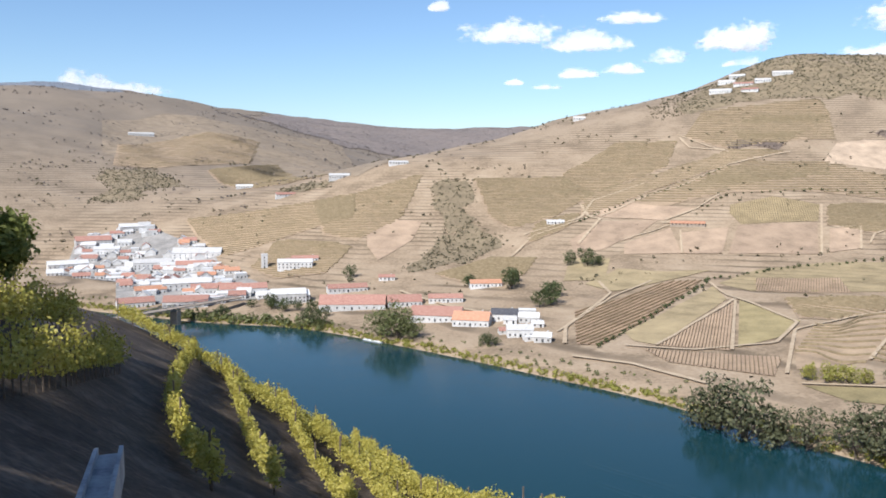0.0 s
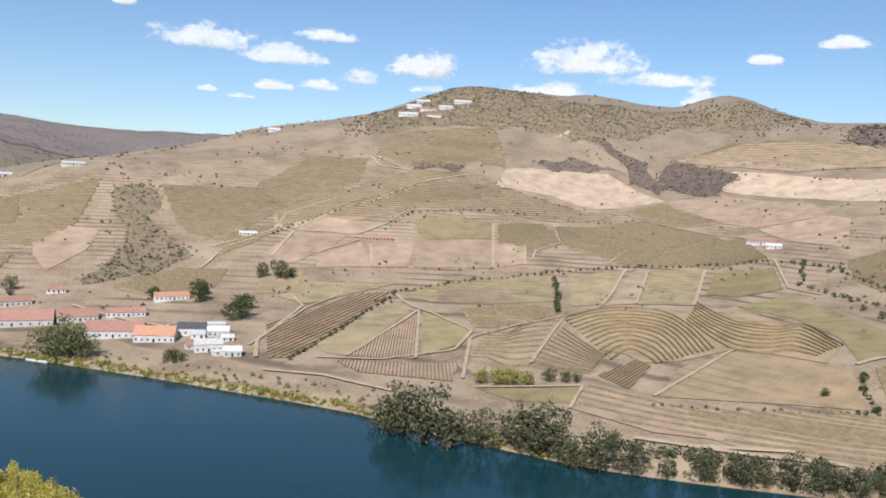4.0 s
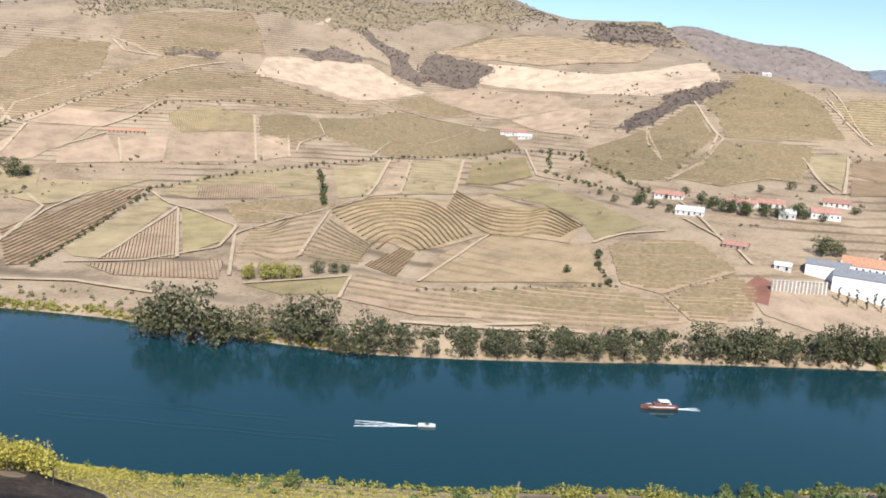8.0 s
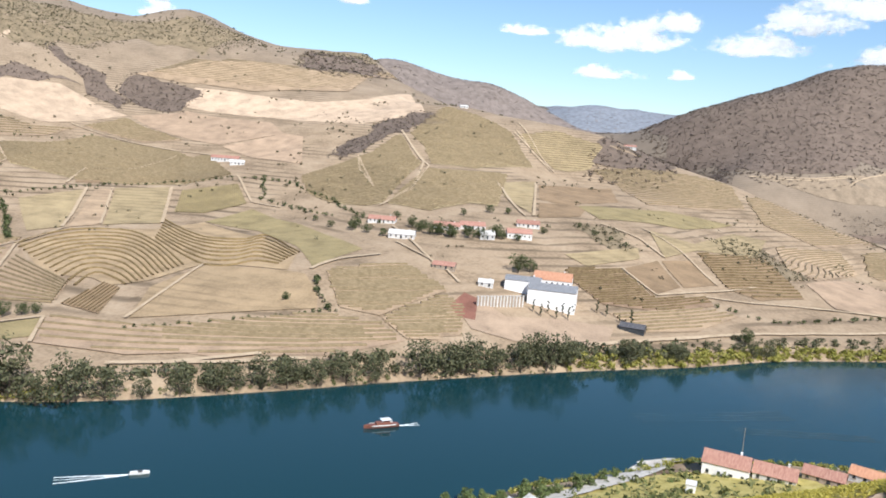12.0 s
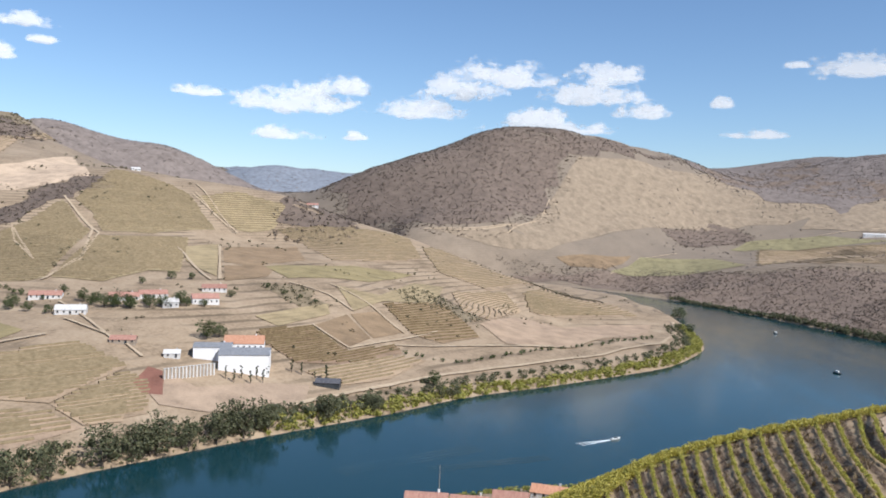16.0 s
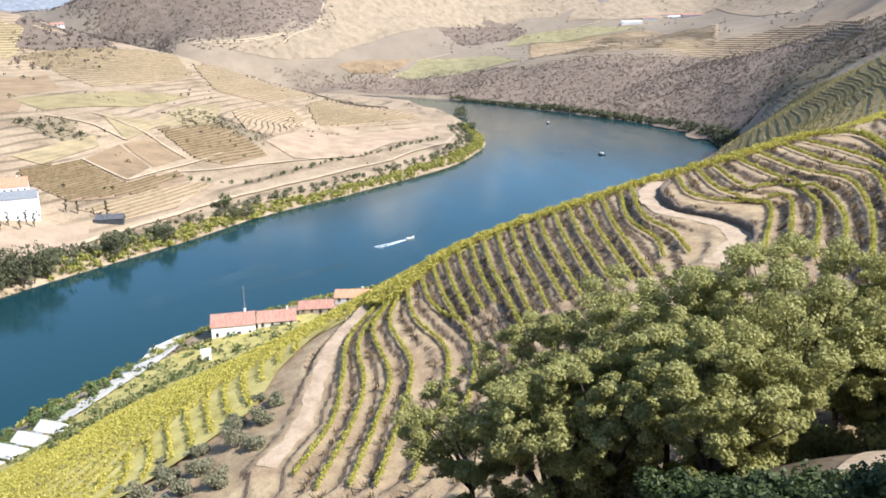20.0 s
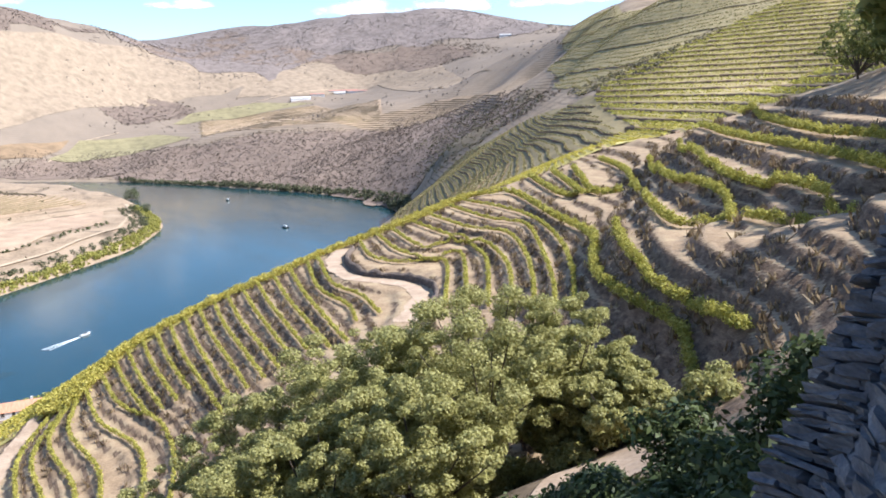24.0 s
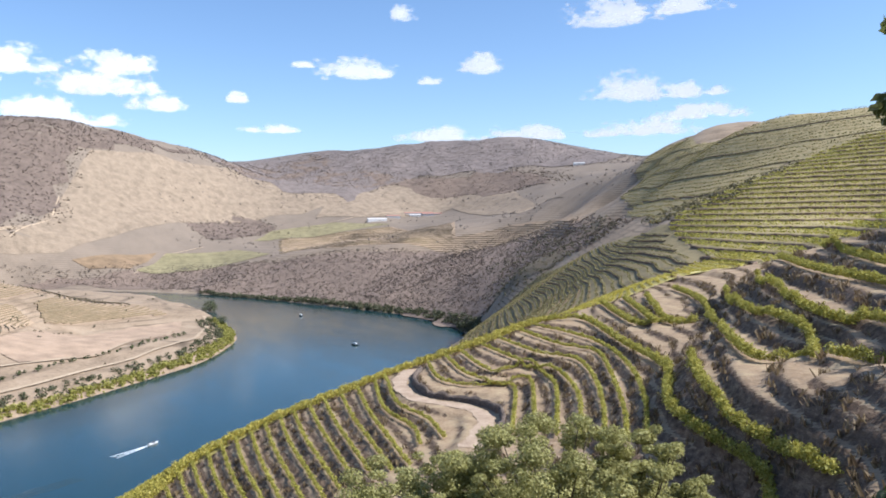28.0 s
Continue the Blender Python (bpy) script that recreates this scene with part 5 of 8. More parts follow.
for k in range(9):
    a, h, w = rt.uniform(0, 6.283, len(tx)), rt.uniform(0.3, 0.75, len(tx)), rt.uniform(0.06, 0.14, len(tx))
    bx, by = tx + rt.normal(size=len(tx)) * 0.25, ty + rt.normal(size=len(tx)) * 0.25
    lx, ly = rt.normal(size=len(tx)) * 0.25, rt.normal(size=len(tx)) * 0.25
    c, s = np.cos(a) * w, np.sin(a) * w
    tuft_v.append(np.stack([np.column_stack([bx - c, by - s, tz - 0.1]), np.column_stack([bx + c, by + s, tz - 0.1]), np.column_stack([bx + c * 0.5 + lx, by + s * 0.5 + ly, tz + h]), np.column_stack([bx - c * 0.5 + lx, by - s * 0.5 + ly, tz + h])], 1).reshape(-1, 3))
MAT["tuft"] = leaf_surface("dry_grass_tufts", (0.1, 0.065, 0.035), (0.2, 0.14, 0.075), (0.33, 0.25, 0.14), through_light=0.3)
me = bpy.data.meshes.new("dry_grass")
tv = np.vstack(tuft_v)
fill_mesh(me, tv, np.arange(len(tv)).reshape(-1, 4))
me.materials.append(MAT["tuft"])
tagged(new("dry_grass", me), "straw-coloured grass tufts on the terrace banks", "grass", kind="stuff")
OUTER = polar([(63, 88), (70, 97), (77, 113), (84, 127), (90, 135), (95, 140), (99.5, 146), (106, 157), (113, 171), (118.5, 189), (124, 207), (131, 231), (135, 240),
               (137, 292), (131, 285), (124, 262), (118.5, 240), (112, 220), (105, 205), (98, 198), (90, 200), (84, 205), (76, 195), (69, 180), (63, 165)])
p = np.array(OUTER)
gx, gy = np.meshgrid(np.arange(p[:, 0].min(), p[:, 0].max(), 2.5), np.arange(p[:, 1].min(), p[:, 1].max(), 2.5), indexing="ij")
gz = ground(gx, gy)
mk = inside(gx, gy, p)
out_lines = [even(c, 2.0) for _, c in level_lines(gx, gy, gz, np.arange(8, 100, 0.7), mk) if len(c) > 4]
out_z = [ground(c[:, 0], c[:, 1]) + 0.1 for c in out_lines]
for i in range(0, len(out_lines), 12):
    me = vine_leaves("vine_row", out_lines[i:i + 12], out_z[i:i + 12], 30, 0.17, 1.2, 0.5, 500 + i, MAT["vine_yellow"])
    if me:
        tagged(new("vine_rows", me), "bright yellow-green vine rows on the sunlit slope", "vine rows", kind="stuff")
CREST = np.array([line[0] for z, line in sorted(TERRACE_ROWS + [PATH_HIGH, PATH_LOW], key=lambda q: q[0]) if z < 87.5])
for i, k in enumerate((1.006, 1.02, 1.036, 1.055)):
    ln = even(curve2([tuple(q) for q in CREST[::2] * k], 3), 1.0)
    me = vine_leaves("vine_row", [ln], [ground(ln[:, 0], ln[:, 1]) + 0.3], 110, 0.17, 1.5, 0.7, 470 + i, MAT["vine_yellow"])
    tagged(new("vine_row", me), "bright yellow vine row along the crest of the slope", "vine row", "terrace vine rows", "stuff")
STRIP = polar([(-2, 150), (10, 140), (20, 138), (35, 132), (50, 128), (63, 118), (64, 186), (55, 194), (45, 194), (35, 194), (25, 200), (15, 212), (5, 245), (-2, 262)])
p = np.array(STRIP)
gx, gy = np.meshgrid(np.arange(p[:, 0].min(), p[:, 0].max(), 3), np.arange(p[:, 1].min(), p[:, 1].max(), 3), indexing="ij")
gz = ground(gx, gy)
mk = inside(gx, gy, p)
low = [even(c, 2.0) for _, c in level_lines(gx, gy, gz, np.arange(4, 60, 1.2), mk) if len(c) > 4]
for i in range(0, len(low), 14):
    g = low[i:i + 14]
    me = vine_leaves("vine_rows", g, [ground(q[:, 0], q[:, 1]) + 0.1 for q in g], 16, 0.22, 1.3, 0.6, 1300 + i, MAT["vine_yellow"])
    if me:
        tagged(new("vine_rows", me), "yellow vine rows on the slope above the near bank", "vine rows", kind="stuff")
tagged(drape("grassy_slope", STRIP, MAT["dry_grass"], 0.25, 5.0), "yellow dry grass under the lower vines", "grass", kind="structure")
MAT["yellow_grass"] = surface("yellow_green_grass", [(0.31, 0.255, 0.075), (0.43, 0.36, 0.115), (0.51, 0.43, 0.17)], 4, 8, bump=0.5, bump_size=0.2)
tagged(drape("grassy_slope", OUTER, MAT["yellow_grass"], 0.45, 4.0), "yellow dry grass under the vines", "grass", kind="structure")

LAWN = [(103.7, 14.8), (116.4, 12.7), (127, 8.5), (138.6, 2.1), (146, -3.2), (143.9, 4.2), (134.4, 14.8), (118.5, 26.5), (98.4, 34.9), (84.6, 43.4), (76.2, 40.2), (91, 27.5)]
p = np.array(LAWN)
tagged(drape("grassy_slope", LAWN, MAT["yellow_grass"], 0.75, 3.0), "yellow grass between the lower vine rows", "grass", kind="structure")
gx, gy = np.meshgrid(np.arange(p[:, 0].min(), p[:, 0].max(), 1.5), np.arange(p[:, 1].min(), p[:, 1].max(), 1.5), indexing="ij")
low = [even(c, 2.0) for _, c in level_lines(gx, gy, ground(gx, gy) + 0.15 * gx, np.arange(0, 120, 1.0), inside(gx, gy, p)) if len(c) > 4]
me = vine_leaves("vine_rows", low, [ground(q[:, 0], q[:, 1]) + 0.5 for q in low], 30, 0.18, 1.1, 0.5, 1500, MAT["vine_yellow"])
tagged(new("vine_rows", me), "low yellow vine rows on the grassy slope", "vine rows", kind="stuff")

# upper terraces along the hillside
UPPER = polar([(131, 385), (133.5, 285), (135.5, 255), (139, 245), (145, 225), (152, 180), (157, 300), (152, 490), (143.5, 488), (140, 478), (135.8, 440), (131.5, 412)])
p = np.array(UPPER)
gx, gy = np.meshgrid(np.arange(p[:, 0].min(), p[:, 0].max(), 4), np.arange(p[:, 1].min(), p[:, 1].max(), 4), indexing="ij")
gz = ground(gx, gy)
mk = inside(gx, gy, p)
tagged(drape("upper_terraces", UPPER, MAT["dry_grass"], 0.35, 7.0), "terraced hillside with dry grass", "terraces", kind="structure")
banks = [even(c, 4.0) for _, c in level_lines(gx, gy, gz, np.arange(40, 190, 2.5), mk) if len(c) > 4]
ob = ridges("terrace_bank", banks, 1.5, 1.0, MAT["schist_bank"], None, 0.2, seed=3)
tagged(ob, "dark schist banks of the upper terraces", "terrace banks", kind="stuff")
ups = [even(c, 3.0) for _, c in level_lines(gx, gy, gz, np.concatenate([np.arange(40.9, 190, 2.5), np.arange(41.7, 190, 2.5)]), mk) if len(c) > 4]
for i in range(0, len(ups), 10):
    g = ups[i:i + 10]
    me = vine_leaves("vine_rows", g, [ground(c[:, 0], c[:, 1]) + 0.3 for c in g], 5.5, 0.36, 1.4, 0.6, 900 + i, MAT["vine"])
    if me:
        tagged(new("vine_rows", me), "yellow-green vine rows on the upper terraces", "vine rows", kind="stuff")

# wider terraces up to the brow, and the brown ones below the crest
for nm, zone, gap, seed, lb, mat in (("upper_terraces", [(131.5, 412), (135.8, 440), (140, 478), (143.5, 488), (152, 490), (152, 600), (143.5, 632), (138.3, 728), (133, 870), (131.4, 1230), (129.6, 1310), (128.3, 1180), (128.9, 1000), (127.2, 880), (128.3, 760), (127.6, 650), (129.1, 560), (129.3, 470)], 17.0, 21, "olive terraces below the brow of the hill", "dry_grass"),
                             ("lower_terraces", [(117, 560), (119, 640), (122, 640), (126.5, 506), (130.4, 394), (133, 300), (131, 262), (124, 275), (118.5, 300), (115, 400)], 2.6, 22, "dry olive terraces with dark banks", "soil_green")):
    zone = polar(zone)
    p = np.array(zone)
    gx, gy = np.meshgrid(np.arange(p[:, 0].min(), p[:, 0].max(), 5), np.arange(p[:, 1].min(), p[:, 1].max(), 5), indexing="ij")
    gz = ground(gx, gy) + 1.2 * ripple(gx, gy, 90, seed)
    mk = inside(gx, gy, p)
    tagged(drape(nm, zone, MAT[mat], 0.4, 8.0), lb, "terraces", kind="structure")
    lines = [even(c, 5.0) for _, c in level_lines(gx, gy, gz, np.arange(20, 240, gap), mk) if len(c) > 4]
    ob = ridges("terrace_bank", lines, 1.0 if gap < 5 else 1.8, 0.6 if gap < 5 else 0.6, MAT["schist_bank"], None, 0.3, seed=seed)
    tagged(ob, "dark banks between the terraces", "terrace banks", kind="stuff")
    g = [even(c, 6.0) for _, c in level_lines(gx, gy, gz, np.arange(20, 240, 3.2 if gap > 5 else 1.3), mk) if len(c) > 4]
    me = vine_leaves("vine_rows", g, [ground(c[:, 0], c[:, 1]) + 0.4 for c in g], 2.4 if gap > 5 else 3.0, 0.5 if gap > 5 else 0.36, 1.4 if gap > 5 else 1.0, 0.8 if gap > 5 else 0.6, 1700 + seed, MAT["vine_olive"])
    tagged(new("vine_rows", me), "green vine rows below the brow of the hill" if gap > 5 else "olive vine rows on narrow terraces", "vine rows", kind="stuff")

# dry-stone wall of the path
ln = even(curve2(PATHS[0][2], 5), 1.2)
t = np.gradient(ln, axis=0)
t /= np.linalg.norm(t, axis=1)[:, None]
side = np.column_stack([-t[:, 1], t[:, 0]])
if ground(*(ln + side * 6).T).mean() < ground(*(ln - side * 6).T).mean():
    side = -side
ob = ridges("retaining_wall", [ln[3:-3] + side[3:-3] * 2.6], 1.0, 1.7, MAT["dark_schist"], None, PATHS[0][0] - 0.2, seed=5, heights=[np.zeros(len(ln) - 6)])
tagged(ob, "dark dry-stone wall above the sandy path", "wall", kind="structure")

# rough green bank between the vines and the houses by the water
BANK_GREEN = polar([(63, 162), (69, 178), (76, 192), (84, 202), (90, 198), (90, 262), (86, 292), (77.7, 272), (74, 255), (68, 234), (63, 217)])
rough_bank = drape("grassy_bank", BANK_GREEN, MAT["yellow_grass"], 0.35, 4.0)
tagged(rough_bank, "rough yellow-green grass above the riverside houses", "grass", kind="structure")
bushes("shrubs", BANK_GREEN, 0.05, 1.3, MAT["willow_leaf"], 33, rough_bank)

# ---- close to the viewpoint ----
MAT["oak_near"] = leaf_surface("grey_green_leaves", (0.175, 0.175, 0.052), (0.34, 0.325, 0.11), (0.5, 0.47, 0.2), through_light=0.4)
MAT["grey_bush"] = leaf_surface("grey_bush_leaves", (0.12, 0.11, 0.06), (0.21, 0.195, 0.115), (0.32, 0.3, 0.19))
MAT["round_near"] = leaf_surface("green_tree_leaves", (0.09, 0.11, 0.025), (0.19, 0.21, 0.05), (0.32, 0.32, 0.09), through_light=0.4)
# dark ivy green, lowered further to carry the shade below the wall
MAT["ivy"] = leaf_surface("shade_dark_ivy_leaves", (0.022, 0.032, 0.011), (0.048, 0.068, 0.02), (0.1, 0.125, 0.04))
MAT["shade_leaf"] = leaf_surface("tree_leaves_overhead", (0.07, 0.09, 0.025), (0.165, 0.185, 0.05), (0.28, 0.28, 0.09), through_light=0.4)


def near_tree(x, y, crown_z, crown_r, leaves, leaf, seed, mat, label, squash=0.8, group="", lump=1.0):
    """A broad tree standing on the slope: forked trunk, limbs, and a crown of many lobes."""
    r = random.Random(seed)
    g = float(ground(x, y)[0])
    top = thing("tree", pose(x, y, g, 0, 0, 0), label, "tree", group)
    cz = crown_z - g
    bm = bmesh.new()
    fork = max(0.8, cz - crown_r * 0.9)
    cone(bm, (0, 0, -0.6), (0.2, 0.1, fork), 0.28, 0.2, 9)
    lobes, limbs = [], []
    heads = [(r.uniform(0, 6.283), r.uniform(0.1, 0.95), r.uniform(0.75, 1.3)) for _ in range(7)]
    for i in range(150):
        u, a = r.random(), r.uniform(0, 6.283)
        ph = math.acos(1 - 1.75 * u)
        bulge = max(k * math.exp(-4 * ((math.cos(a - b) - 1) ** 2 + (ph / 1.6 - c) ** 2)) for b, c, k in heads)
        rr = crown_r * (r.uniform(0.42, 0.78) + 0.36 * bulge)
        p = (rr * math.sin(ph) * math.cos(a), rr * math.sin(ph) * math.sin(a), cz + rr * math.cos(ph) * squash)
        lobes.append((*p, crown_r * lump * r.uniform(0.06, 0.17)))
        if i % 3 == 0:
            mid = (p[0] * 0.45, p[1] * 0.45, fork + (p[2] - fork) * 0.5)
            limbs.append((mid, p))
    lobes.append((0, 0, cz, crown_r * 0.52))
    trunk = part("trunk", bm, MAT["bark"], top)
    for mid, p in limbs[::2]:
        bm = bmesh.new()
        cone(bm, (0.15, 0.1, fork * 0.92), mid, 0.12, 0.07, 6)
        cone(bm, mid, p, 0.07, 0.025, 5)
        part("limb", bm, MAT["bark"], trunk)
    part("crown", leaf_mesh("crown", lobes, 0, leaves, leaf, seed, mat, 0.62, 0.35), None, top)
    return top


for i, (x, y, cz, cr) in enumerate([(40.5, -32.0, 90.2, 4.4), (42.3, -26.7, 90.6, 5.6), (45.7, -20.3, 88.6, 5.4), (38.0, -19.6, 87.9, 4.4), (51.8, -15.2, 83.6, 5.2), (44.5, -12.0, 83.6, 5.0), (38.2, -33.4, 88.8, 2.9), (49, -24, 87.5, 4.6), (52, -8, 80, 4.5), (41, -14.5, 86, 3.8), (40.6, -32.5, 85.6, 3.2), (36.9, -33.2, 88.1, 3.2), (53.7, -37.9, 80.3, 3.2), (61.1, -33.9, 78.9, 3.6), (68.1, -28.3, 75.7, 3.6)]):
    near_tree(x, y, cz + 1.5, cr * 1.2, 62000, 0.096, 700 + i, MAT["oak_near"], "grey-green oak with a dense sunlit crown", 0.8, "oaks below the path")

# undergrowth between the oaks
ru = random.Random(31)
for i in range(26):
    k = i / 25
    x, y = 36.5 + 12 * k + ru.uniform(-4.5, 5.5), -34 + 29 * k + ru.uniform(-4, 4)
    s = ru.uniform(1.7, 3.0)
    top = thing("bush", place(x, y), "grey-green scrub bush between the oaks", "bush", "scrub between the oaks")
    lobes = [(ru.uniform(-1, 1) * s * 0.7, ru.uniform(-1, 1) * s * 0.7, s * ru.uniform(0.2, 0.95), s * ru.uniform(0.28, 0.5)) for k in range(10)]
    part("foliage", leaf_mesh("foliage", lobes, 0, 4200, 0.125, 1820 + i, MAT["oak_near"], 0.85, 0.4), None, top)
    bm = bmesh.new()
    cone(bm, (0, 0, -0.4), (0, 0, s * 0.5), 0.12, 0.05, 5)
    part("stem", bm, MAT["bark"], top)

# bushes on the dry slope below
for i, (x, y, s) in enumerate([(93.1, 15.9, 2.6), (88.9, 20.1, 2.2), (84.6, 21.2, 1.8), (95.2, 21.2, 1.7), (80.4, 23.3, 2.0), (86.8, 26.5, 1.8), (76.2, 25.4, 1.6), (91, 29.6, 1.5), (82.5, 30.7, 1.7), (97.3, 26.5, 1.3), (74.1, 31.7, 1.6), (98.4, 13.2, 2.3), (103.7, 11.6, 2.0), (100.5, 16.9, 1.8), (91, 13.2, 2.0), (78.3, 20.1, 1.7), (83.6, 16.9, 2.2), (88.9, 23.8, 1.9), (93.1, 25.4, 1.4), (78.3, 28.6, 1.8), (71.9, 26.5, 1.7), (106.9, 14.8, 1.5), (80.4, 34.9, 1.5)]):
    top = thing("bush", place(x, y), "round grey-green bush on the dry slope", "bush", "bushes on the slope")
    rr = random.Random(i)
    lobes = [(rr.uniform(-1, 1) * s * 0.5, rr.uniform(-1, 1) * s * 0.5, s * rr.uniform(0.3, 0.8), s * rr.uniform(0.3, 0.5)) for k in range(7)]
    part("foliage", leaf_mesh("foliage", lobes, 0, 2200, 0.13, 820 + i, MAT["grey_bush"], 0.85, 0.3), None, top)
    bm = bmesh.new()
    cone(bm, (0, 0, -0.4), (0, 0, s * 0.5), 0.12, 0.05, 5)
    part("stem", bm, MAT["bark"], top)

# path below the wall
# dark earth sheet laid in place of the shadowed ground below the oaks
tagged(drape("leaf_litter", [(48, -36), (56, -22), (60, -8), (56, 2), (40, 0), (28, -4), (18, -10), (16, -20), (22, -30), (34, -38)], MAT["scrub_soil"], 0.16, 1.5), "earth below the oaks, darkened to stand for their shade", "soil", kind="structure")
tagged(drape("path", [(40, -33), (38.7, -38.1), (32.6, -35.9), (27.4, -30.5), (27.7, -26.4), (28.1, -23.1), (30, -20.5)], MAT["path"], 0.28, 1.2), "sandy path below the viewpoint", "path", kind="structure")

# ivy and brambles in the shade of the wall, their greens darkened for it
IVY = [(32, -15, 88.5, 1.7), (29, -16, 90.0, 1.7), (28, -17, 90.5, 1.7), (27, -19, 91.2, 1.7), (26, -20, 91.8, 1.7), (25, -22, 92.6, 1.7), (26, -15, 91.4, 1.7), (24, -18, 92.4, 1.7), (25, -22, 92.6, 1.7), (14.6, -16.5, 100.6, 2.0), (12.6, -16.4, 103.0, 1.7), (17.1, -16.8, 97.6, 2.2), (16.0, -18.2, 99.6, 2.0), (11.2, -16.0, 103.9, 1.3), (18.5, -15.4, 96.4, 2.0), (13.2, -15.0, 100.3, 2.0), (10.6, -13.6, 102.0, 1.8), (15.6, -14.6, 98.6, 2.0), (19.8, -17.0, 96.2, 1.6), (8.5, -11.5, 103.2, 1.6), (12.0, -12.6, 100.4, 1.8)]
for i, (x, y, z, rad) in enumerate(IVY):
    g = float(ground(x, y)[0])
    top = thing("bramble_bush", pose(x, y, g), "dark green bramble bush, deepened for shade below the wall", "bush", "brambles below the wall")
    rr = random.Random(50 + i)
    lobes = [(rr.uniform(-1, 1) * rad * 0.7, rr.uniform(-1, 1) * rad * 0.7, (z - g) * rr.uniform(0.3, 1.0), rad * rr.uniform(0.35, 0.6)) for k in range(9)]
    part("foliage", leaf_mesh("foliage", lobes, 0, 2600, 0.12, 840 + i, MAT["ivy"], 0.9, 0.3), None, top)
    bm = bmesh.new()
    cone(bm, (0, 0, -0.5), (0.2, 0.1, max(0.6, z - g)), 0.06, 0.02, 5)
    part("stem", bm, MAT["bark"], top)

# tree over the upper terraces
near_tree(7.6, -18.2, 112.9, 4.6, 20000, 0.14, 760, MAT["shade_leaf"], "leafy tree hanging over the terraces", 0.75)
near_tree(13.0, -27.0, 111.2, 3.4, 10000, 0.15, 761, MAT["shade_leaf"], "leafy tree at the edge of the terraces", 0.9)
# last five stand mostly out of view, added to shade the terrace rows
for i, (az, d, rad) in enumerate([(147, 168, 6.5), (149.5, 162, 7.5), (152, 158, 8.0), (154.5, 150, 8.0), (148.5, 190, 8.0), (151.5, 190, 8.5), (154, 180, 9.0), (157, 104, 6.5), (160, 96, 6.5), (161, 82, 6.0), (155, 112, 6.5), (158, 90, 6.0)]):
    x, y = d * math.sin(radians(az)), d * math.cos(radians(az))
    near_tree(x, y, float(ground(x, y)[0]) + rad * 0.95, rad, 7000, 0.22, 790 + i, MAT["shade_leaf"], "dark leafy tree above the upper terraces, some added for shade", 1.0, "trees above the terraces")
# unseen trees added on the bank behind the viewpoint to shade the first vine rows
for i, (x, y, h, rad) in enumerate([(-32, -3, 134, 5.5), (-31, -9, 129, 6.5), (-15, 1, 121, 5.5), (-40, 2, 136, 7.5), (-12, -9, 125, 6.0)]):
    near_tree(x, y, h, rad, 3500, 0.4, 770 + i, MAT["shade_leaf"], "unseen tall leafy tree added behind the viewpoint for shade", 0.9, "trees behind the viewpoint")
near_tree(-15.6, 25.0, 107.7, 1.9, 16000, 0.1, 780, MAT["round_near"], "dark green tree beside the vines", 0.8, lump=2.2)

# ---- schist wall at the viewpoint ----
MAT["schist"] = surface("blue_grey_schist", [(0.035, 0.038, 0.045), (0.085, 0.09, 0.1), (0.17, 0.165, 0.16)], 0.35, 6, rough=0.75, bump=0.9, bump_size=0.02, per_object=0.35, stretch=(1, 1, 4), spec=0.4)
MAT["mortar"] = surface("dark_joint_earth", [(0.02, 0.017, 0.014), (0.05, 0.042, 0.035)], 0.2, 5, bump=0.4)
STONES = []
rr = random.Random(5)
for k in range(14):
    bm = bmesh.new()
    box(bm, -0.5, 0.5, -0.5, 0.5, -0.5, 0.5)
    bmesh.ops.subdivide_edges(bm, edges=bm.edges[:], cuts=1, use_grid_fill=True)
    for v in bm.verts:
        v.co += Vector((rr.uniform(-1, 1) * 0.07, rr.uniform(-1, 1) * 0.1, rr.uniform(-1, 1) * 0.13))
        v.co *= 1 - 0.1 * (abs(v.co.x) > 0.4 and abs(v.co.z) > 0.4)
    me = bpy.data.meshes.new("stone")
    bm.to_mesh(me)
    bm.free()
    me.materials.append(MAT["schist"])
    STONES.append(me)


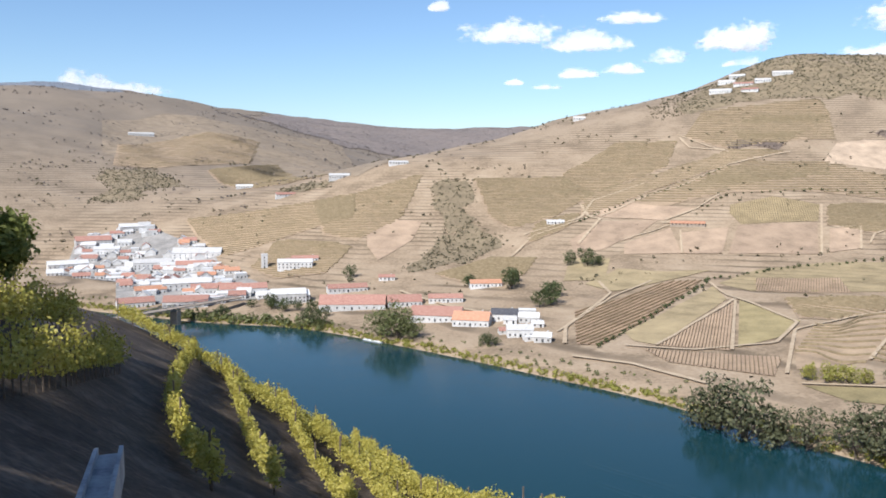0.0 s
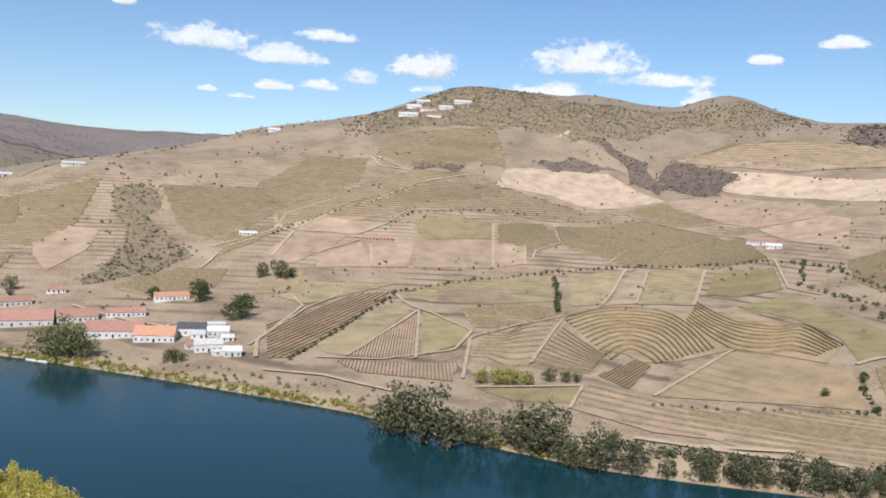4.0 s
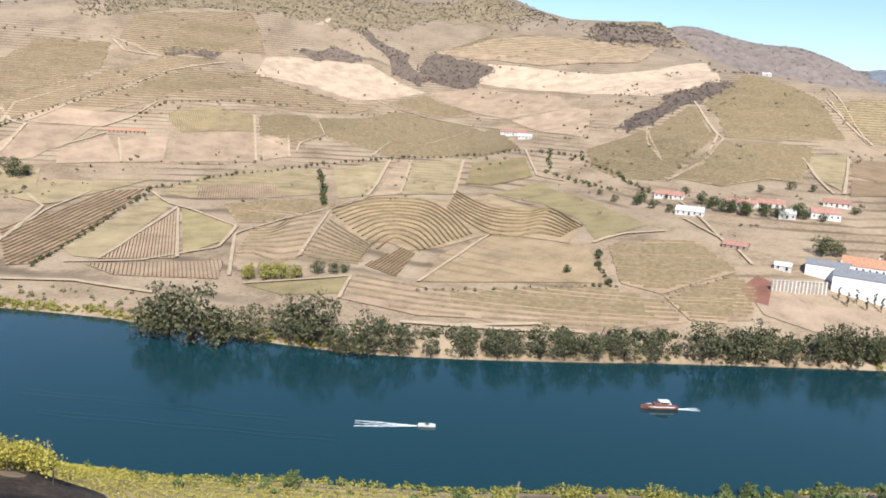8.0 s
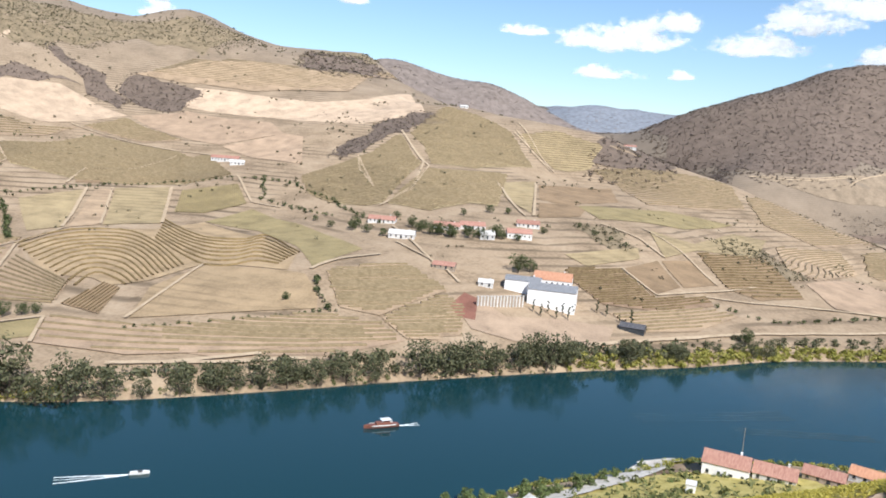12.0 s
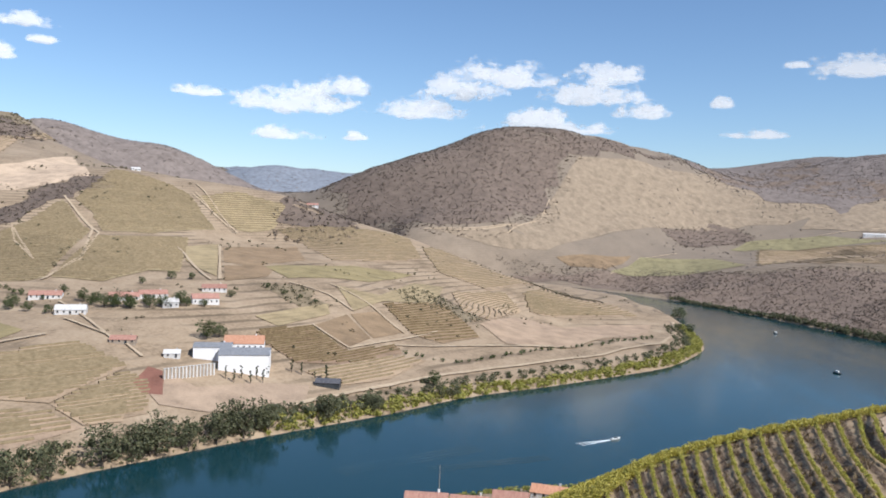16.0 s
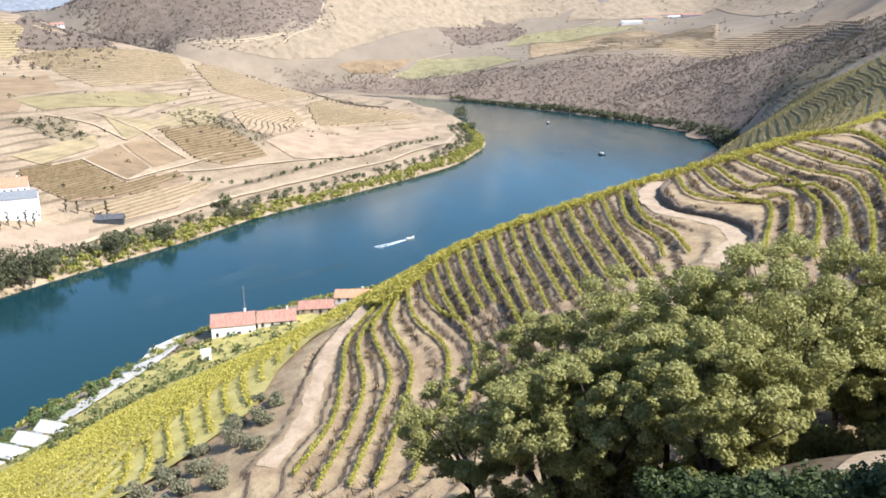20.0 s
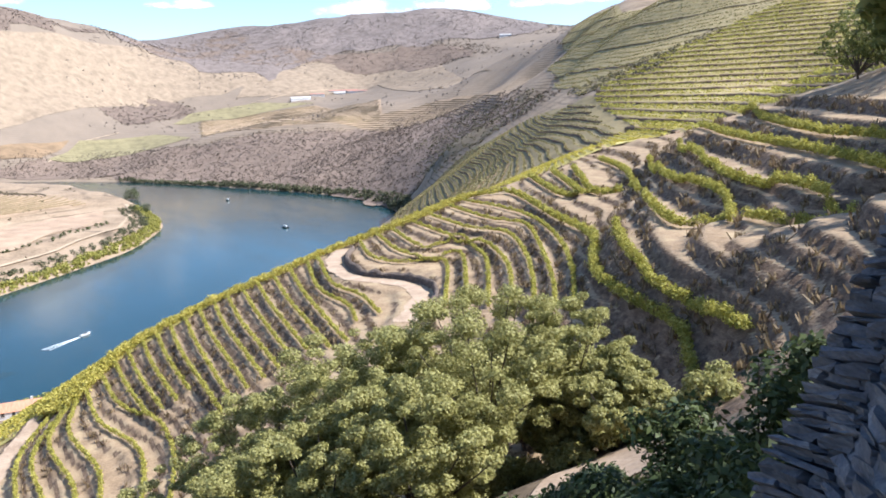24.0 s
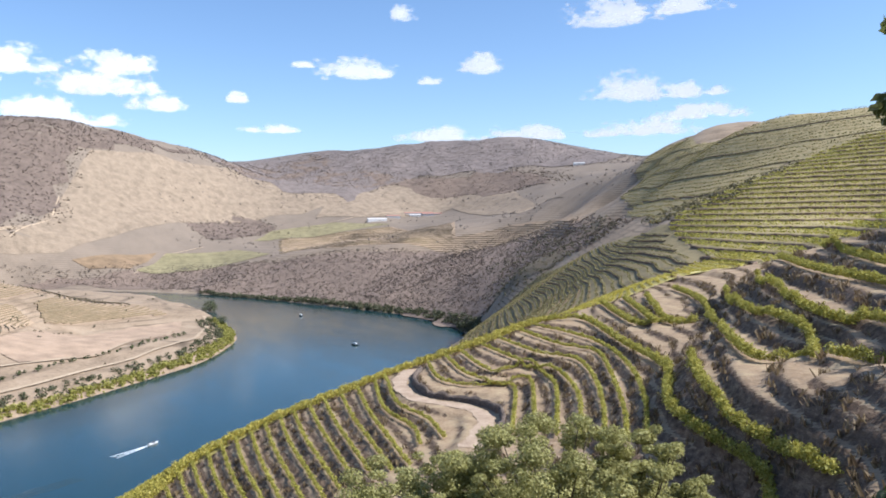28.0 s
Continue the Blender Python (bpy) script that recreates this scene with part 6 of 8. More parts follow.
def schist_wall():
    """A battered dry-stone wall: its narrow end and its long face, each stone on its own."""
    top = thing("stone_wall", pose(0, 0, 0), "battered dry-stone wall of blue-grey schist slabs", "wall")
    e0, e1 = Vector((2.02, -3.74, 109.62)), Vector((2.12, -2.92, 108.4))
    c0, c1 = Vector((1.78, -3.58, 109.64)), Vector((1.70, -2.80, 108.5))
    f0, f1 = Vector((1.35, -2.62, 109.64)), Vector((0.92, -1.95, 108.75))
    d0, d1 = e0 - e1, c0 - c1
    low_e, low_c, low_f = e1 - d0 * 0.5, c1 - d1 * 0.5, f1 - (f0 - f1) * 0.5
    bm = bmesh.new()
    pts = [bm.verts.new(q) for q in (e0, low_e, low_c, c0, low_f, f0)]
    back = [bm.verts.new(q + Vector((-0.5, -1.2, 0))) for q in (e0, low_e, low_c, c0, low_f, f0)]
    for a, b, c, d in ((0, 1, 2, 3), (3, 2, 4, 5)):
        bm.faces.new((pts[a], pts[b], pts[c], pts[d]))
        bm.faces.new((back[a], back[d], back[c], back[b]))
    bm.faces.new((pts[0], pts[3], back[3], back[0]))
    bm.faces.new((pts[3], pts[5], back[5], back[3]))
    bm.faces.new((pts[0], back[0], back[1], pts[1]))
    bm.faces.new((pts[5], pts[4], back[4], back[5]))
    for v in bm.verts:
        v.co += Vector((-0.03, -0.05, -0.02))
    bmesh.ops.recalc_face_normals(bm, faces=bm.faces)
    part("core", bm, MAT["mortar"], top)
    for t0, b0, t1, b1, mean in ((e0, low_e, c0, low_c, 0.3), (c0, low_c, f0, low_f, 0.34)):
        z = 0.0
        while z < 1.0:
            th = rr.uniform(0.014, 0.036)
            a, b = t0.lerp(b0, z + th / 2), t1.lerp(b1, z + th / 2)
            rise = (t0 - b0).length * th
            u = rr.uniform(-0.2, 0.0)
            side = (b - a)
            ln = side.length
            out = side.cross(t0 - b0).normalized()
            if out.dot(Vector((0, 0, 110)) - a) < 0:
                out = -out
            while u < 1.0:
                w = rr.uniform(0.6, 1.7) * mean / ln
                u0, u1 = max(u, -0.02), min(u + w, 1.04)
                if u1 - u0 > 0.08:
                    p = a.lerp(b, (u0 + u1) / 2) + out * rr.uniform(-0.02, 0.03)
                    ob = new("stone", STONES[rr.randrange(14)])
                    ob.parent = top
                    ax, az = side.normalized(), out.cross(side.normalized())
                    m = Matrix((ax, out, az)).transposed().to_4x4()
                    ob.matrix_basis = Matrix.Translation(p) @ m @ pose(0, 0, 0, rr.uniform(-5, 5), rr.uniform(-4, 4), rr.uniform(-4, 4)) @ Matrix.Diagonal(((u1 - u0) * ln * 0.98, 0.17, rise * 0.93, 1))
                u += w
            z += th


schist_wall()

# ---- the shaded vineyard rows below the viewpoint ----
# soil colour darkened further to deepen the shade over these rows
MAT["shade_soil"] = surface("shade_dark_schist_soil", [(0.028, 0.02, 0.015), (0.06, 0.044, 0.033), (0.13, 0.096, 0.07)], 1.6, 8, bump=0.8, bump_size=0.08)
tagged(drape("vineyard_soil", polar([(-50, 6), (-55, 40), (-40, 75), (-26, 72), (-21.5, 64), (-14, 54), (-7, 46), (-1, 42), (7, 40), (14, 36), (20, 20), (0, 7)]), MAT["shade_soil"], 0.12, 2.0), "stony vineyard soil with shade in its dark colour", "soil", kind="structure")
SHADE_ROWS = [
    [(-17.6, 55), (-16, 50), (-12, 35), (-9, 26), (-7, 21), (-5, 17)],
    [(-14.2, 51), (-11, 41), (-8, 32), (-6, 26), (-4.6, 21)],
    [(-11, 52), (-9, 46), (-7, 37), (-4.2, 30), (-3, 25)],
    [(-7.8, 47.5), (-5, 38), (-3, 33), (-1.5, 28)],
    [(-6, 52), (-3, 43), (-1, 35), (0.8, 30)]]
BROW = polar([(-22.5, 60), (-18, 54.5), (-14.8, 50.5), (-11, 46.5), (-7.6, 43), (-4, 40.5), (-1, 38.8), (2, 37.6), (5.3, 36.5), (9, 35), (12, 33)])
BROW_ROWS = [[(x * k, y * k) for x, y in BROW[i:]] for k, i in ((0.975, 0), (0.94, 0), (0.9, 2), (0.86, 4))]
for i, line in enumerate(SHADE_ROWS + BROW_ROWS):
    brow = i >= len(SHADE_ROWS)
    ln = even(curve2(line, 4), 0.7)
    z = ground(ln[:, 0], ln[:, 1]) + 0.1
    top = thing("vine_row", pose(0, 0, 0), "sunlit yellow vine row along the brow of the slope" if brow else "trained vine row with yellowing leaves on dark soil", "vine row", "vine rows below the viewpoint")
    part("leaves", vine_leaves("vine_row", [ln], [z], 380, 0.058, 1.3, 0.4 if brow else 0.26, 650 + i, MAT["vine_yellow"]), None, top)
    for s in range(0, len(ln), 7):
        bm = bmesh.new()
        cone(bm, (*ln[s], z[s] - 0.3), (*ln[s], z[s] + 1.5), 0.04, 0.035, 5)
        part("post", bm, MAT["wood"], top)
    for s in range(2, len(ln), 3):
        bm = bmesh.new()
        cone(bm, (*ln[s], z[s] - 0.2), (ln[s][0] + 0.05, ln[s][1], z[s] + 0.75), 0.035, 0.02, 4)
        part("stem", bm, MAT["bark"], top)
for k, (p0, p1) in enumerate((((-8.4, 14.2), (-12.6, 30.5)), ((-9.9, 14.8), (-14.0, 30.0)), ((-11.8, 15.5), (-16.2, 30.0)))):
    ln = even(np.array([p0, p1]), 1.0)
    z = ground(ln[:, 0], ln[:, 1]) + 0.15 + 0.5 * k
    # lighter yellow leaves put a sunlit look into these shaded rows
    me = vine_leaves("vine_row", [ln], [z], 380, 0.055, 1.7, 0.45, 690 + k, MAT["vine_yellow"])
    top = thing("vine_row", pose(0, 0, 0), "vine row on a bank with thin dark stakes", "vine row", "vine rows below the viewpoint")
    part("leaves", me, None, top)
    for s in np.arange(0, len(ln) - 1, 0.6):
        q = ln[int(s)] + (ln[int(s) + 1] - ln[int(s)]) * (s % 1)
        bm = bmesh.new()
        cone(bm, (*q, float(z[int(s)]) - 0.8), (*q, float(z[int(s)]) + 1.3), 0.025, 0.02, 4)
        part("stake", bm, MAT["wood"], top)
MAT["concrete"] = surface("grey_concrete", [(0.22, 0.22, 0.23), (0.33, 0.33, 0.33), (0.42, 0.41, 0.4)], 0.8, 8, bump=0.3, bump_size=0.02)
bm = bmesh.new()
ga, gb = Vector((-4.85, 11.2)), Vector((-3.2, 6.6))
gd = (gb - ga).normalized()
gn = Vector((-gd.y, gd.x))
za, zb = 105.98, 106.55
for s0, s1, h0, h1 in ((-0.2, -0.14, -0.4, 0.06), (-0.14, 0.14, -0.4, -0.05), (0.14, 0.2, -0.4, 0.06)):
    vs = []
    for q, zz in ((ga, za), (gb, zb)):
        for s, h in ((s0, h0), (s1, h0), (s1, h1), (s0, h1)):
            vs.append(bm.verts.new((q.x + gn.x * s, q.y + gn.y * s, zz + h)))
    for f in ((0, 1, 2, 3), (7, 6, 5, 4), (0, 4, 5, 1), (1, 5, 6, 2), (2, 6, 7, 3), (3, 7, 4, 0)):
        bm.faces.new([vs[k] for k in f])
bmesh.ops.recalc_face_normals(bm, faces=bm.faces)
me = bpy.data.meshes.new("drain_channel")
bm.to_mesh(me)
bm.free()
me.materials.append(MAT["concrete"])
tagged(new("drain_channel", me), "grey concrete drain channel on the bank", "drain")

# ---- trees across the valley ----
KINDS = {  # height over width, leaves, leaf size over height, stem, material, label
    "bank": (0.95, 900, 0.034, 0.12, "bank_leaf", "grey-green riverside tree with a broad ragged crown"),
    "willow": (0.85, 1400, 0.034, 0.12, "willow_leaf", "pale green willow at the water's edge"),
    "round": (0.85, 800, 0.045, 0.15, "round_leaf", "dark green round-headed tree on dry ground"),
    "gold": (0.8, 800, 0.05, 0.1, "gold_leaf", "yellow-green bushy tree in autumn leaf"),
    "young": (1.35, 600, 0.05, 0.12, "young_leaf", "fresh green young tree by the river"),
    "cypress": (4.2, 500, 0.035, 0.06, "cypress_leaf", "slim dark cypress in a row"),
}
STOCK = {}


def plant(key, spots):
    slim, leaves, leaf, stem, mat, lb = KINDS[key]
    nm = {"cypress": "cypress_tree", "willow": "willow_tree"}.get(key, "tree")
    for i, (x, y, h) in enumerate(spots):
        v = (i * 7 + int(x)) % 4
        m = place(x, y, (i * 77) % 360, -0.1) @ Matrix.Diagonal((h / 10 * (0.9 + 0.06 * (i % 4)), h / 10 * (0.9 + 0.06 * (i % 3)), h / 10, 1))
        if (key, v) not in STOCK:
            STOCK[key, v] = grow_tree(nm, lb, "tree", 10.0, 10.0 / slim, leaves, leaf * 10, 40 + v + 10 * len(key), MAT["bark"], MAT[mat], stem, "trees of the valley", key == "cypress")
            STOCK[key, v].matrix_basis = m
        else:
            copy_thing_scaled(STOCK[key, v], m)


def copy_thing_scaled(ob, m):
    c = copy_thing(ob, m)
    c.matrix_basis = m
    return c


def hedge(line, gap, h, material, seed, label):
    """A line of small rounded trees along a track, too many to tell apart."""
    ln = even(line, gap)
    r = np.random.RandomState(seed)
    x, y = ln[:, 0] + r.uniform(-1, 1, len(ln)) * gap * 0.3, ln[:, 1] + r.uniform(-1, 1, len(ln)) * gap * 0.3
    s = h * 0.5 * r.uniform(0.6, 1.3, len(ln))
    c = np.column_stack([x, y, ground(x, y) + s * 0.9, s])
    tagged(new("hedge", leaf_mesh("hedge", c, 0, len(ln) * 40, h * 0.16, seed, material, 0.85, 0.3)), label, "hedge", kind="stuff")


HEDGES = [([(93, 465), (151, 545), (214, 630), (283, 649), (373, 652), (453, 637), (571, 586)], 6, 3.4), ([(365, 632), (345, 591), (308, 524)], 5, 5), ([(242, 315), (280, 288), (328, 257)], 4, 2.2),
          ([(138, 802), (200, 843), (252, 859), (322, 907)], 7, 3.0), ([(253, 791), (293, 827), (361, 829), (464, 842), (578, 819)], 9, 3.0), ([(355, 293), (340, 280), (328, 263)], 5, 4),
          ([(550, 115), (553, 68), (625, 19), (688, -37), (793, -89)], 7, 3.5), ([(574, 572), (585, 526), (560, 453), (509, 363)], 6, 4), ([(519, 413), (527, 503), (590, 560)], 7, 4)]
for i, (ln, gap, h) in enumerate(HEDGES):
    hedge(ln, gap, h, MAT["round_leaf"], 60 + i, "olive trees and bushes lining a field track")

hedge([(151, 61), (179, 59), (203, 56), (217, 48)], 3, 2.6, MAT["willow_leaf"], 58, "yellow-green bushes between the road and the vines")
# low growth along the water
def bank_growth(line, a, b, inland, h, mat, seed, label, dens=0.55):
    ln = even(line, 3.0)
    n0, n1 = int(len(ln) * a), int(len(ln) * b)
    ln = ln[n0:n1]
    t = np.gradient(ln, axis=0)
    t /= np.linalg.norm(t, axis=1)[:, None]
    side = np.column_stack([-t[:, 1], t[:, 0]])
    r = np.random.RandomState(seed)
    sign = 1 if river_distance(*(ln[len(ln) // 2] + side[len(ln) // 2] * 6).reshape(2, 1))[0] > 0 else -1
    pos = []
    for k in range(4):
        keep = r.rand(len(ln)) < dens
        off = r.uniform(inland[0], inland[1], len(ln))[:, None] * sign
        q = (ln + side * off + r.normal(size=ln.shape))[keep]
        pos.append(q)
    q = np.vstack(pos)
    s = h * 0.5 * r.uniform(0.4, 1.3, len(q))
    z = np.maximum(ground(q[:, 0], q[:, 1]), 0.2)
    me = leaf_mesh("bank_bushes", np.column_stack([q, z + s * 0.7, s]), 0, len(q) * 26, h * 0.17, seed, mat, 0.8, 0.3)
    tagged(new("bank_bushes", me), label, "bushes", kind="stuff")


WEST, MIDW, MIDE, EAST_B = FAR_BANK[1:12], FAR_BANK[11:17], FAR_BANK[15:24], FAR_BANK[20:29]
bank_growth(WEST, 0.0, 1.0, (0.5, 6), 3.0, MAT["gold_leaf"], 71, "yellow-green reeds and bushes at the water", 0.85)
bank_growth(WEST, 0.0, 1.0, (6, 26), 2.6, MAT["willow_leaf"], 72, "scattered bushes on the dry bank", 0.25)
bank_growth(FAR_BANK[2:6], 0.0, 1.0, (0.5, 9), 6.0, MAT["willow_leaf"], 80, "green riverside bushes below the town", 0.6)
bank_growth(MIDW, 0.0, 1.0, (0.5, 5), 2.2, MAT["willow_leaf"], 73, "bushes at the foot of the bank trees", 0.3)
bank_growth(MIDE, 0.0, 1.0, (0.5, 10), 4.4, MAT["gold_leaf"], 74, "bright yellow-green reeds along the bank", 0.95)
bank_growth(MIDW, 0.0, 1.0, (5, 20), 6.0, MAT["bank_leaf"], 79, "grey-green undergrowth between the bank trees", 0.55)
bank_growth(MIDE, 0.0, 1.0, (10, 26), 3.8, MAT["bank_leaf"], 75, "grey-green bushes below the road", 0.5)
bank_growth(NEAR_BANK[20:31], 0.0, 1.0, (0.5, 12), 6.0, MAT["bank_leaf"], 76, "dark trees along the shaded far shore", 0.7)
bank_growth(NEAR_BANK[4:16], 0.0, 1.0, (0.5, 7), 2.6, MAT["gold_leaf"], 77, "yellow-green bushes on the near bank", 0.9)
bank_growth(NEAR_BANK[4:16], 0.0, 1.0, (6, 24), 2.4, MAT["young_leaf"], 78, "green bushes above the near bank", 0.45)

def hill_scatter(count, seed, a0, a1, d0, d1, size, mat, label):
    """Single bushes dotted over the hillsides."""
    r = np.random.RandomState(seed)
    a, d = np.radians(r.uniform(a0, a1, count)), np.sqrt(r.uniform(d0 ** 2, d1 ** 2, count))
    x, y = d * np.sin(a), d * np.cos(a)
    ok = (ground(x, y) > 4) & (ripple(x, y, 160, 31) + 0.5 * ripple(x, y, 45, 33) > 0.25)
    x, y = x[ok], y[ok]
    s = size * r.uniform(0.4, 1.4, len(x)) * (0.6 + 0.4 * np.hypot(x, y) / d1)
    tagged(new("hill_bushes", leaf_mesh("hill_bushes", np.column_stack([x, y, ground(x, y) + s * 0.6, s]), 0, len(x) * 8, size * 0.5, seed, mat, 0.8, 0.3)), label, "bushes", kind="stuff")


hill_scatter(5200, 91, -32, 60, 620, 1500, 1.9, MAT["heath_green"], "dark bushes dotted over the dry hillside")
hill_scatter(1500, 92, 48, 95, 520, 1150, 1.7, MAT["heath_green"], "bushes dotted over the spur")
hill_scatter(3500, 93, -32, 6, 1000, 2400, 2.3, MAT["heath_haze"], "dark scrub on the far hills")
hill_scatter(4500, 94, 95, 132, 1200, 2700, 2.4, MAT["heath_haze"], "dark scrub on the eastern hills")
plant("bank", [(113, 336, 22.7), (119, 332, 27.6), (125, 319, 30.1), (135, 313, 20.6), (145, 307, 20.5), (159, 297, 21.7), (166, 297, 13.1), (168, 289, 24.7), (169, 287, 16.6), (172, 274, 15.3), (181, 268, 20.9), (192, 261, 15.3), (203, 253, 10.2), (215, 245, 13.4), (227, 237, 14.2), (227, 239, 10.5), (243, 227, 16.2), (235, 234, 11.0), (252, 221, 13.7), (252, 223, 8.9), (258, 220, 11.1), (263, 214, 13.8), (275, 207, 12.9), (273, 213, 9.1), (287, 199, 13.1), (305, 187, 20.1), (316, 180, 17.6), (324, 176, 14.0), (326, 174, 20.1), (322, 180, 15.1)])
plant("bank", [(338, 165, 15.2), (337, 168, 9.2), (350, 157, 15.5), (363, 149, 21.3), (357, 156, 18.0), (375, 141, 16.1), (373, 145, 12.9), (403, 119, 15.3), (410, 118, 10.3), (428, 100, 11.2), (429, 101, 9.3), (433, 99, 8.7), (474, 70, 11.0), (474, 77, 6.2), (481, 63, 9.3), (486, 61, 6.3)])
plant("round", [(488, 76, 10.6), (1007, -145, 16.8), (855, -134, 11), (870, -124, 9), (-90, 556, 12.9), (-99, 562, 10.4), (-133, 609, 11.8), (-164, 584, 9.2), (80, 584, 18.7), (71, 576, 13.2), (55, 638, 17.4), (22, 654, 9.9), (113, 700, 13.3), (127, 693, 17.0), (137, 694, 9.6), (28, 479, 8.1), (-82, 698, 11.6), (472, 220, 13.0), (479, 215, 9.1), (502, 299, 10.1), (499, 307, 9.7), (503, 291, 9.6), (508, 279, 9.6), (522, 264, 11.0), (515, 274, 7.9), (487, 367, 9.2), (501, 318, 7.6), (326, 261, 4.2), (320, 285, 5.2), (215, 371, 7.6)])
plant("round", [(478, 363, 8), (475, 347, 7), (472, 330, 6), (511, 331, 9), (510, 321, 8), (501, 302, 9), (501, 289, 9), (517, 286, 7), (513, 271, 8), (522, 259, 7), (529, 249, 6), (534, 361, 6), (574, 322, 6), (599, 311, 7), (606, 297, 6), (567, 246, 6), (617, 236, 5), (607, 219, 5), (607, 205, 4), (606, 192, 4), (480, 386, 6), (499, 417, 5)])
plant("round", [(222, 366, 6.6), (228, 364, 5.6)])
plant("round", [(-132, 604, 9), (-120, 596, 11), (-111, 600, 9), (-99, 593, 10), (-87, 580, 8), (-185, 658, 8), (-198, 637, 7), (-149, 611, 7), (-81, 684, 6), (22, 659, 9), (59, 658, 12), (88, 609, 12), (25, 482, 7), (32, 479, 6)])
plant("willow", [(-40, 514, 21.6), (-29, 507, 24.0), (-20, 504, 15.4)])
plant("gold", [(180, 383, 8.8), (188, 378, 9.7), (195, 374, 9.4), (202, 371, 7.8), (159, 103, 6.9), (157, 105, 6.4), (153, 113, 5.1), (158, 104, 7.2), (135, 112, 9.7), (124, 124, 7.5)])
plant("cypress", [(422, 185, 9.1), (420, 179, 9.1), (428, 178, 9.2), (424, 171, 9.1), (433, 171, 9.2), (430, 166, 9.1), (440, 167, 9.3), (455, 136, 12.0), (454, 143, 6.5), (456, 152, 9.2), (456, 158, 9.2)])
plant("young", [(201, 111, 6), (207, 107, 6.5), (200, 98, 5), (202, 93, 5), (209, 89, 6.5), (215, 86, 6), (215, 81, 4.5), (226, 79, 6), (230, 77, 5), (239, 75, 5), (245, 73, 4.5)])
plant("young", [(203, 86, 5.8), (206, 82, 5.8), (223, 77, 3.8), (229, 75, 3.5), (272, 72, 4.5), (170, 93, 7.3), (176, 92, 5.8), (186, 95, 6.9), (187, 91, 4.7), (193, 90, 4.9), (164, 99, 5.3), (93, 170, 5.9), (82, 181, 3.7), (128, 145, 2.8), (120, 135, 6.5)])

# ---- houses ----
MAT["white_wall"] = surface("whitewash", [(0.46, 0.44, 0.41), (0.57, 0.555, 0.53), (0.66, 0.645, 0.62)], 3, 6, rough=0.85, bump=0.1, per_object=0.18)
MAT["bright_wall"] = surface("fresh_whitewash", [(0.74, 0.73, 0.71), (0.82, 0.81, 0.8)], 4, 6, rough=0.8, bump=0.1)
MAT["stone_wall_far"] = surface("rubble_wall", [(0.25, 0.2, 0.15), (0.4, 0.33, 0.26)], 1.5, 5, bump=0.4)
MAT["dark_wall"] = surface("dark_sheeting", [(0.03, 0.035, 0.04), (0.07, 0.075, 0.08)], 2, 6, rough=0.5, bump=0.1)
ROOFS = {"red": [(0.25, 0.125, 0.095), (0.36, 0.19, 0.142), (0.43, 0.26, 0.2)], "orange": [(0.36, 0.17, 0.1), (0.47, 0.24, 0.145), (0.53, 0.31, 0.2)], "grey": [(0.4, 0.38, 0.36), (0.55, 0.53, 0.5), (0.65, 0.62, 0.58)],
         "slate": [(0.13, 0.135, 0.145), (0.2, 0.205, 0.215), (0.28, 0.28, 0.285)], "dark": [(0.05, 0.05, 0.055), (0.09, 0.09, 0.1), (0.15, 0.14, 0.14)], "flat": [(0.5, 0.48, 0.45), (0.65, 0.63, 0.6), (0.72, 0.7, 0.68)]}
for key, cols in ROOFS.items():
    MAT["roof_" + key] = surface("roof_" + key, cols, 2.0, 7, rough=0.8, bump=0.6, bump_size=0.08, per_object=0.12, stretch=(1, 4, 1))
MAT["glass"] = surface("dark_window_glass", [(0.02, 0.025, 0.03), (0.05, 0.06, 0.07)], 2, 4, rough=0.08, bump=0, spec=0.6)
MAT["frame"] = surface("window_frame_paint", [(0.3, 0.27, 0.22), (0.5, 0.47, 0.42)], 1, 4, rough=0.6, bump=0)
WALLS = {"bright": ("bright_wall", "freshly whitewashed"), "white": ("white_wall", "whitewashed"), "stone": ("stone_wall_far", "rough stone"), "dark": ("dark_wall", "dark metal")}
SHARED = {}


def pane_mesh(w, h):
    key = ("pane", round(w, 1), round(h, 1))
    if key not in SHARED:
        bm = bmesh.new()
        box(bm, -w / 2, w / 2, -0.04, 0.06, 0, h)
        me = bpy.data.meshes.new("window")
        bm.to_mesh(me)
        bm.free()
        me.materials.append(MAT["glass"])
        SHARED[key] = me
    return SHARED[key]


bm = bmesh.new()
box(bm, -0.7, 0.7, -0.16, 0.03, -0.06, 0.06)
LEDGE = [bpy.data.meshes.new("sill")]
bm.to_mesh(LEDGE[0])
bm.free()
LEDGE[0].materials.append(MAT["stone_wall_far"])


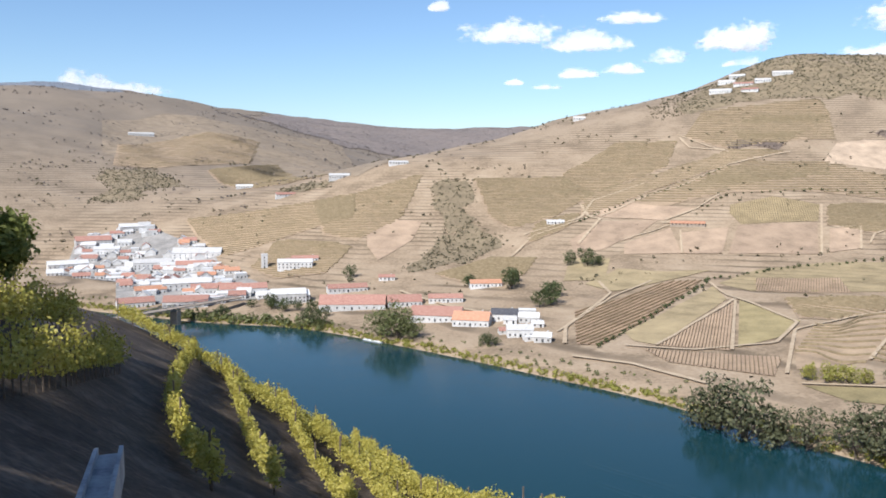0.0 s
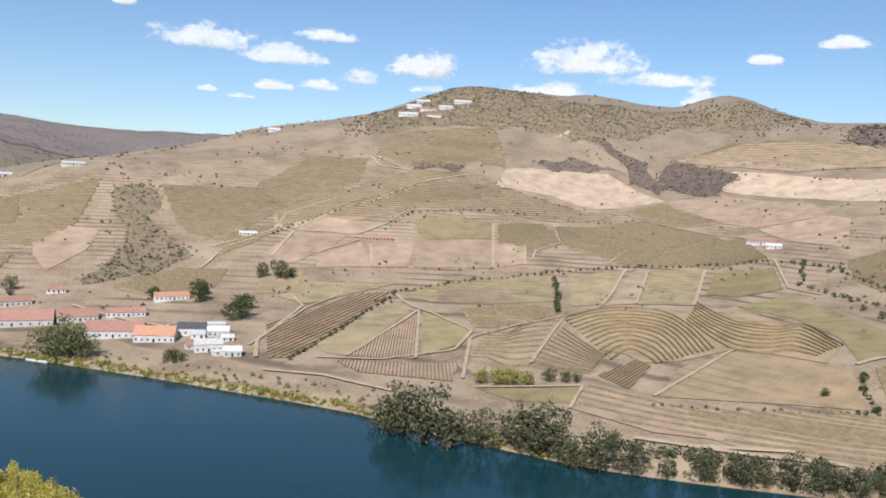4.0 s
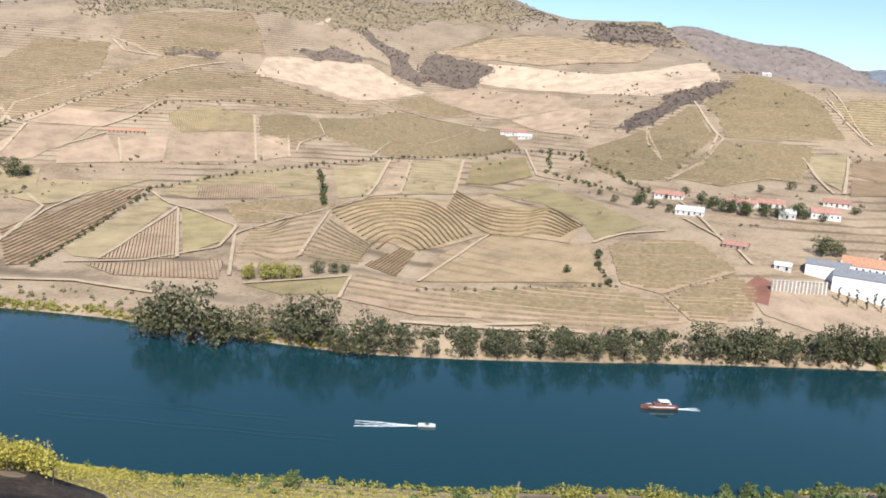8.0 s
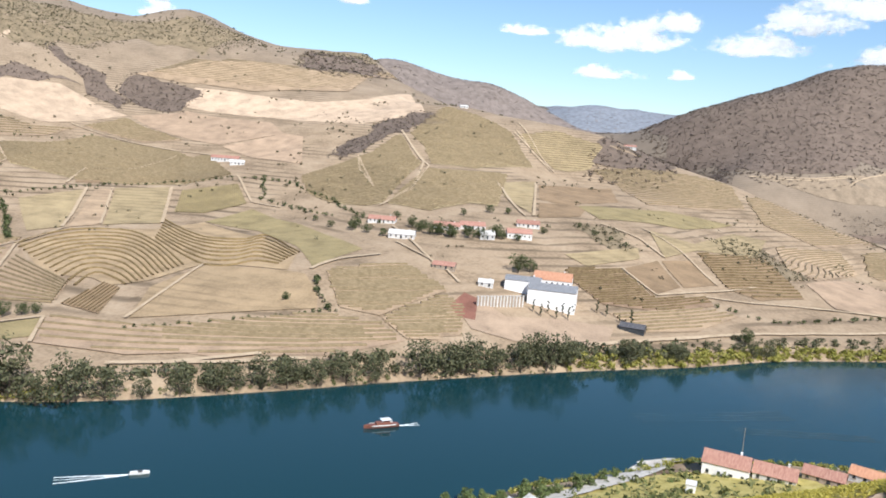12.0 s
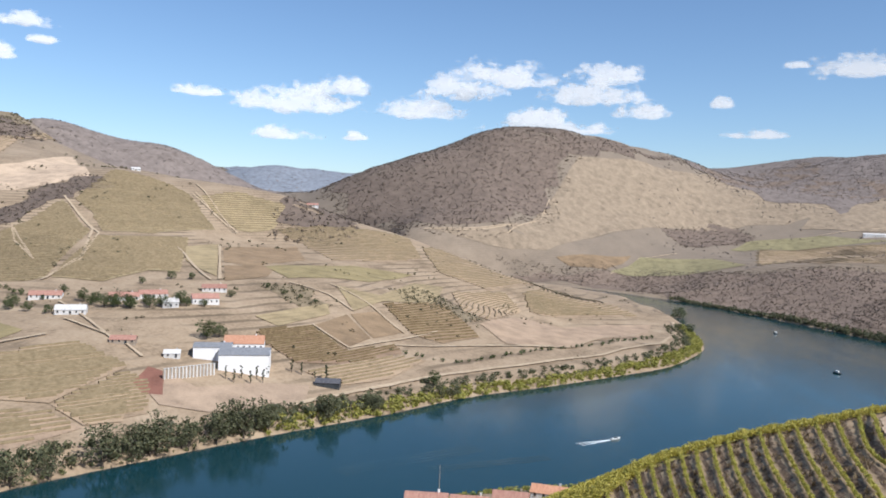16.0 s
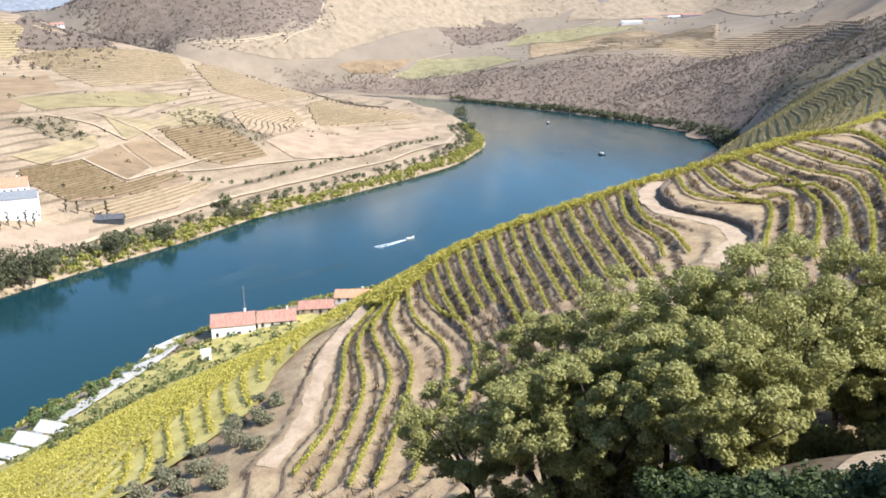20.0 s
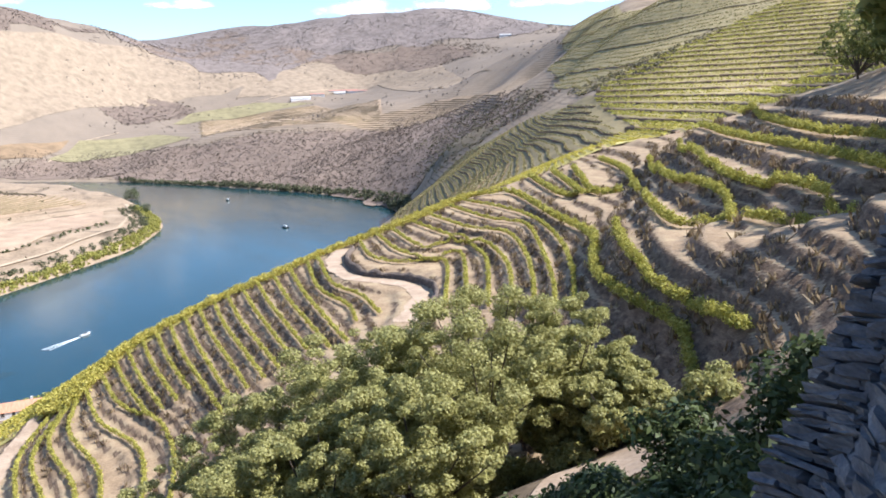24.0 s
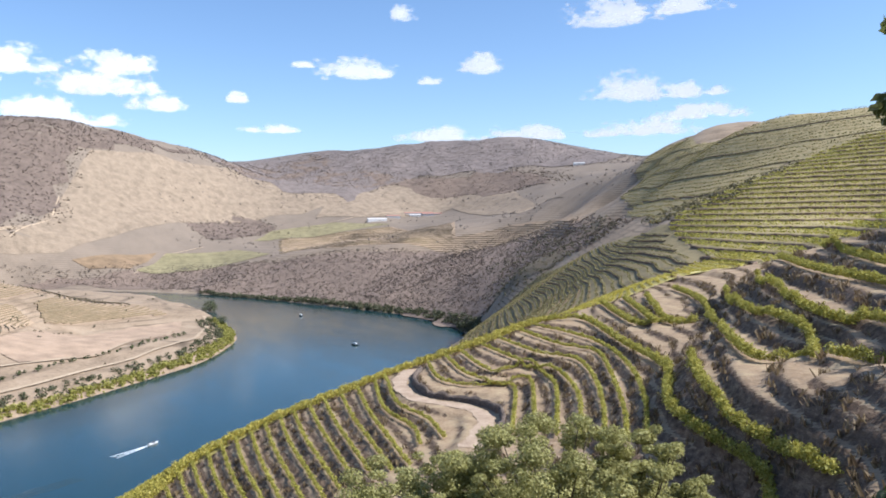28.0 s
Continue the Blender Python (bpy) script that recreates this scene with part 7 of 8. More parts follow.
def house(x, y, w, depth, h, turn, roof, wall):
    """A house with eaves, a pitched roof and openings; its front faces down its own -y."""
    wm, word = WALLS[wall]
    top = thing("house", place(x, y, turn), "%s house with a %s roof" % (word, {"red": "red tile", "orange": "bright orange tile", "grey": "pale grey", "slate": "dark slate-blue", "dark": "dark", "flat": "flat"}[roof]), "house", "houses of the valley")
    low = float(ground(x, y)[0]) - float(min(ground(np.array([x - w / 2, x + w / 2, x, x]), np.array([y, y, y - depth, y + depth])))) + 0.6
    bm = bmesh.new()
    pitch = 0 if roof == "flat" else min(depth, w) * (0.3 if roof != "slate" else 0.14)
    eave = max(2.4, h * (0.48 if roof in ("red", "orange") else 0.6 if roof != "slate" else 0.85))
    along = w >= depth
    box(bm, -w / 2, w / 2, -depth / 2, depth / 2, -low, eave)
    if pitch:
        a, b = (w / 2, depth / 2) if along else (depth / 2, w / 2)
        ends = [bm.verts.new((s * (a - 0.02), k * b, eave - 0.01) if along else (k * b, s * (a - 0.02), eave - 0.01)) for s in (-1, 1) for k in (-1, 1)]
        tops = [bm.verts.new((s * (a - 0.02), 0, eave + pitch - 0.1) if along else (0, s * (a - 0.02), eave + pitch - 0.1)) for s in (-1, 1)]
        bm.faces.new((ends[0], ends[1], tops[0]))
        bm.faces.new((ends[3], ends[2], tops[1]))
    part("wall", bm, MAT[wm], top)
    bm = bmesh.new()
    o = 0.35
    if pitch:
        a, b = (w / 2 + o, depth / 2 + o) if along else (depth / 2 + o, w / 2 + o)
        lo = eave - pitch * o / (b - o)
        pts = []
        for s in (-1, 1):
            for k, z in ((-1, lo), (0, eave + pitch), (1, lo)):
                for dz in (0, 0.16):
                    p = (s * a, k * b, z + dz) if along else (k * b, s * a, z + dz)
                    pts.append(bm.verts.new(p))
        for i, j in ((0, 1), (1, 2)):
            q = [pts[i * 2], pts[j * 2], pts[6 + j * 2], pts[6 + i * 2]]
            t = [pts[i * 2 + 1], pts[6 + i * 2 + 1], pts[6 + j * 2 + 1], pts[j * 2 + 1]]
            bm.faces.new(q)
            bm.faces.new(t)
        for s in (0, 6):
            for i, j in ((0, 1), (1, 2)):
                bm.faces.new((pts[s + i * 2], pts[s + i * 2 + 1], pts[s + j * 2 + 1], pts[s + j * 2]))
        for k in (0, 2):
            bm.faces.new((pts[k * 2], pts[6 + k * 2], pts[6 + k * 2 + 1], pts[k * 2 + 1]))
        bmesh.ops.recalc_face_normals(bm, faces=bm.faces)
    else:
        box(bm, -w / 2 - 0.2, w / 2 + 0.2, -depth / 2 - 0.2, depth / 2 + 0.2, eave, eave + 0.3)
    cover = part("roof", bm, MAT["roof_" + roof], top)
    if pitch and wall != "dark" and w < 26:
        bm = bmesh.new()
        cx, cy = (w * 0.28, depth * 0.12) if along else (w * 0.12, depth * 0.28)
        box(bm, cx - 0.35, cx + 0.35, cy - 0.3, cy + 0.3, eave, eave + pitch + 0.7)
        box(bm, cx - 0.42, cx + 0.42, cy - 0.37, cy + 0.37, eave + pitch + 0.7, eave + pitch + 0.82)
        part("chimney", bm, MAT[wm], cover)
    if wall != "dark" and roof != "slate":
        floors = max(1, int(eave / 2.9))
        n = max(1, min(9, int(w / 3.2)))
        for f in range(floors):
            for i in range(n):
                door = f == 0 and i == n // 2
                ww, hh = (1.3, 2.1) if door else (1.0, 1.3)
                ob = new("door" if door else "window", pane_mesh(ww, hh))
                ob.parent = top
                ob.location = (-w / 2 + (i + 0.5) * w / n, -depth / 2 - 0.02, f * 2.9 + (0.05 if door else 0.95))
                ledge = new("sill" if not door else "doorstep", LEDGE[0])
                ledge.parent = ob
                ledge.location = (0, -0.02, -0.08)


house(-69, 603, 50, 20.0, 8.5, 1, "red", "white")
house(-80, 656, 33.0, 10.0, 7.6, 18, "red", "white")
house(-30, 607, 26.1, 15.0, 7, 8, "red", "white")
house(-4, 556, 35.8, 18.0, 9.0, -11, "red", "white")
house(20, 538, 25.0, 16.0, 9.0, -12, "orange", "white")
house(2, 609, 26.2, 9.0, 7.0, 3, "red", "white")
house(43, 547, 18, 11.0, 7.5, -10, "dark", "white")
house(59, 538, 14, 9.0, 6.0, -8, "grey", "white")
house(49, 500, 16.7, 9.0, 8.0, 1, "grey", "white")
house(62, 485, 10.6, 8.0, 5.7, -11, "grey", "white")
house(35, 651, 26.1, 9.0, 7.0, 7, "orange", "white")
house(-123, 625, 27.3, 12.0, 12.8, 16, "grey", "white")
house(-49, 687, 13.8, 7.0, 5.9, 5, "red", "white")
house(-138, 738, 32.1, 9.0, 10.7, 3, "grey", "white")
house(-132, 756, 25.2, 8.0, 7.1, 8, "red", "white")
house(-400, 905, 38, 16.0, 11, 30, "red", "white")
house(-368, 940, 30, 12.0, 9, 33, "grey", "white")
house(-259, 835, 49.6, 16.0, 11.2, 7, "grey", "white")
house(-373, 878, 27.1, 10.0, 9.5, 14, "grey", "white")
house(-168, 661, 38.9, 12.0, 10.7, 20, "red", "white")
house(-123, 626, 31.9, 12.0, 10.0, 19, "grey", "white")
house(-202, 619, 34, 14.0, 9, 8, "red", "white")
house(-244, 623, 28, 12.0, 8, 29, "red", "white")
house(-249, 669, 25.5, 10.0, 8.2, 27, "orange", "white")
house(-223, 685, 41.1, 12.0, 11.3, 23, "grey", "white")
house(-186, 667, 29.7, 12.0, 9.9, 12, "red", "white")
house(-300, 815, 37.1, 12.0, 12.4, 19, "grey", "white")
house(-252, 801, 35.9, 12.0, 12.0, 14, "red", "white")
house(-387, 814, 38.5, 12.0, 11.5, 34, "grey", "white")
house(-130, 1002, 25.8, 8.0, 6.5, 3, "grey", "white")
house(-282, 1131, 23.2, 7.0, 5.8, 10, "grey", "white")
house(-196, 990, 24.3, 8.0, 5.7, 22, "red", "white")
house(-614, 1631, 49.5, 9.0, 8.7, 31, "grey", "white")
house(-56, 1004, 24.2, 7.0, 3.6, 14, "grey", "white")
house(-139, 751, 19.6, 9.0, 7.6, 18, "red", "white")
house(515, 362, 21.5, 9.0, 5.4, -65, "red", "white")
house(477, 317, 18.8, 9.0, 4.9, -66, "grey", "white")
house(523, 307, 19.8, 9.0, 5.2, -58, "red", "white")
house(536, 292, 19.1, 9.0, 5.2, -53, "red", "white")
house(538, 253, 18.6, 10.0, 7.6, -56, "red", "white")
house(579, 265, 18.1, 9.0, 5.4, -62, "red", "white")
house(517, 269, 10.8, 8.0, 5.8, -52, "grey", "white")
house(623, 651, 29.4, 9.0, 6.4, -52, "red", "white")
house(619, 629, 15.0, 7.0, 4.4, -51, "grey", "white")
house(445, 183, 28.7, 20.0, 10.9, -72, "slate", "bright")
house(449, 205, 21.8, 14.0, 7.7, -71, "slate", "bright")
house(475, 196, 24.2, 14.0, 7.3, -72, "orange", "bright")
house(449, 133, 14.2, 7.0, 3.0, -83, "dark", "dark")
house(433, 223, 9.1, 6.0, 3.2, -66, "grey", "white")
house(435, 255, 14.4, 7.0, 3.3, -71, "red", "stone")
house(1033, 336, 15.4, 7.0, 4.6, -71, "red", "white")
house(991, 569, 11.4, 5.0, 3.3, -49, "grey", "white")
house(237, 768, 32.0, 7.0, 5.1, -19, "orange", "stone")
house(114, 804, 17.3, 6.0, 4.0, -5, "grey", "white")
house(1939, -819, 74.7, 9.0, 10.5, -110, "red", "white")
house(1887, -683, 48.5, 8.0, 8.6, -99, "grey", "white")
house(1921, -740, 35.1, 8.0, 8.8, -105, "red", "white")
house(1874, -1282, 32.3, 8.0, 8.1, -117, "grey", "white")
house(1917, -848, 50.6, 8.0, 7.4, -118, "red", "white")
house(1927, -803, 29.7, 8.0, 7.4, -103, "grey", "white")
house(424, 1205, 23.7, 8.0, 5.5, -27, "grey", "white")
house(437, 1173, 26.8, 8.0, 5.4, -23, "red", "white")
house(463, 1168, 21.5, 8.0, 4.5, -16, "grey", "white")
house(446, 1224, 22.3, 8.0, 4.7, -24, "grey", "white")
house(496, 1180, 27.4, 8.0, 4.6, -14, "grey", "white")
house(197, 1163, 16.8, 8.0, 4.2, -1, "grey", "white")
house(399, 1158, 29.7, 9.0, 6.1, -27, "grey", "white")
house(434, 1140, 22.6, 9.0, 5.2, -27, "red", "white")
house(145, 101, 8.4, 8.0, 3.1, -66, "red", "white")
house(150, 95, 5.6, 8.0, 2.6, -49, "orange", "white")
house(275, 44, 15.0, 10.0, 9.5, -85, "red", "bright")
house(279, 29, 13.5, 9.0, 5.5, -87, "red", "white")
house(290, 15, 13.0, 7.0, 3.0, -92, "red", "stone")
house(300, 1, 13.4, 7.0, 3.1, -99, "orange", "white")
house(236, 47, 2.8, 3.5, 5.5, -80, "flat", "bright")
house(38, 555, 11, 8, 5, -10, "flat", "white")
house(46, 536, 9, 7, 4.5, -7, "grey", "white")
house(60, 559, 12, 8, 5.5, -4, "flat", "white")
house(63, 523, 8, 6, 4, -1, "grey", "white")
house(50, 504, 10, 7, 4.5, 2, "flat", "white")
house(63, 488, 7, 6, 4, 5, "grey", "white")
house(40, 508, 8, 6, 4, 8, "red", "white")
house(55, 489, 9, 6, 4, 11, "flat", "white")
TOWN = [(-379, 768), (-424, 915), (-366, 963), (-250, 857), (-213, 766), (-155, 690), (-144, 638), (-216, 622), (-271, 651), (-309, 744)]
MAT["street"] = surface("grey_streets", [(0.2, 0.185, 0.165), (0.29, 0.268, 0.24), (0.38, 0.35, 0.31)], 14, 9, bump=0.2)
tagged(drape("town_streets", TOWN, MAT["street"], 0.6, 9.0), "grey streets and yards between the town houses", "street", kind="structure")
r = random.Random(8)
p = np.array(TOWN, float)
done = 0
while done < 165:
    x, y = r.uniform(p[:, 0].min(), p[:, 0].max()), r.uniform(p[:, 1].min(), p[:, 1].max())
    if inside(np.array([x]), np.array([y]), p)[0] and river_distance(np.array([x]), np.array([y]))[0] > 15:
        house(round(x), round(y), r.uniform(8, 17), r.uniform(8, 12), r.choice([4.5, 5, 6, 7, 8]), r.choice([10, 18, 25, -70, 100]), r.choice(["red", "grey", "grey", "orange", "flat", "flat"]), "white")
        done += 1
house(-170, 752, 6, 6, 22, 12, "flat", "white")


def bridge():
    """A steel truss road bridge on a masonry pier."""
    steel = MAT["roof_slate"]
    a, b = Vector((-160, 622, 12)), Vector((-262, 470, 11))
    d = b - a
    m = Matrix.Translation(a) @ Vector((d.x, d.y, 0)).to_track_quat("X", "Z").to_matrix().to_4x4()
    top = thing("bridge", m, "grey steel truss bridge on a stone pier", "bridge")
    ln = d.length
    bm = bmesh.new()
    box(bm, 0, ln, -3.6, 3.6, -0.5, 0.2)
    part("deck", bm, MAT["stone_wall_far"], top)
    for s in (-3.7, 3.7):
        for z in (-1.4, 1.9):
            bm = bmesh.new()
            box(bm, 0, ln, s - 0.16, s + 0.16, z - 0.2, z + 0.2)
            part("chord", bm, steel, top)
        n = int(ln / 4)
        for i in range(n):
            bm = bmesh.new()
            x0, x1 = ln * i / n, ln * (i + 1) / n
            cone(bm, (x0, s, -1.4 if i % 2 else 1.9), (x1, s, 1.9 if i % 2 else -1.4), 0.12, 0.12, 4)
            part("brace", bm, steel, top)
    for x in (62, 128):
        bm = bmesh.new()
        box(bm, x - 2, x + 2, -4, 4, -15, -1.6, 0.3)
        part("pier", bm, MAT["stone_wall_far"], top)


bridge()


def post_rack():
    """Rows of pale posts on the farm terrace."""
    top = thing("trellis", place(411, 201, -36), "rows of pale grey trellis posts beside the winery", "trellis")
    for i in range(15):
        bm = bmesh.new()
        box(bm, -15 + i * 2.1, -14.3 + i * 2.1, -0.2, 0.2, -0.5, 6.5, 0.05)
        part("post", bm, MAT["white_wall"], top)
    bm = bmesh.new()
    box(bm, -15.5, 15.5, 0.22, 0.5, -0.6, 6.2)
    part("backing", bm, MAT["stone_wall_far"], top)
    bm = bmesh.new()
    box(bm, -15.5, 15.5, -0.25, 0.55, 6.5, 6.7)
    part("rail", bm, MAT["white_wall"], top)


post_rack()

# riverside terrace on the near bank
MAT["paving"] = surface("pale_paving", [(0.42, 0.385, 0.33), (0.54, 0.5, 0.44), (0.62, 0.58, 0.52)], 4, 8, bump=0.15)
tagged(drape("riverside_terrace", [(196, 90), (210, 86), (226, 78), (240, 73), (256, 70), (280, 66), (268, 62), (246, 66), (228, 71), (212, 76), (200, 80), (190, 84)], MAT["paving"], 0.9, 4.0), "pale paved terrace along the water", "terrace", kind="structure")


ribbon("riverside_road", [(178, 91), (182, 87), (202, 81), (229, 74), (275, 71), (287, 62)], 6.0, MAT["paving"], 1.0, 3.0, "pale gravel road along the near bank")


def canopy_row():
    for i in range(4):
        x, y = 168 + i * 5.5, 84 - i * 3.2
        top = thing("canopy", place(x, y, -28), "white pitched canopy on the riverside terrace", "canopy", "white canopies")
        bm = bmesh.new()
        v = [bm.verts.new(q) for q in ((-2.6, -4, 2.6), (2.6, -4, 2.6), (2.6, 4, 2.6), (-2.6, 4, 2.6), (0, -4, 4.2), (0, 4, 4.2))]
        for f in ((0, 4, 5, 3), (4, 1, 2, 5), (0, 1, 4), (2, 3, 5)):
            bm.faces.new([v[k] for k in f])
        bmesh.ops.solidify(bm, geom=bm.faces[:], thickness=0.08)
        part("roof", bm, MAT["bright_wall"], top)
        for sx in (-2.4, 2.4):
            for sy in (-3.8, 3.8):
                bm = bmesh.new()
                box(bm, sx - 0.06, sx + 0.06, sy - 0.06, sy + 0.06, -1, 2.6)
                part("post", bm, MAT["frame"], top)


canopy_row()


def power_pole(x, y, h):
    top = thing("power_pole", place(x, y, 20), "thin grey electricity pole", "pole", "power poles")
    bm = bmesh.new()
    cone(bm, (0, 0, -0.5), (0, 0, h), 0.16, 0.1, 6)
    part("pole", bm, MAT["stone_wall_far"], top)
    bm = bmesh.new()
    box(bm, -1.0, 1.0, -0.06, 0.06, h - 0.7, h - 0.58)
    part("crossarm", bm, MAT["stone_wall_far"], top)


for q in ((49, 235, 9), (130, 125, 9), (312, 45, 14)):
    power_pole(*q)

# ---- boats ----
MAT["hull_white"] = surface("white_hull", [(0.7, 0.7, 0.68), (0.82, 0.82, 0.8)], 1, 5, rough=0.35, bump=0.05)
MAT["hull_red"] = surface("red_brown_hull", [(0.14, 0.055, 0.04), (0.24, 0.1, 0.07)], 1, 5, rough=0.5, bump=0.1)
MAT["foam"] = surface("foam", [(0.35, 0.42, 0.45), (0.7, 0.74, 0.75), (0.85, 0.87, 0.87)], 1.5, 5, rough=0.7, bump=0.3)
MAT["ripple"] = surface("wake_ripple", [(0.02, 0.05, 0.065), (0.04, 0.08, 0.1)], 2, 5, rough=0.08, bump=0.4, spec=0.6)


def hull_mesh(length, beam, high):
    bm = bmesh.new()
    rings = []
    for k in range(9):
        u = k / 8
        w = beam / 2 * (1 - max(0, (u - 0.55) / 0.45) ** 2) * (0.82 + 0.18 * min(1, u * 4))
        w = max(w, 0.03)
        sheer = high * (1 + 0.35 * u * u)
        x = (u - 0.5) * length
        rings.append([bm.verts.new(q) for q in ((x, -w, sheer), (x, -w * 0.75, 0.1 * high), (x, 0, -0.35 * high), (x, w * 0.75, 0.1 * high), (x, w, sheer))])
    for a, b in zip(rings, rings[1:]):
        for i in range(4):
            bm.faces.new((a[i], a[i + 1], b[i + 1], b[i]))
        bm.faces.new((a[4], a[0], b[0], b[4]))
    bm.faces.new(rings[0])
    bmesh.ops.recalc_face_normals(bm, faces=bm.faces)
    return bm


def wake(parent, length, spread_w, white, back):
    """Two arms of broken water behind a boat."""
    for s in (-1, 1, 0):
        bm = bmesh.new()
        r = random.Random(7 + s)
        n = 22
        prev = None
        for i in range(n):
            u = i / (n - 1)
            x = back - u * length
            y = s * spread_w * (u ** 0.85) + r.uniform(-0.25, 0.25) * u
            w = (0.25 + (0.9 if s else 0.6) * u * (1 - u) * 2.2) * white * r.uniform(0.6, 1.2)
            if s == 0:
                w *= 1.3 * (1 - u)
            z = 0.05 + 0.05 * r.random()
            row = [bm.verts.new((x, y - w, 0.012)), bm.verts.new((x, y, z + 0.05)), bm.verts.new((x, y + w, 0.012))]
            if prev:
                bm.faces.new((prev[0], prev[1], row[1], row[0]))
                bm.faces.new((prev[1], prev[2], row[2], row[1]))
            prev = row
        part("wake", bm, MAT["foam"], parent, "white foam")


def speedboat(x, y, turn):
    top = thing("speedboat", pose(x, y, 0.05, 0, 0, turn), "small white speedboat with a foaming wake on the river", "boat", "speedboats")
    part("hull", hull_mesh(6.0, 2.1, 0.7), MAT["hull_white"], top)
    bm = bmesh.new()
    box(bm, -0.6, 0.9, -0.7, 0.7, 0.7, 1.15, 0.12)
    part("cockpit", bm, MAT["dark_wall"], top)
    bm = bmesh.new()
    box(bm, -3.2, -2.8, -0.25, 0.25, 0.3, 1.2, 0.08)
    part("outboard_motor", bm, MAT["dark_wall"], top)
    wake(top, 22, 2.2, 0.5, -2.4)


speedboat(158, 197, math.degrees(math.atan2(-32, 42)))
speedboat(416, -31, math.degrees(math.atan2(-37, 30)))


def ripples(x, y, turn, length, gap, n):
    """Long low waves left on calm water."""
    for i in range(n):
        bm = bmesh.new()
        r = random.Random(i)
        prev = None
        for k in range(16):
            u = k / 15
            px, py = -u * length, i * gap + u * length * 0.13
            py += 0.5 * math.sin(k * 1.3 + i)
            w = 0.5 + 0.6 * u * (1 - u) + 0.3 * r.random()
            row = [bm.verts.new((px, py - w, 0.01)), bm.verts.new((px, py, 0.05)), bm.verts.new((px, py + w, 0.01))]
            if prev:
                bm.faces.new((prev[0], prev[1], row[1], row[0]))
                bm.faces.new((prev[1], prev[2], row[2], row[1]))
            prev = row
        me = bpy.data.meshes.new("wave")
        bm.to_mesh(me)
        bm.free()
        me.materials.append(MAT["water"])
        ob = new("wave", me)
        ob.matrix_basis = pose(x, y, 0, 0, 0, turn)
        tagged(ob, "low dark wave line on the river", "water wave", kind="structure")


ripples(120, 225, -38, 95, 3.0, 2)
ripples(128, 205, -36, 100, -3.0, 2)
ripples(330, 95, 142, 75, 3.2, 4)
ripples(372, 0, -50, 60, 3.0, 3)


def tour_boat(x, y, turn):
    top = thing("tour_boat", pose(x, y, 0.05, 0, 0, turn), "red-brown and white wooden tour boat on the river", "boat")
    part("hull", hull_mesh(14, 3.4, 1.1), MAT["hull_red"], top)
    bm = bmesh.new()
    box(bm, -5.5, 4.2, -1.72, -1.6, 1.05, 1.35)
    box(bm, -5.5, 4.2, 1.6, 1.72, 1.05, 1.35)
    part("gunwale", bm, MAT["hull_white"], top)
    bm = bmesh.new()
    box(bm, -3.5, 2.2, -1.2, 1.2, 1.0, 2.2, 0.1)
    part("cabin", bm, MAT["hull_red"], top)
    for i in range(6):
        bm = bmesh.new()
        box(bm, -3.2 + i * 0.9, -2.6 + i * 0.9, -1.24, -1.2, 1.45, 2.0)
        part("window", bm, MAT["glass"], top)
    bm = bmesh.new()
    box(bm, -3.8, 0.2, -1.5, 1.5, 3.0, 3.14, 0.05)
    part("awning", bm, MAT["hull_white"], top, "white awning")
    for sx in (-3.6, 0.0):
        for sy in (-1.3, 1.3):
            bm = bmesh.new()
            box(bm, sx - 0.05, sx + 0.05, sy - 0.05, sy + 0.05, 2.2, 3.0)
            part("awning_post", bm, MAT["hull_white"], top)
    wake(top, 9, 1.2, 0.2, -6.5)


tour_boat(243, 165, 145)


def small_boat(x, y, turn):
    top = thing("motorboat", pose(x, y, 0.05, 0, 0, turn), "small moored boat with a pale cabin on the river", "boat", "motorboats")
    part("hull", hull_mesh(7, 2.4, 0.8), MAT["dark_wall"], top)
    bm = bmesh.new()
    box(bm, -1.6, 1.0, -0.8, 0.8, 0.8, 2.2, 0.12)
    part("cabin", bm, MAT["hull_white"], top)


small_boat(667, -219, 40)
small_boat(905, -232, 20)


def jetty():
    top = thing("jetty", pose(-52, 517, 0.1, 0, 0, -40), "low floating wooden jetty below the willow", "jetty")
    for i in range(4):
        bm = bmesh.new()
        box(bm, i * 4.1, i * 4.1 + 3.8, -1.2, 1.2, 0, 0.5, 0.05)
        part("float", bm, MAT["hull_white"], top)


jetty()

# ---- clouds ----
CLOUDS_A = [(5.0, 9.8, 562, 132), (10.1, 9.1, 430, 132), (13.5, 10.5, 330, 72), (20.1, 8.9, 430, 145), (15.5, 7.8, 248, 79), (12.5, 7.1, 231, 59), (9.4, 6.9, 231, 59), (5.0, 6.3, 148, 33), (7.2, 6.0, 165, 33), (-23.9, 5.8, 264, 119), (-20.9, 5.5, 330, 59), (-0.2, 11.5, 119, 59), (20.2, 7.3, 198, 52), (20.1, 8.8, 396, 132), (31.7, 9.7, 628, 165), (36.6, 8.4, 562, 79), (29.0, 7.5, 430, 99), (39.0, 7.4, 198, 112), (43.0, 9.7, 198, 52), (47.7, 10.7, 231, 72), (51.7, 9.4, 165, 79), (47.6, 10.7, 198, 72), (53.3, 11.5, 264, 79), (54.3, 10.5, 165, 52)]
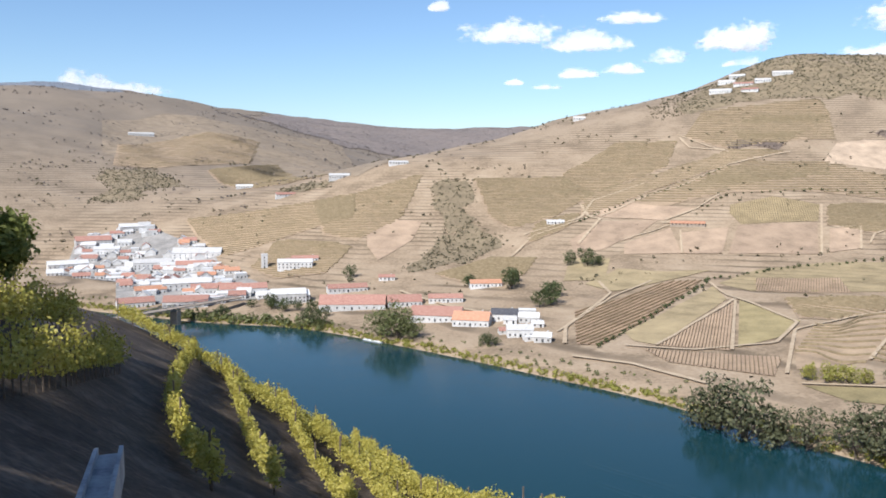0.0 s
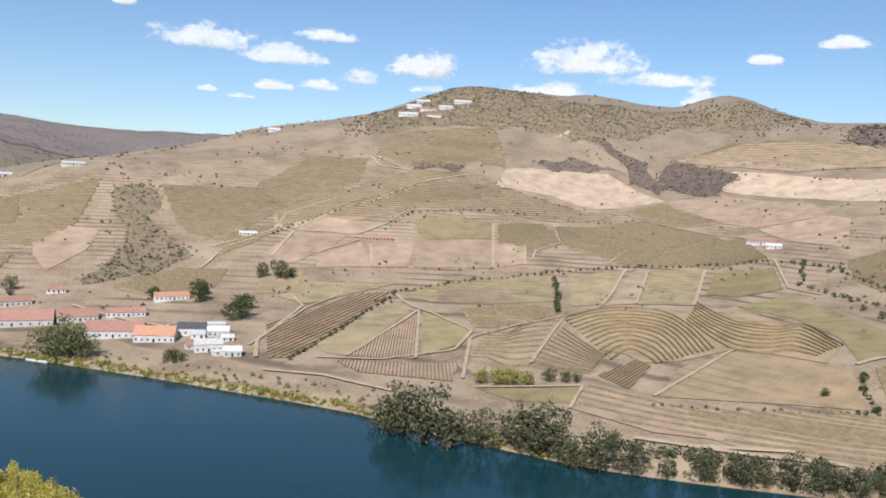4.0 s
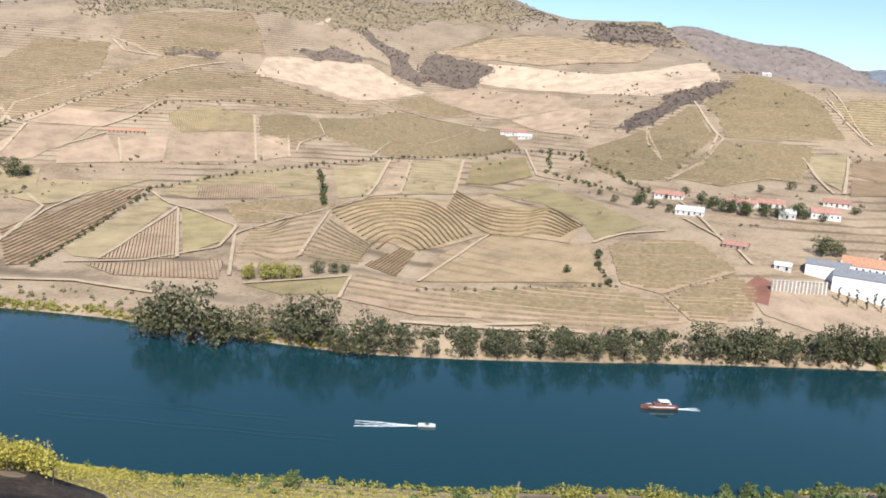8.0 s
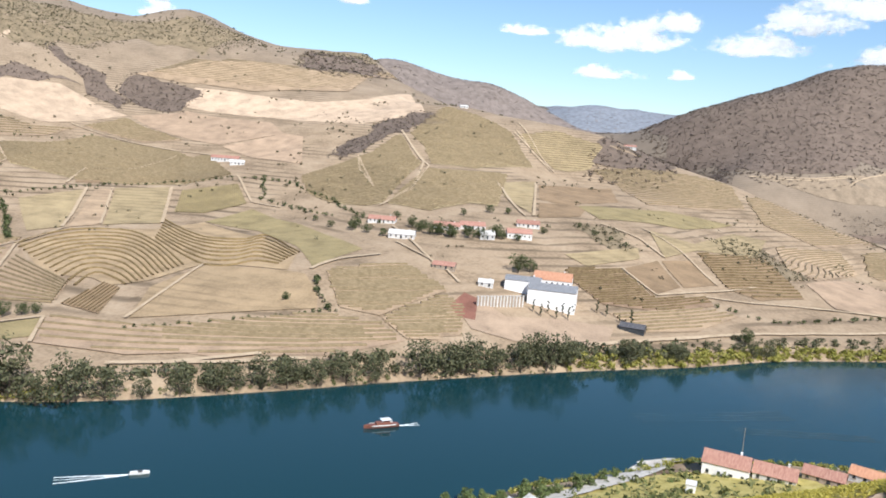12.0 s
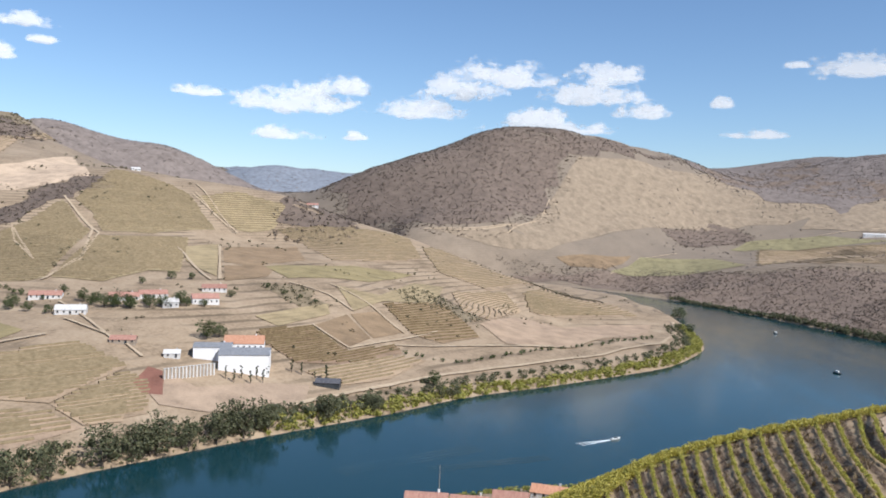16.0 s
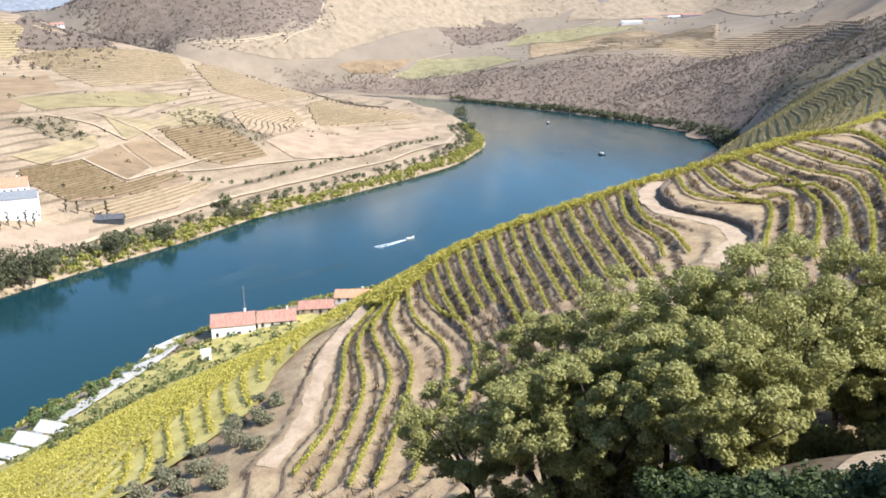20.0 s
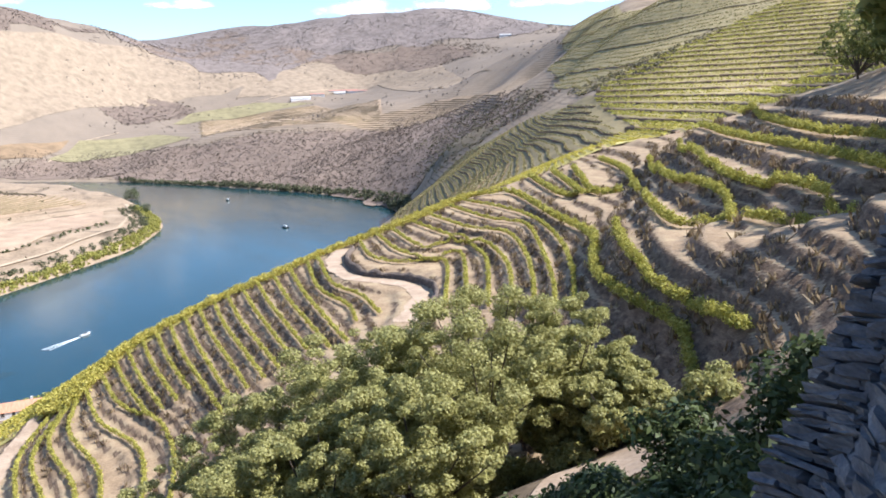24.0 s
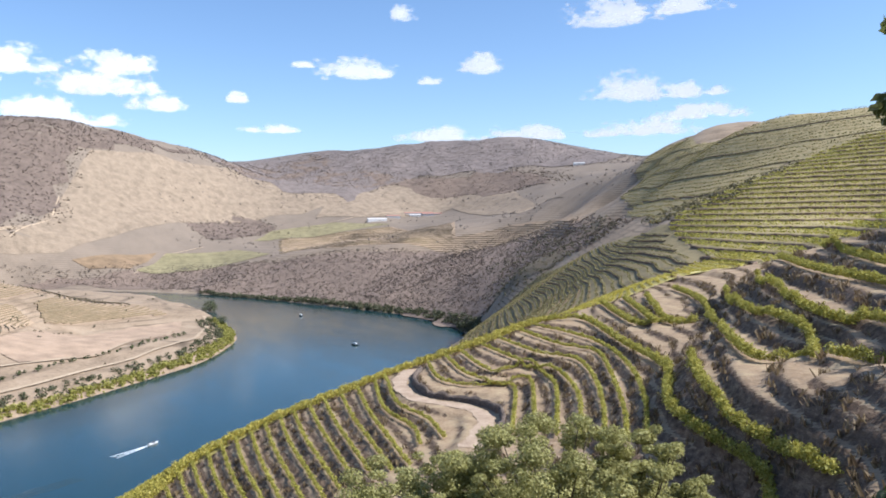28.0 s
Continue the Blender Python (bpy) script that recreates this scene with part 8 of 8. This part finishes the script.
CLOUDS_B = [(64.4, 8.2, 363, 59), (70.5, 8.0, 661, 152), (73.6, 9.2, 363, 112), (79.6, 7.9, 463, 132), (82.6, 9.7, 430, 198), (85.9, 10.3, 496, 145), (87.9, 7.5, 363, 112), (91.6, 9.2, 595, 132), (92.4, 10.5, 430, 125), (95.1, 8.0, 297, 86), (89.0, 6.8, 661, 79), (69.8, 5.7, 396, 79), (74.7, 5.7, 148, 52), (100.3, 8.6, 132, 72), (103.1, 6.5, 363, 52), (108.4, 10.7, 463, 125), (104.6, 10.9, 132, 39), (114.0, 9.9, 165, 52), (117.6, 11.0, 231, 119), (114.5, 6.1, 463, 92), (120.6, 6.1, 463, 92), (127.9, 9.0, 463, 152), (131.3, 8.6, 231, 99), (133.9, 8.5, 165, 52)]
CLOUDS_C = [(128.5, 6.2, 661, 92), (132.6, 7.2, 463, 92), (126.6, 14.1, 529, 152), (112.0, 14.4, 165, 86), (131.1, 14.2, 496, 86)]


def cloud_material():
    """Thin vapour: dense in the middle and above a level base, torn by noise towards the rim."""
    m = bpy.data.materials.new("cloud_vapour")
    m.use_nodes = True
    n, link = m.node_tree.nodes, m.node_tree.links.new

    def calc(op, a, b=None, c=None):
        node = n.new("ShaderNodeMath")
        node.operation = op
        for k, v in enumerate((a, b, c)):
            if v is None:
                continue
            if isinstance(v, (int, float)):
                node.inputs[k].default_value = v
            else:
                link(v, node.inputs[k])
        return node.outputs[0]

    co, xyz = n.new("ShaderNodeTexCoord"), n.new("ShaderNodeSeparateXYZ")
    link(co.outputs["Object"], xyz.inputs[0])
    x, z = xyz.outputs[0], calc("ADD", xyz.outputs[2], 0.4)
    up, down = calc("DIVIDE", calc("MAXIMUM", z, 0), 1.35), calc("DIVIDE", calc("MINIMUM", z, 0), 0.42)
    far = calc("ADD", calc("MULTIPLY", x, x), calc("ADD", calc("MULTIPLY", up, up), calc("MULTIPLY", down, down)))
    geo, mp = n.new("ShaderNodeNewGeometry"), n.new("ShaderNodeMapping")
    mp.inputs["Scale"].default_value = (0.75, 0.75, 1.25)
    link(geo.outputs["Position"], mp.inputs[0])
    big, fine = n.new("ShaderNodeTexNoise"), n.new("ShaderNodeTexNoise")
    for tex, size, detail in ((big, 0.0095, 3), (fine, 0.03, 6)):
        tex.inputs["Scale"].default_value, tex.inputs["Detail"].default_value = size, detail
        link(mp.outputs[0], tex.inputs[0])
    torn = calc("ADD", calc("MULTIPLY", calc("SUBTRACT", big.outputs[0], 0.5), 3.0), calc("MULTIPLY", calc("SUBTRACT", fine.outputs[0], 0.5), 1.9))
    thick = calc("ADD", calc("SUBTRACT", 0.72, far), torn)
    ease = n.new("ShaderNodeMapRange")
    ease.interpolation_type = "SMOOTHSTEP"
    ease.inputs[1].default_value, ease.inputs[2].default_value, ease.inputs[3].default_value, ease.inputs[4].default_value = -0.05, 0.75, 0.0, 0.72
    link(thick, ease.inputs[0])
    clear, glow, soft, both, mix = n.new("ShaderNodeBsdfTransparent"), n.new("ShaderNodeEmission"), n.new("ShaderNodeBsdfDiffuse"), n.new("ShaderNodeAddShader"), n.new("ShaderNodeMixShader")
    # own glow stands in for sunlight scattered inside the vapour
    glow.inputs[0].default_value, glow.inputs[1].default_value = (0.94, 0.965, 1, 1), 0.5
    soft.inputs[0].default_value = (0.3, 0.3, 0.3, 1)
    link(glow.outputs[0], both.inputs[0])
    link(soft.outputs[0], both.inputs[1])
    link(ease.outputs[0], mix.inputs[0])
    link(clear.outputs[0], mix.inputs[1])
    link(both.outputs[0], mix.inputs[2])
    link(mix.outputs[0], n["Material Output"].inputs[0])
    return m


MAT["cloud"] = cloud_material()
CLOUD_MESH = bpy.data.meshes.new("cloud")
bm = bmesh.new()
for depth in (-0.5, 0.0, 0.5):
    sheet = [bm.verts.new((sx * 1.25, depth + 0.12 * sx * sx, sz * 1.25)) for sz in (-1, 1) for sx in (-1, -0.33, 0.33, 1)]
    for i in range(3):
        bm.faces.new((sheet[i], sheet[i + 1], sheet[i + 5], sheet[i + 4]))
bm.to_mesh(CLOUD_MESH)
bm.free()
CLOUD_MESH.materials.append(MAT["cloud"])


def cloud(az, el, w, h):
    """A fair-weather cloud in three layers of vapour, one behind the other."""
    a, d = radians(az), 4550
    ob = new("cloud", CLOUD_MESH)
    ob.matrix_basis = pose(d * math.sin(a), d * math.cos(a), 110 + d * math.tan(radians(el)), 0, 0, -az) @ Matrix.Diagonal((w * 0.56, h * 0.8, h * 0.62, 1))
    tagged(ob, "small white fair-weather cloud", "cloud", "clouds", "stuff")


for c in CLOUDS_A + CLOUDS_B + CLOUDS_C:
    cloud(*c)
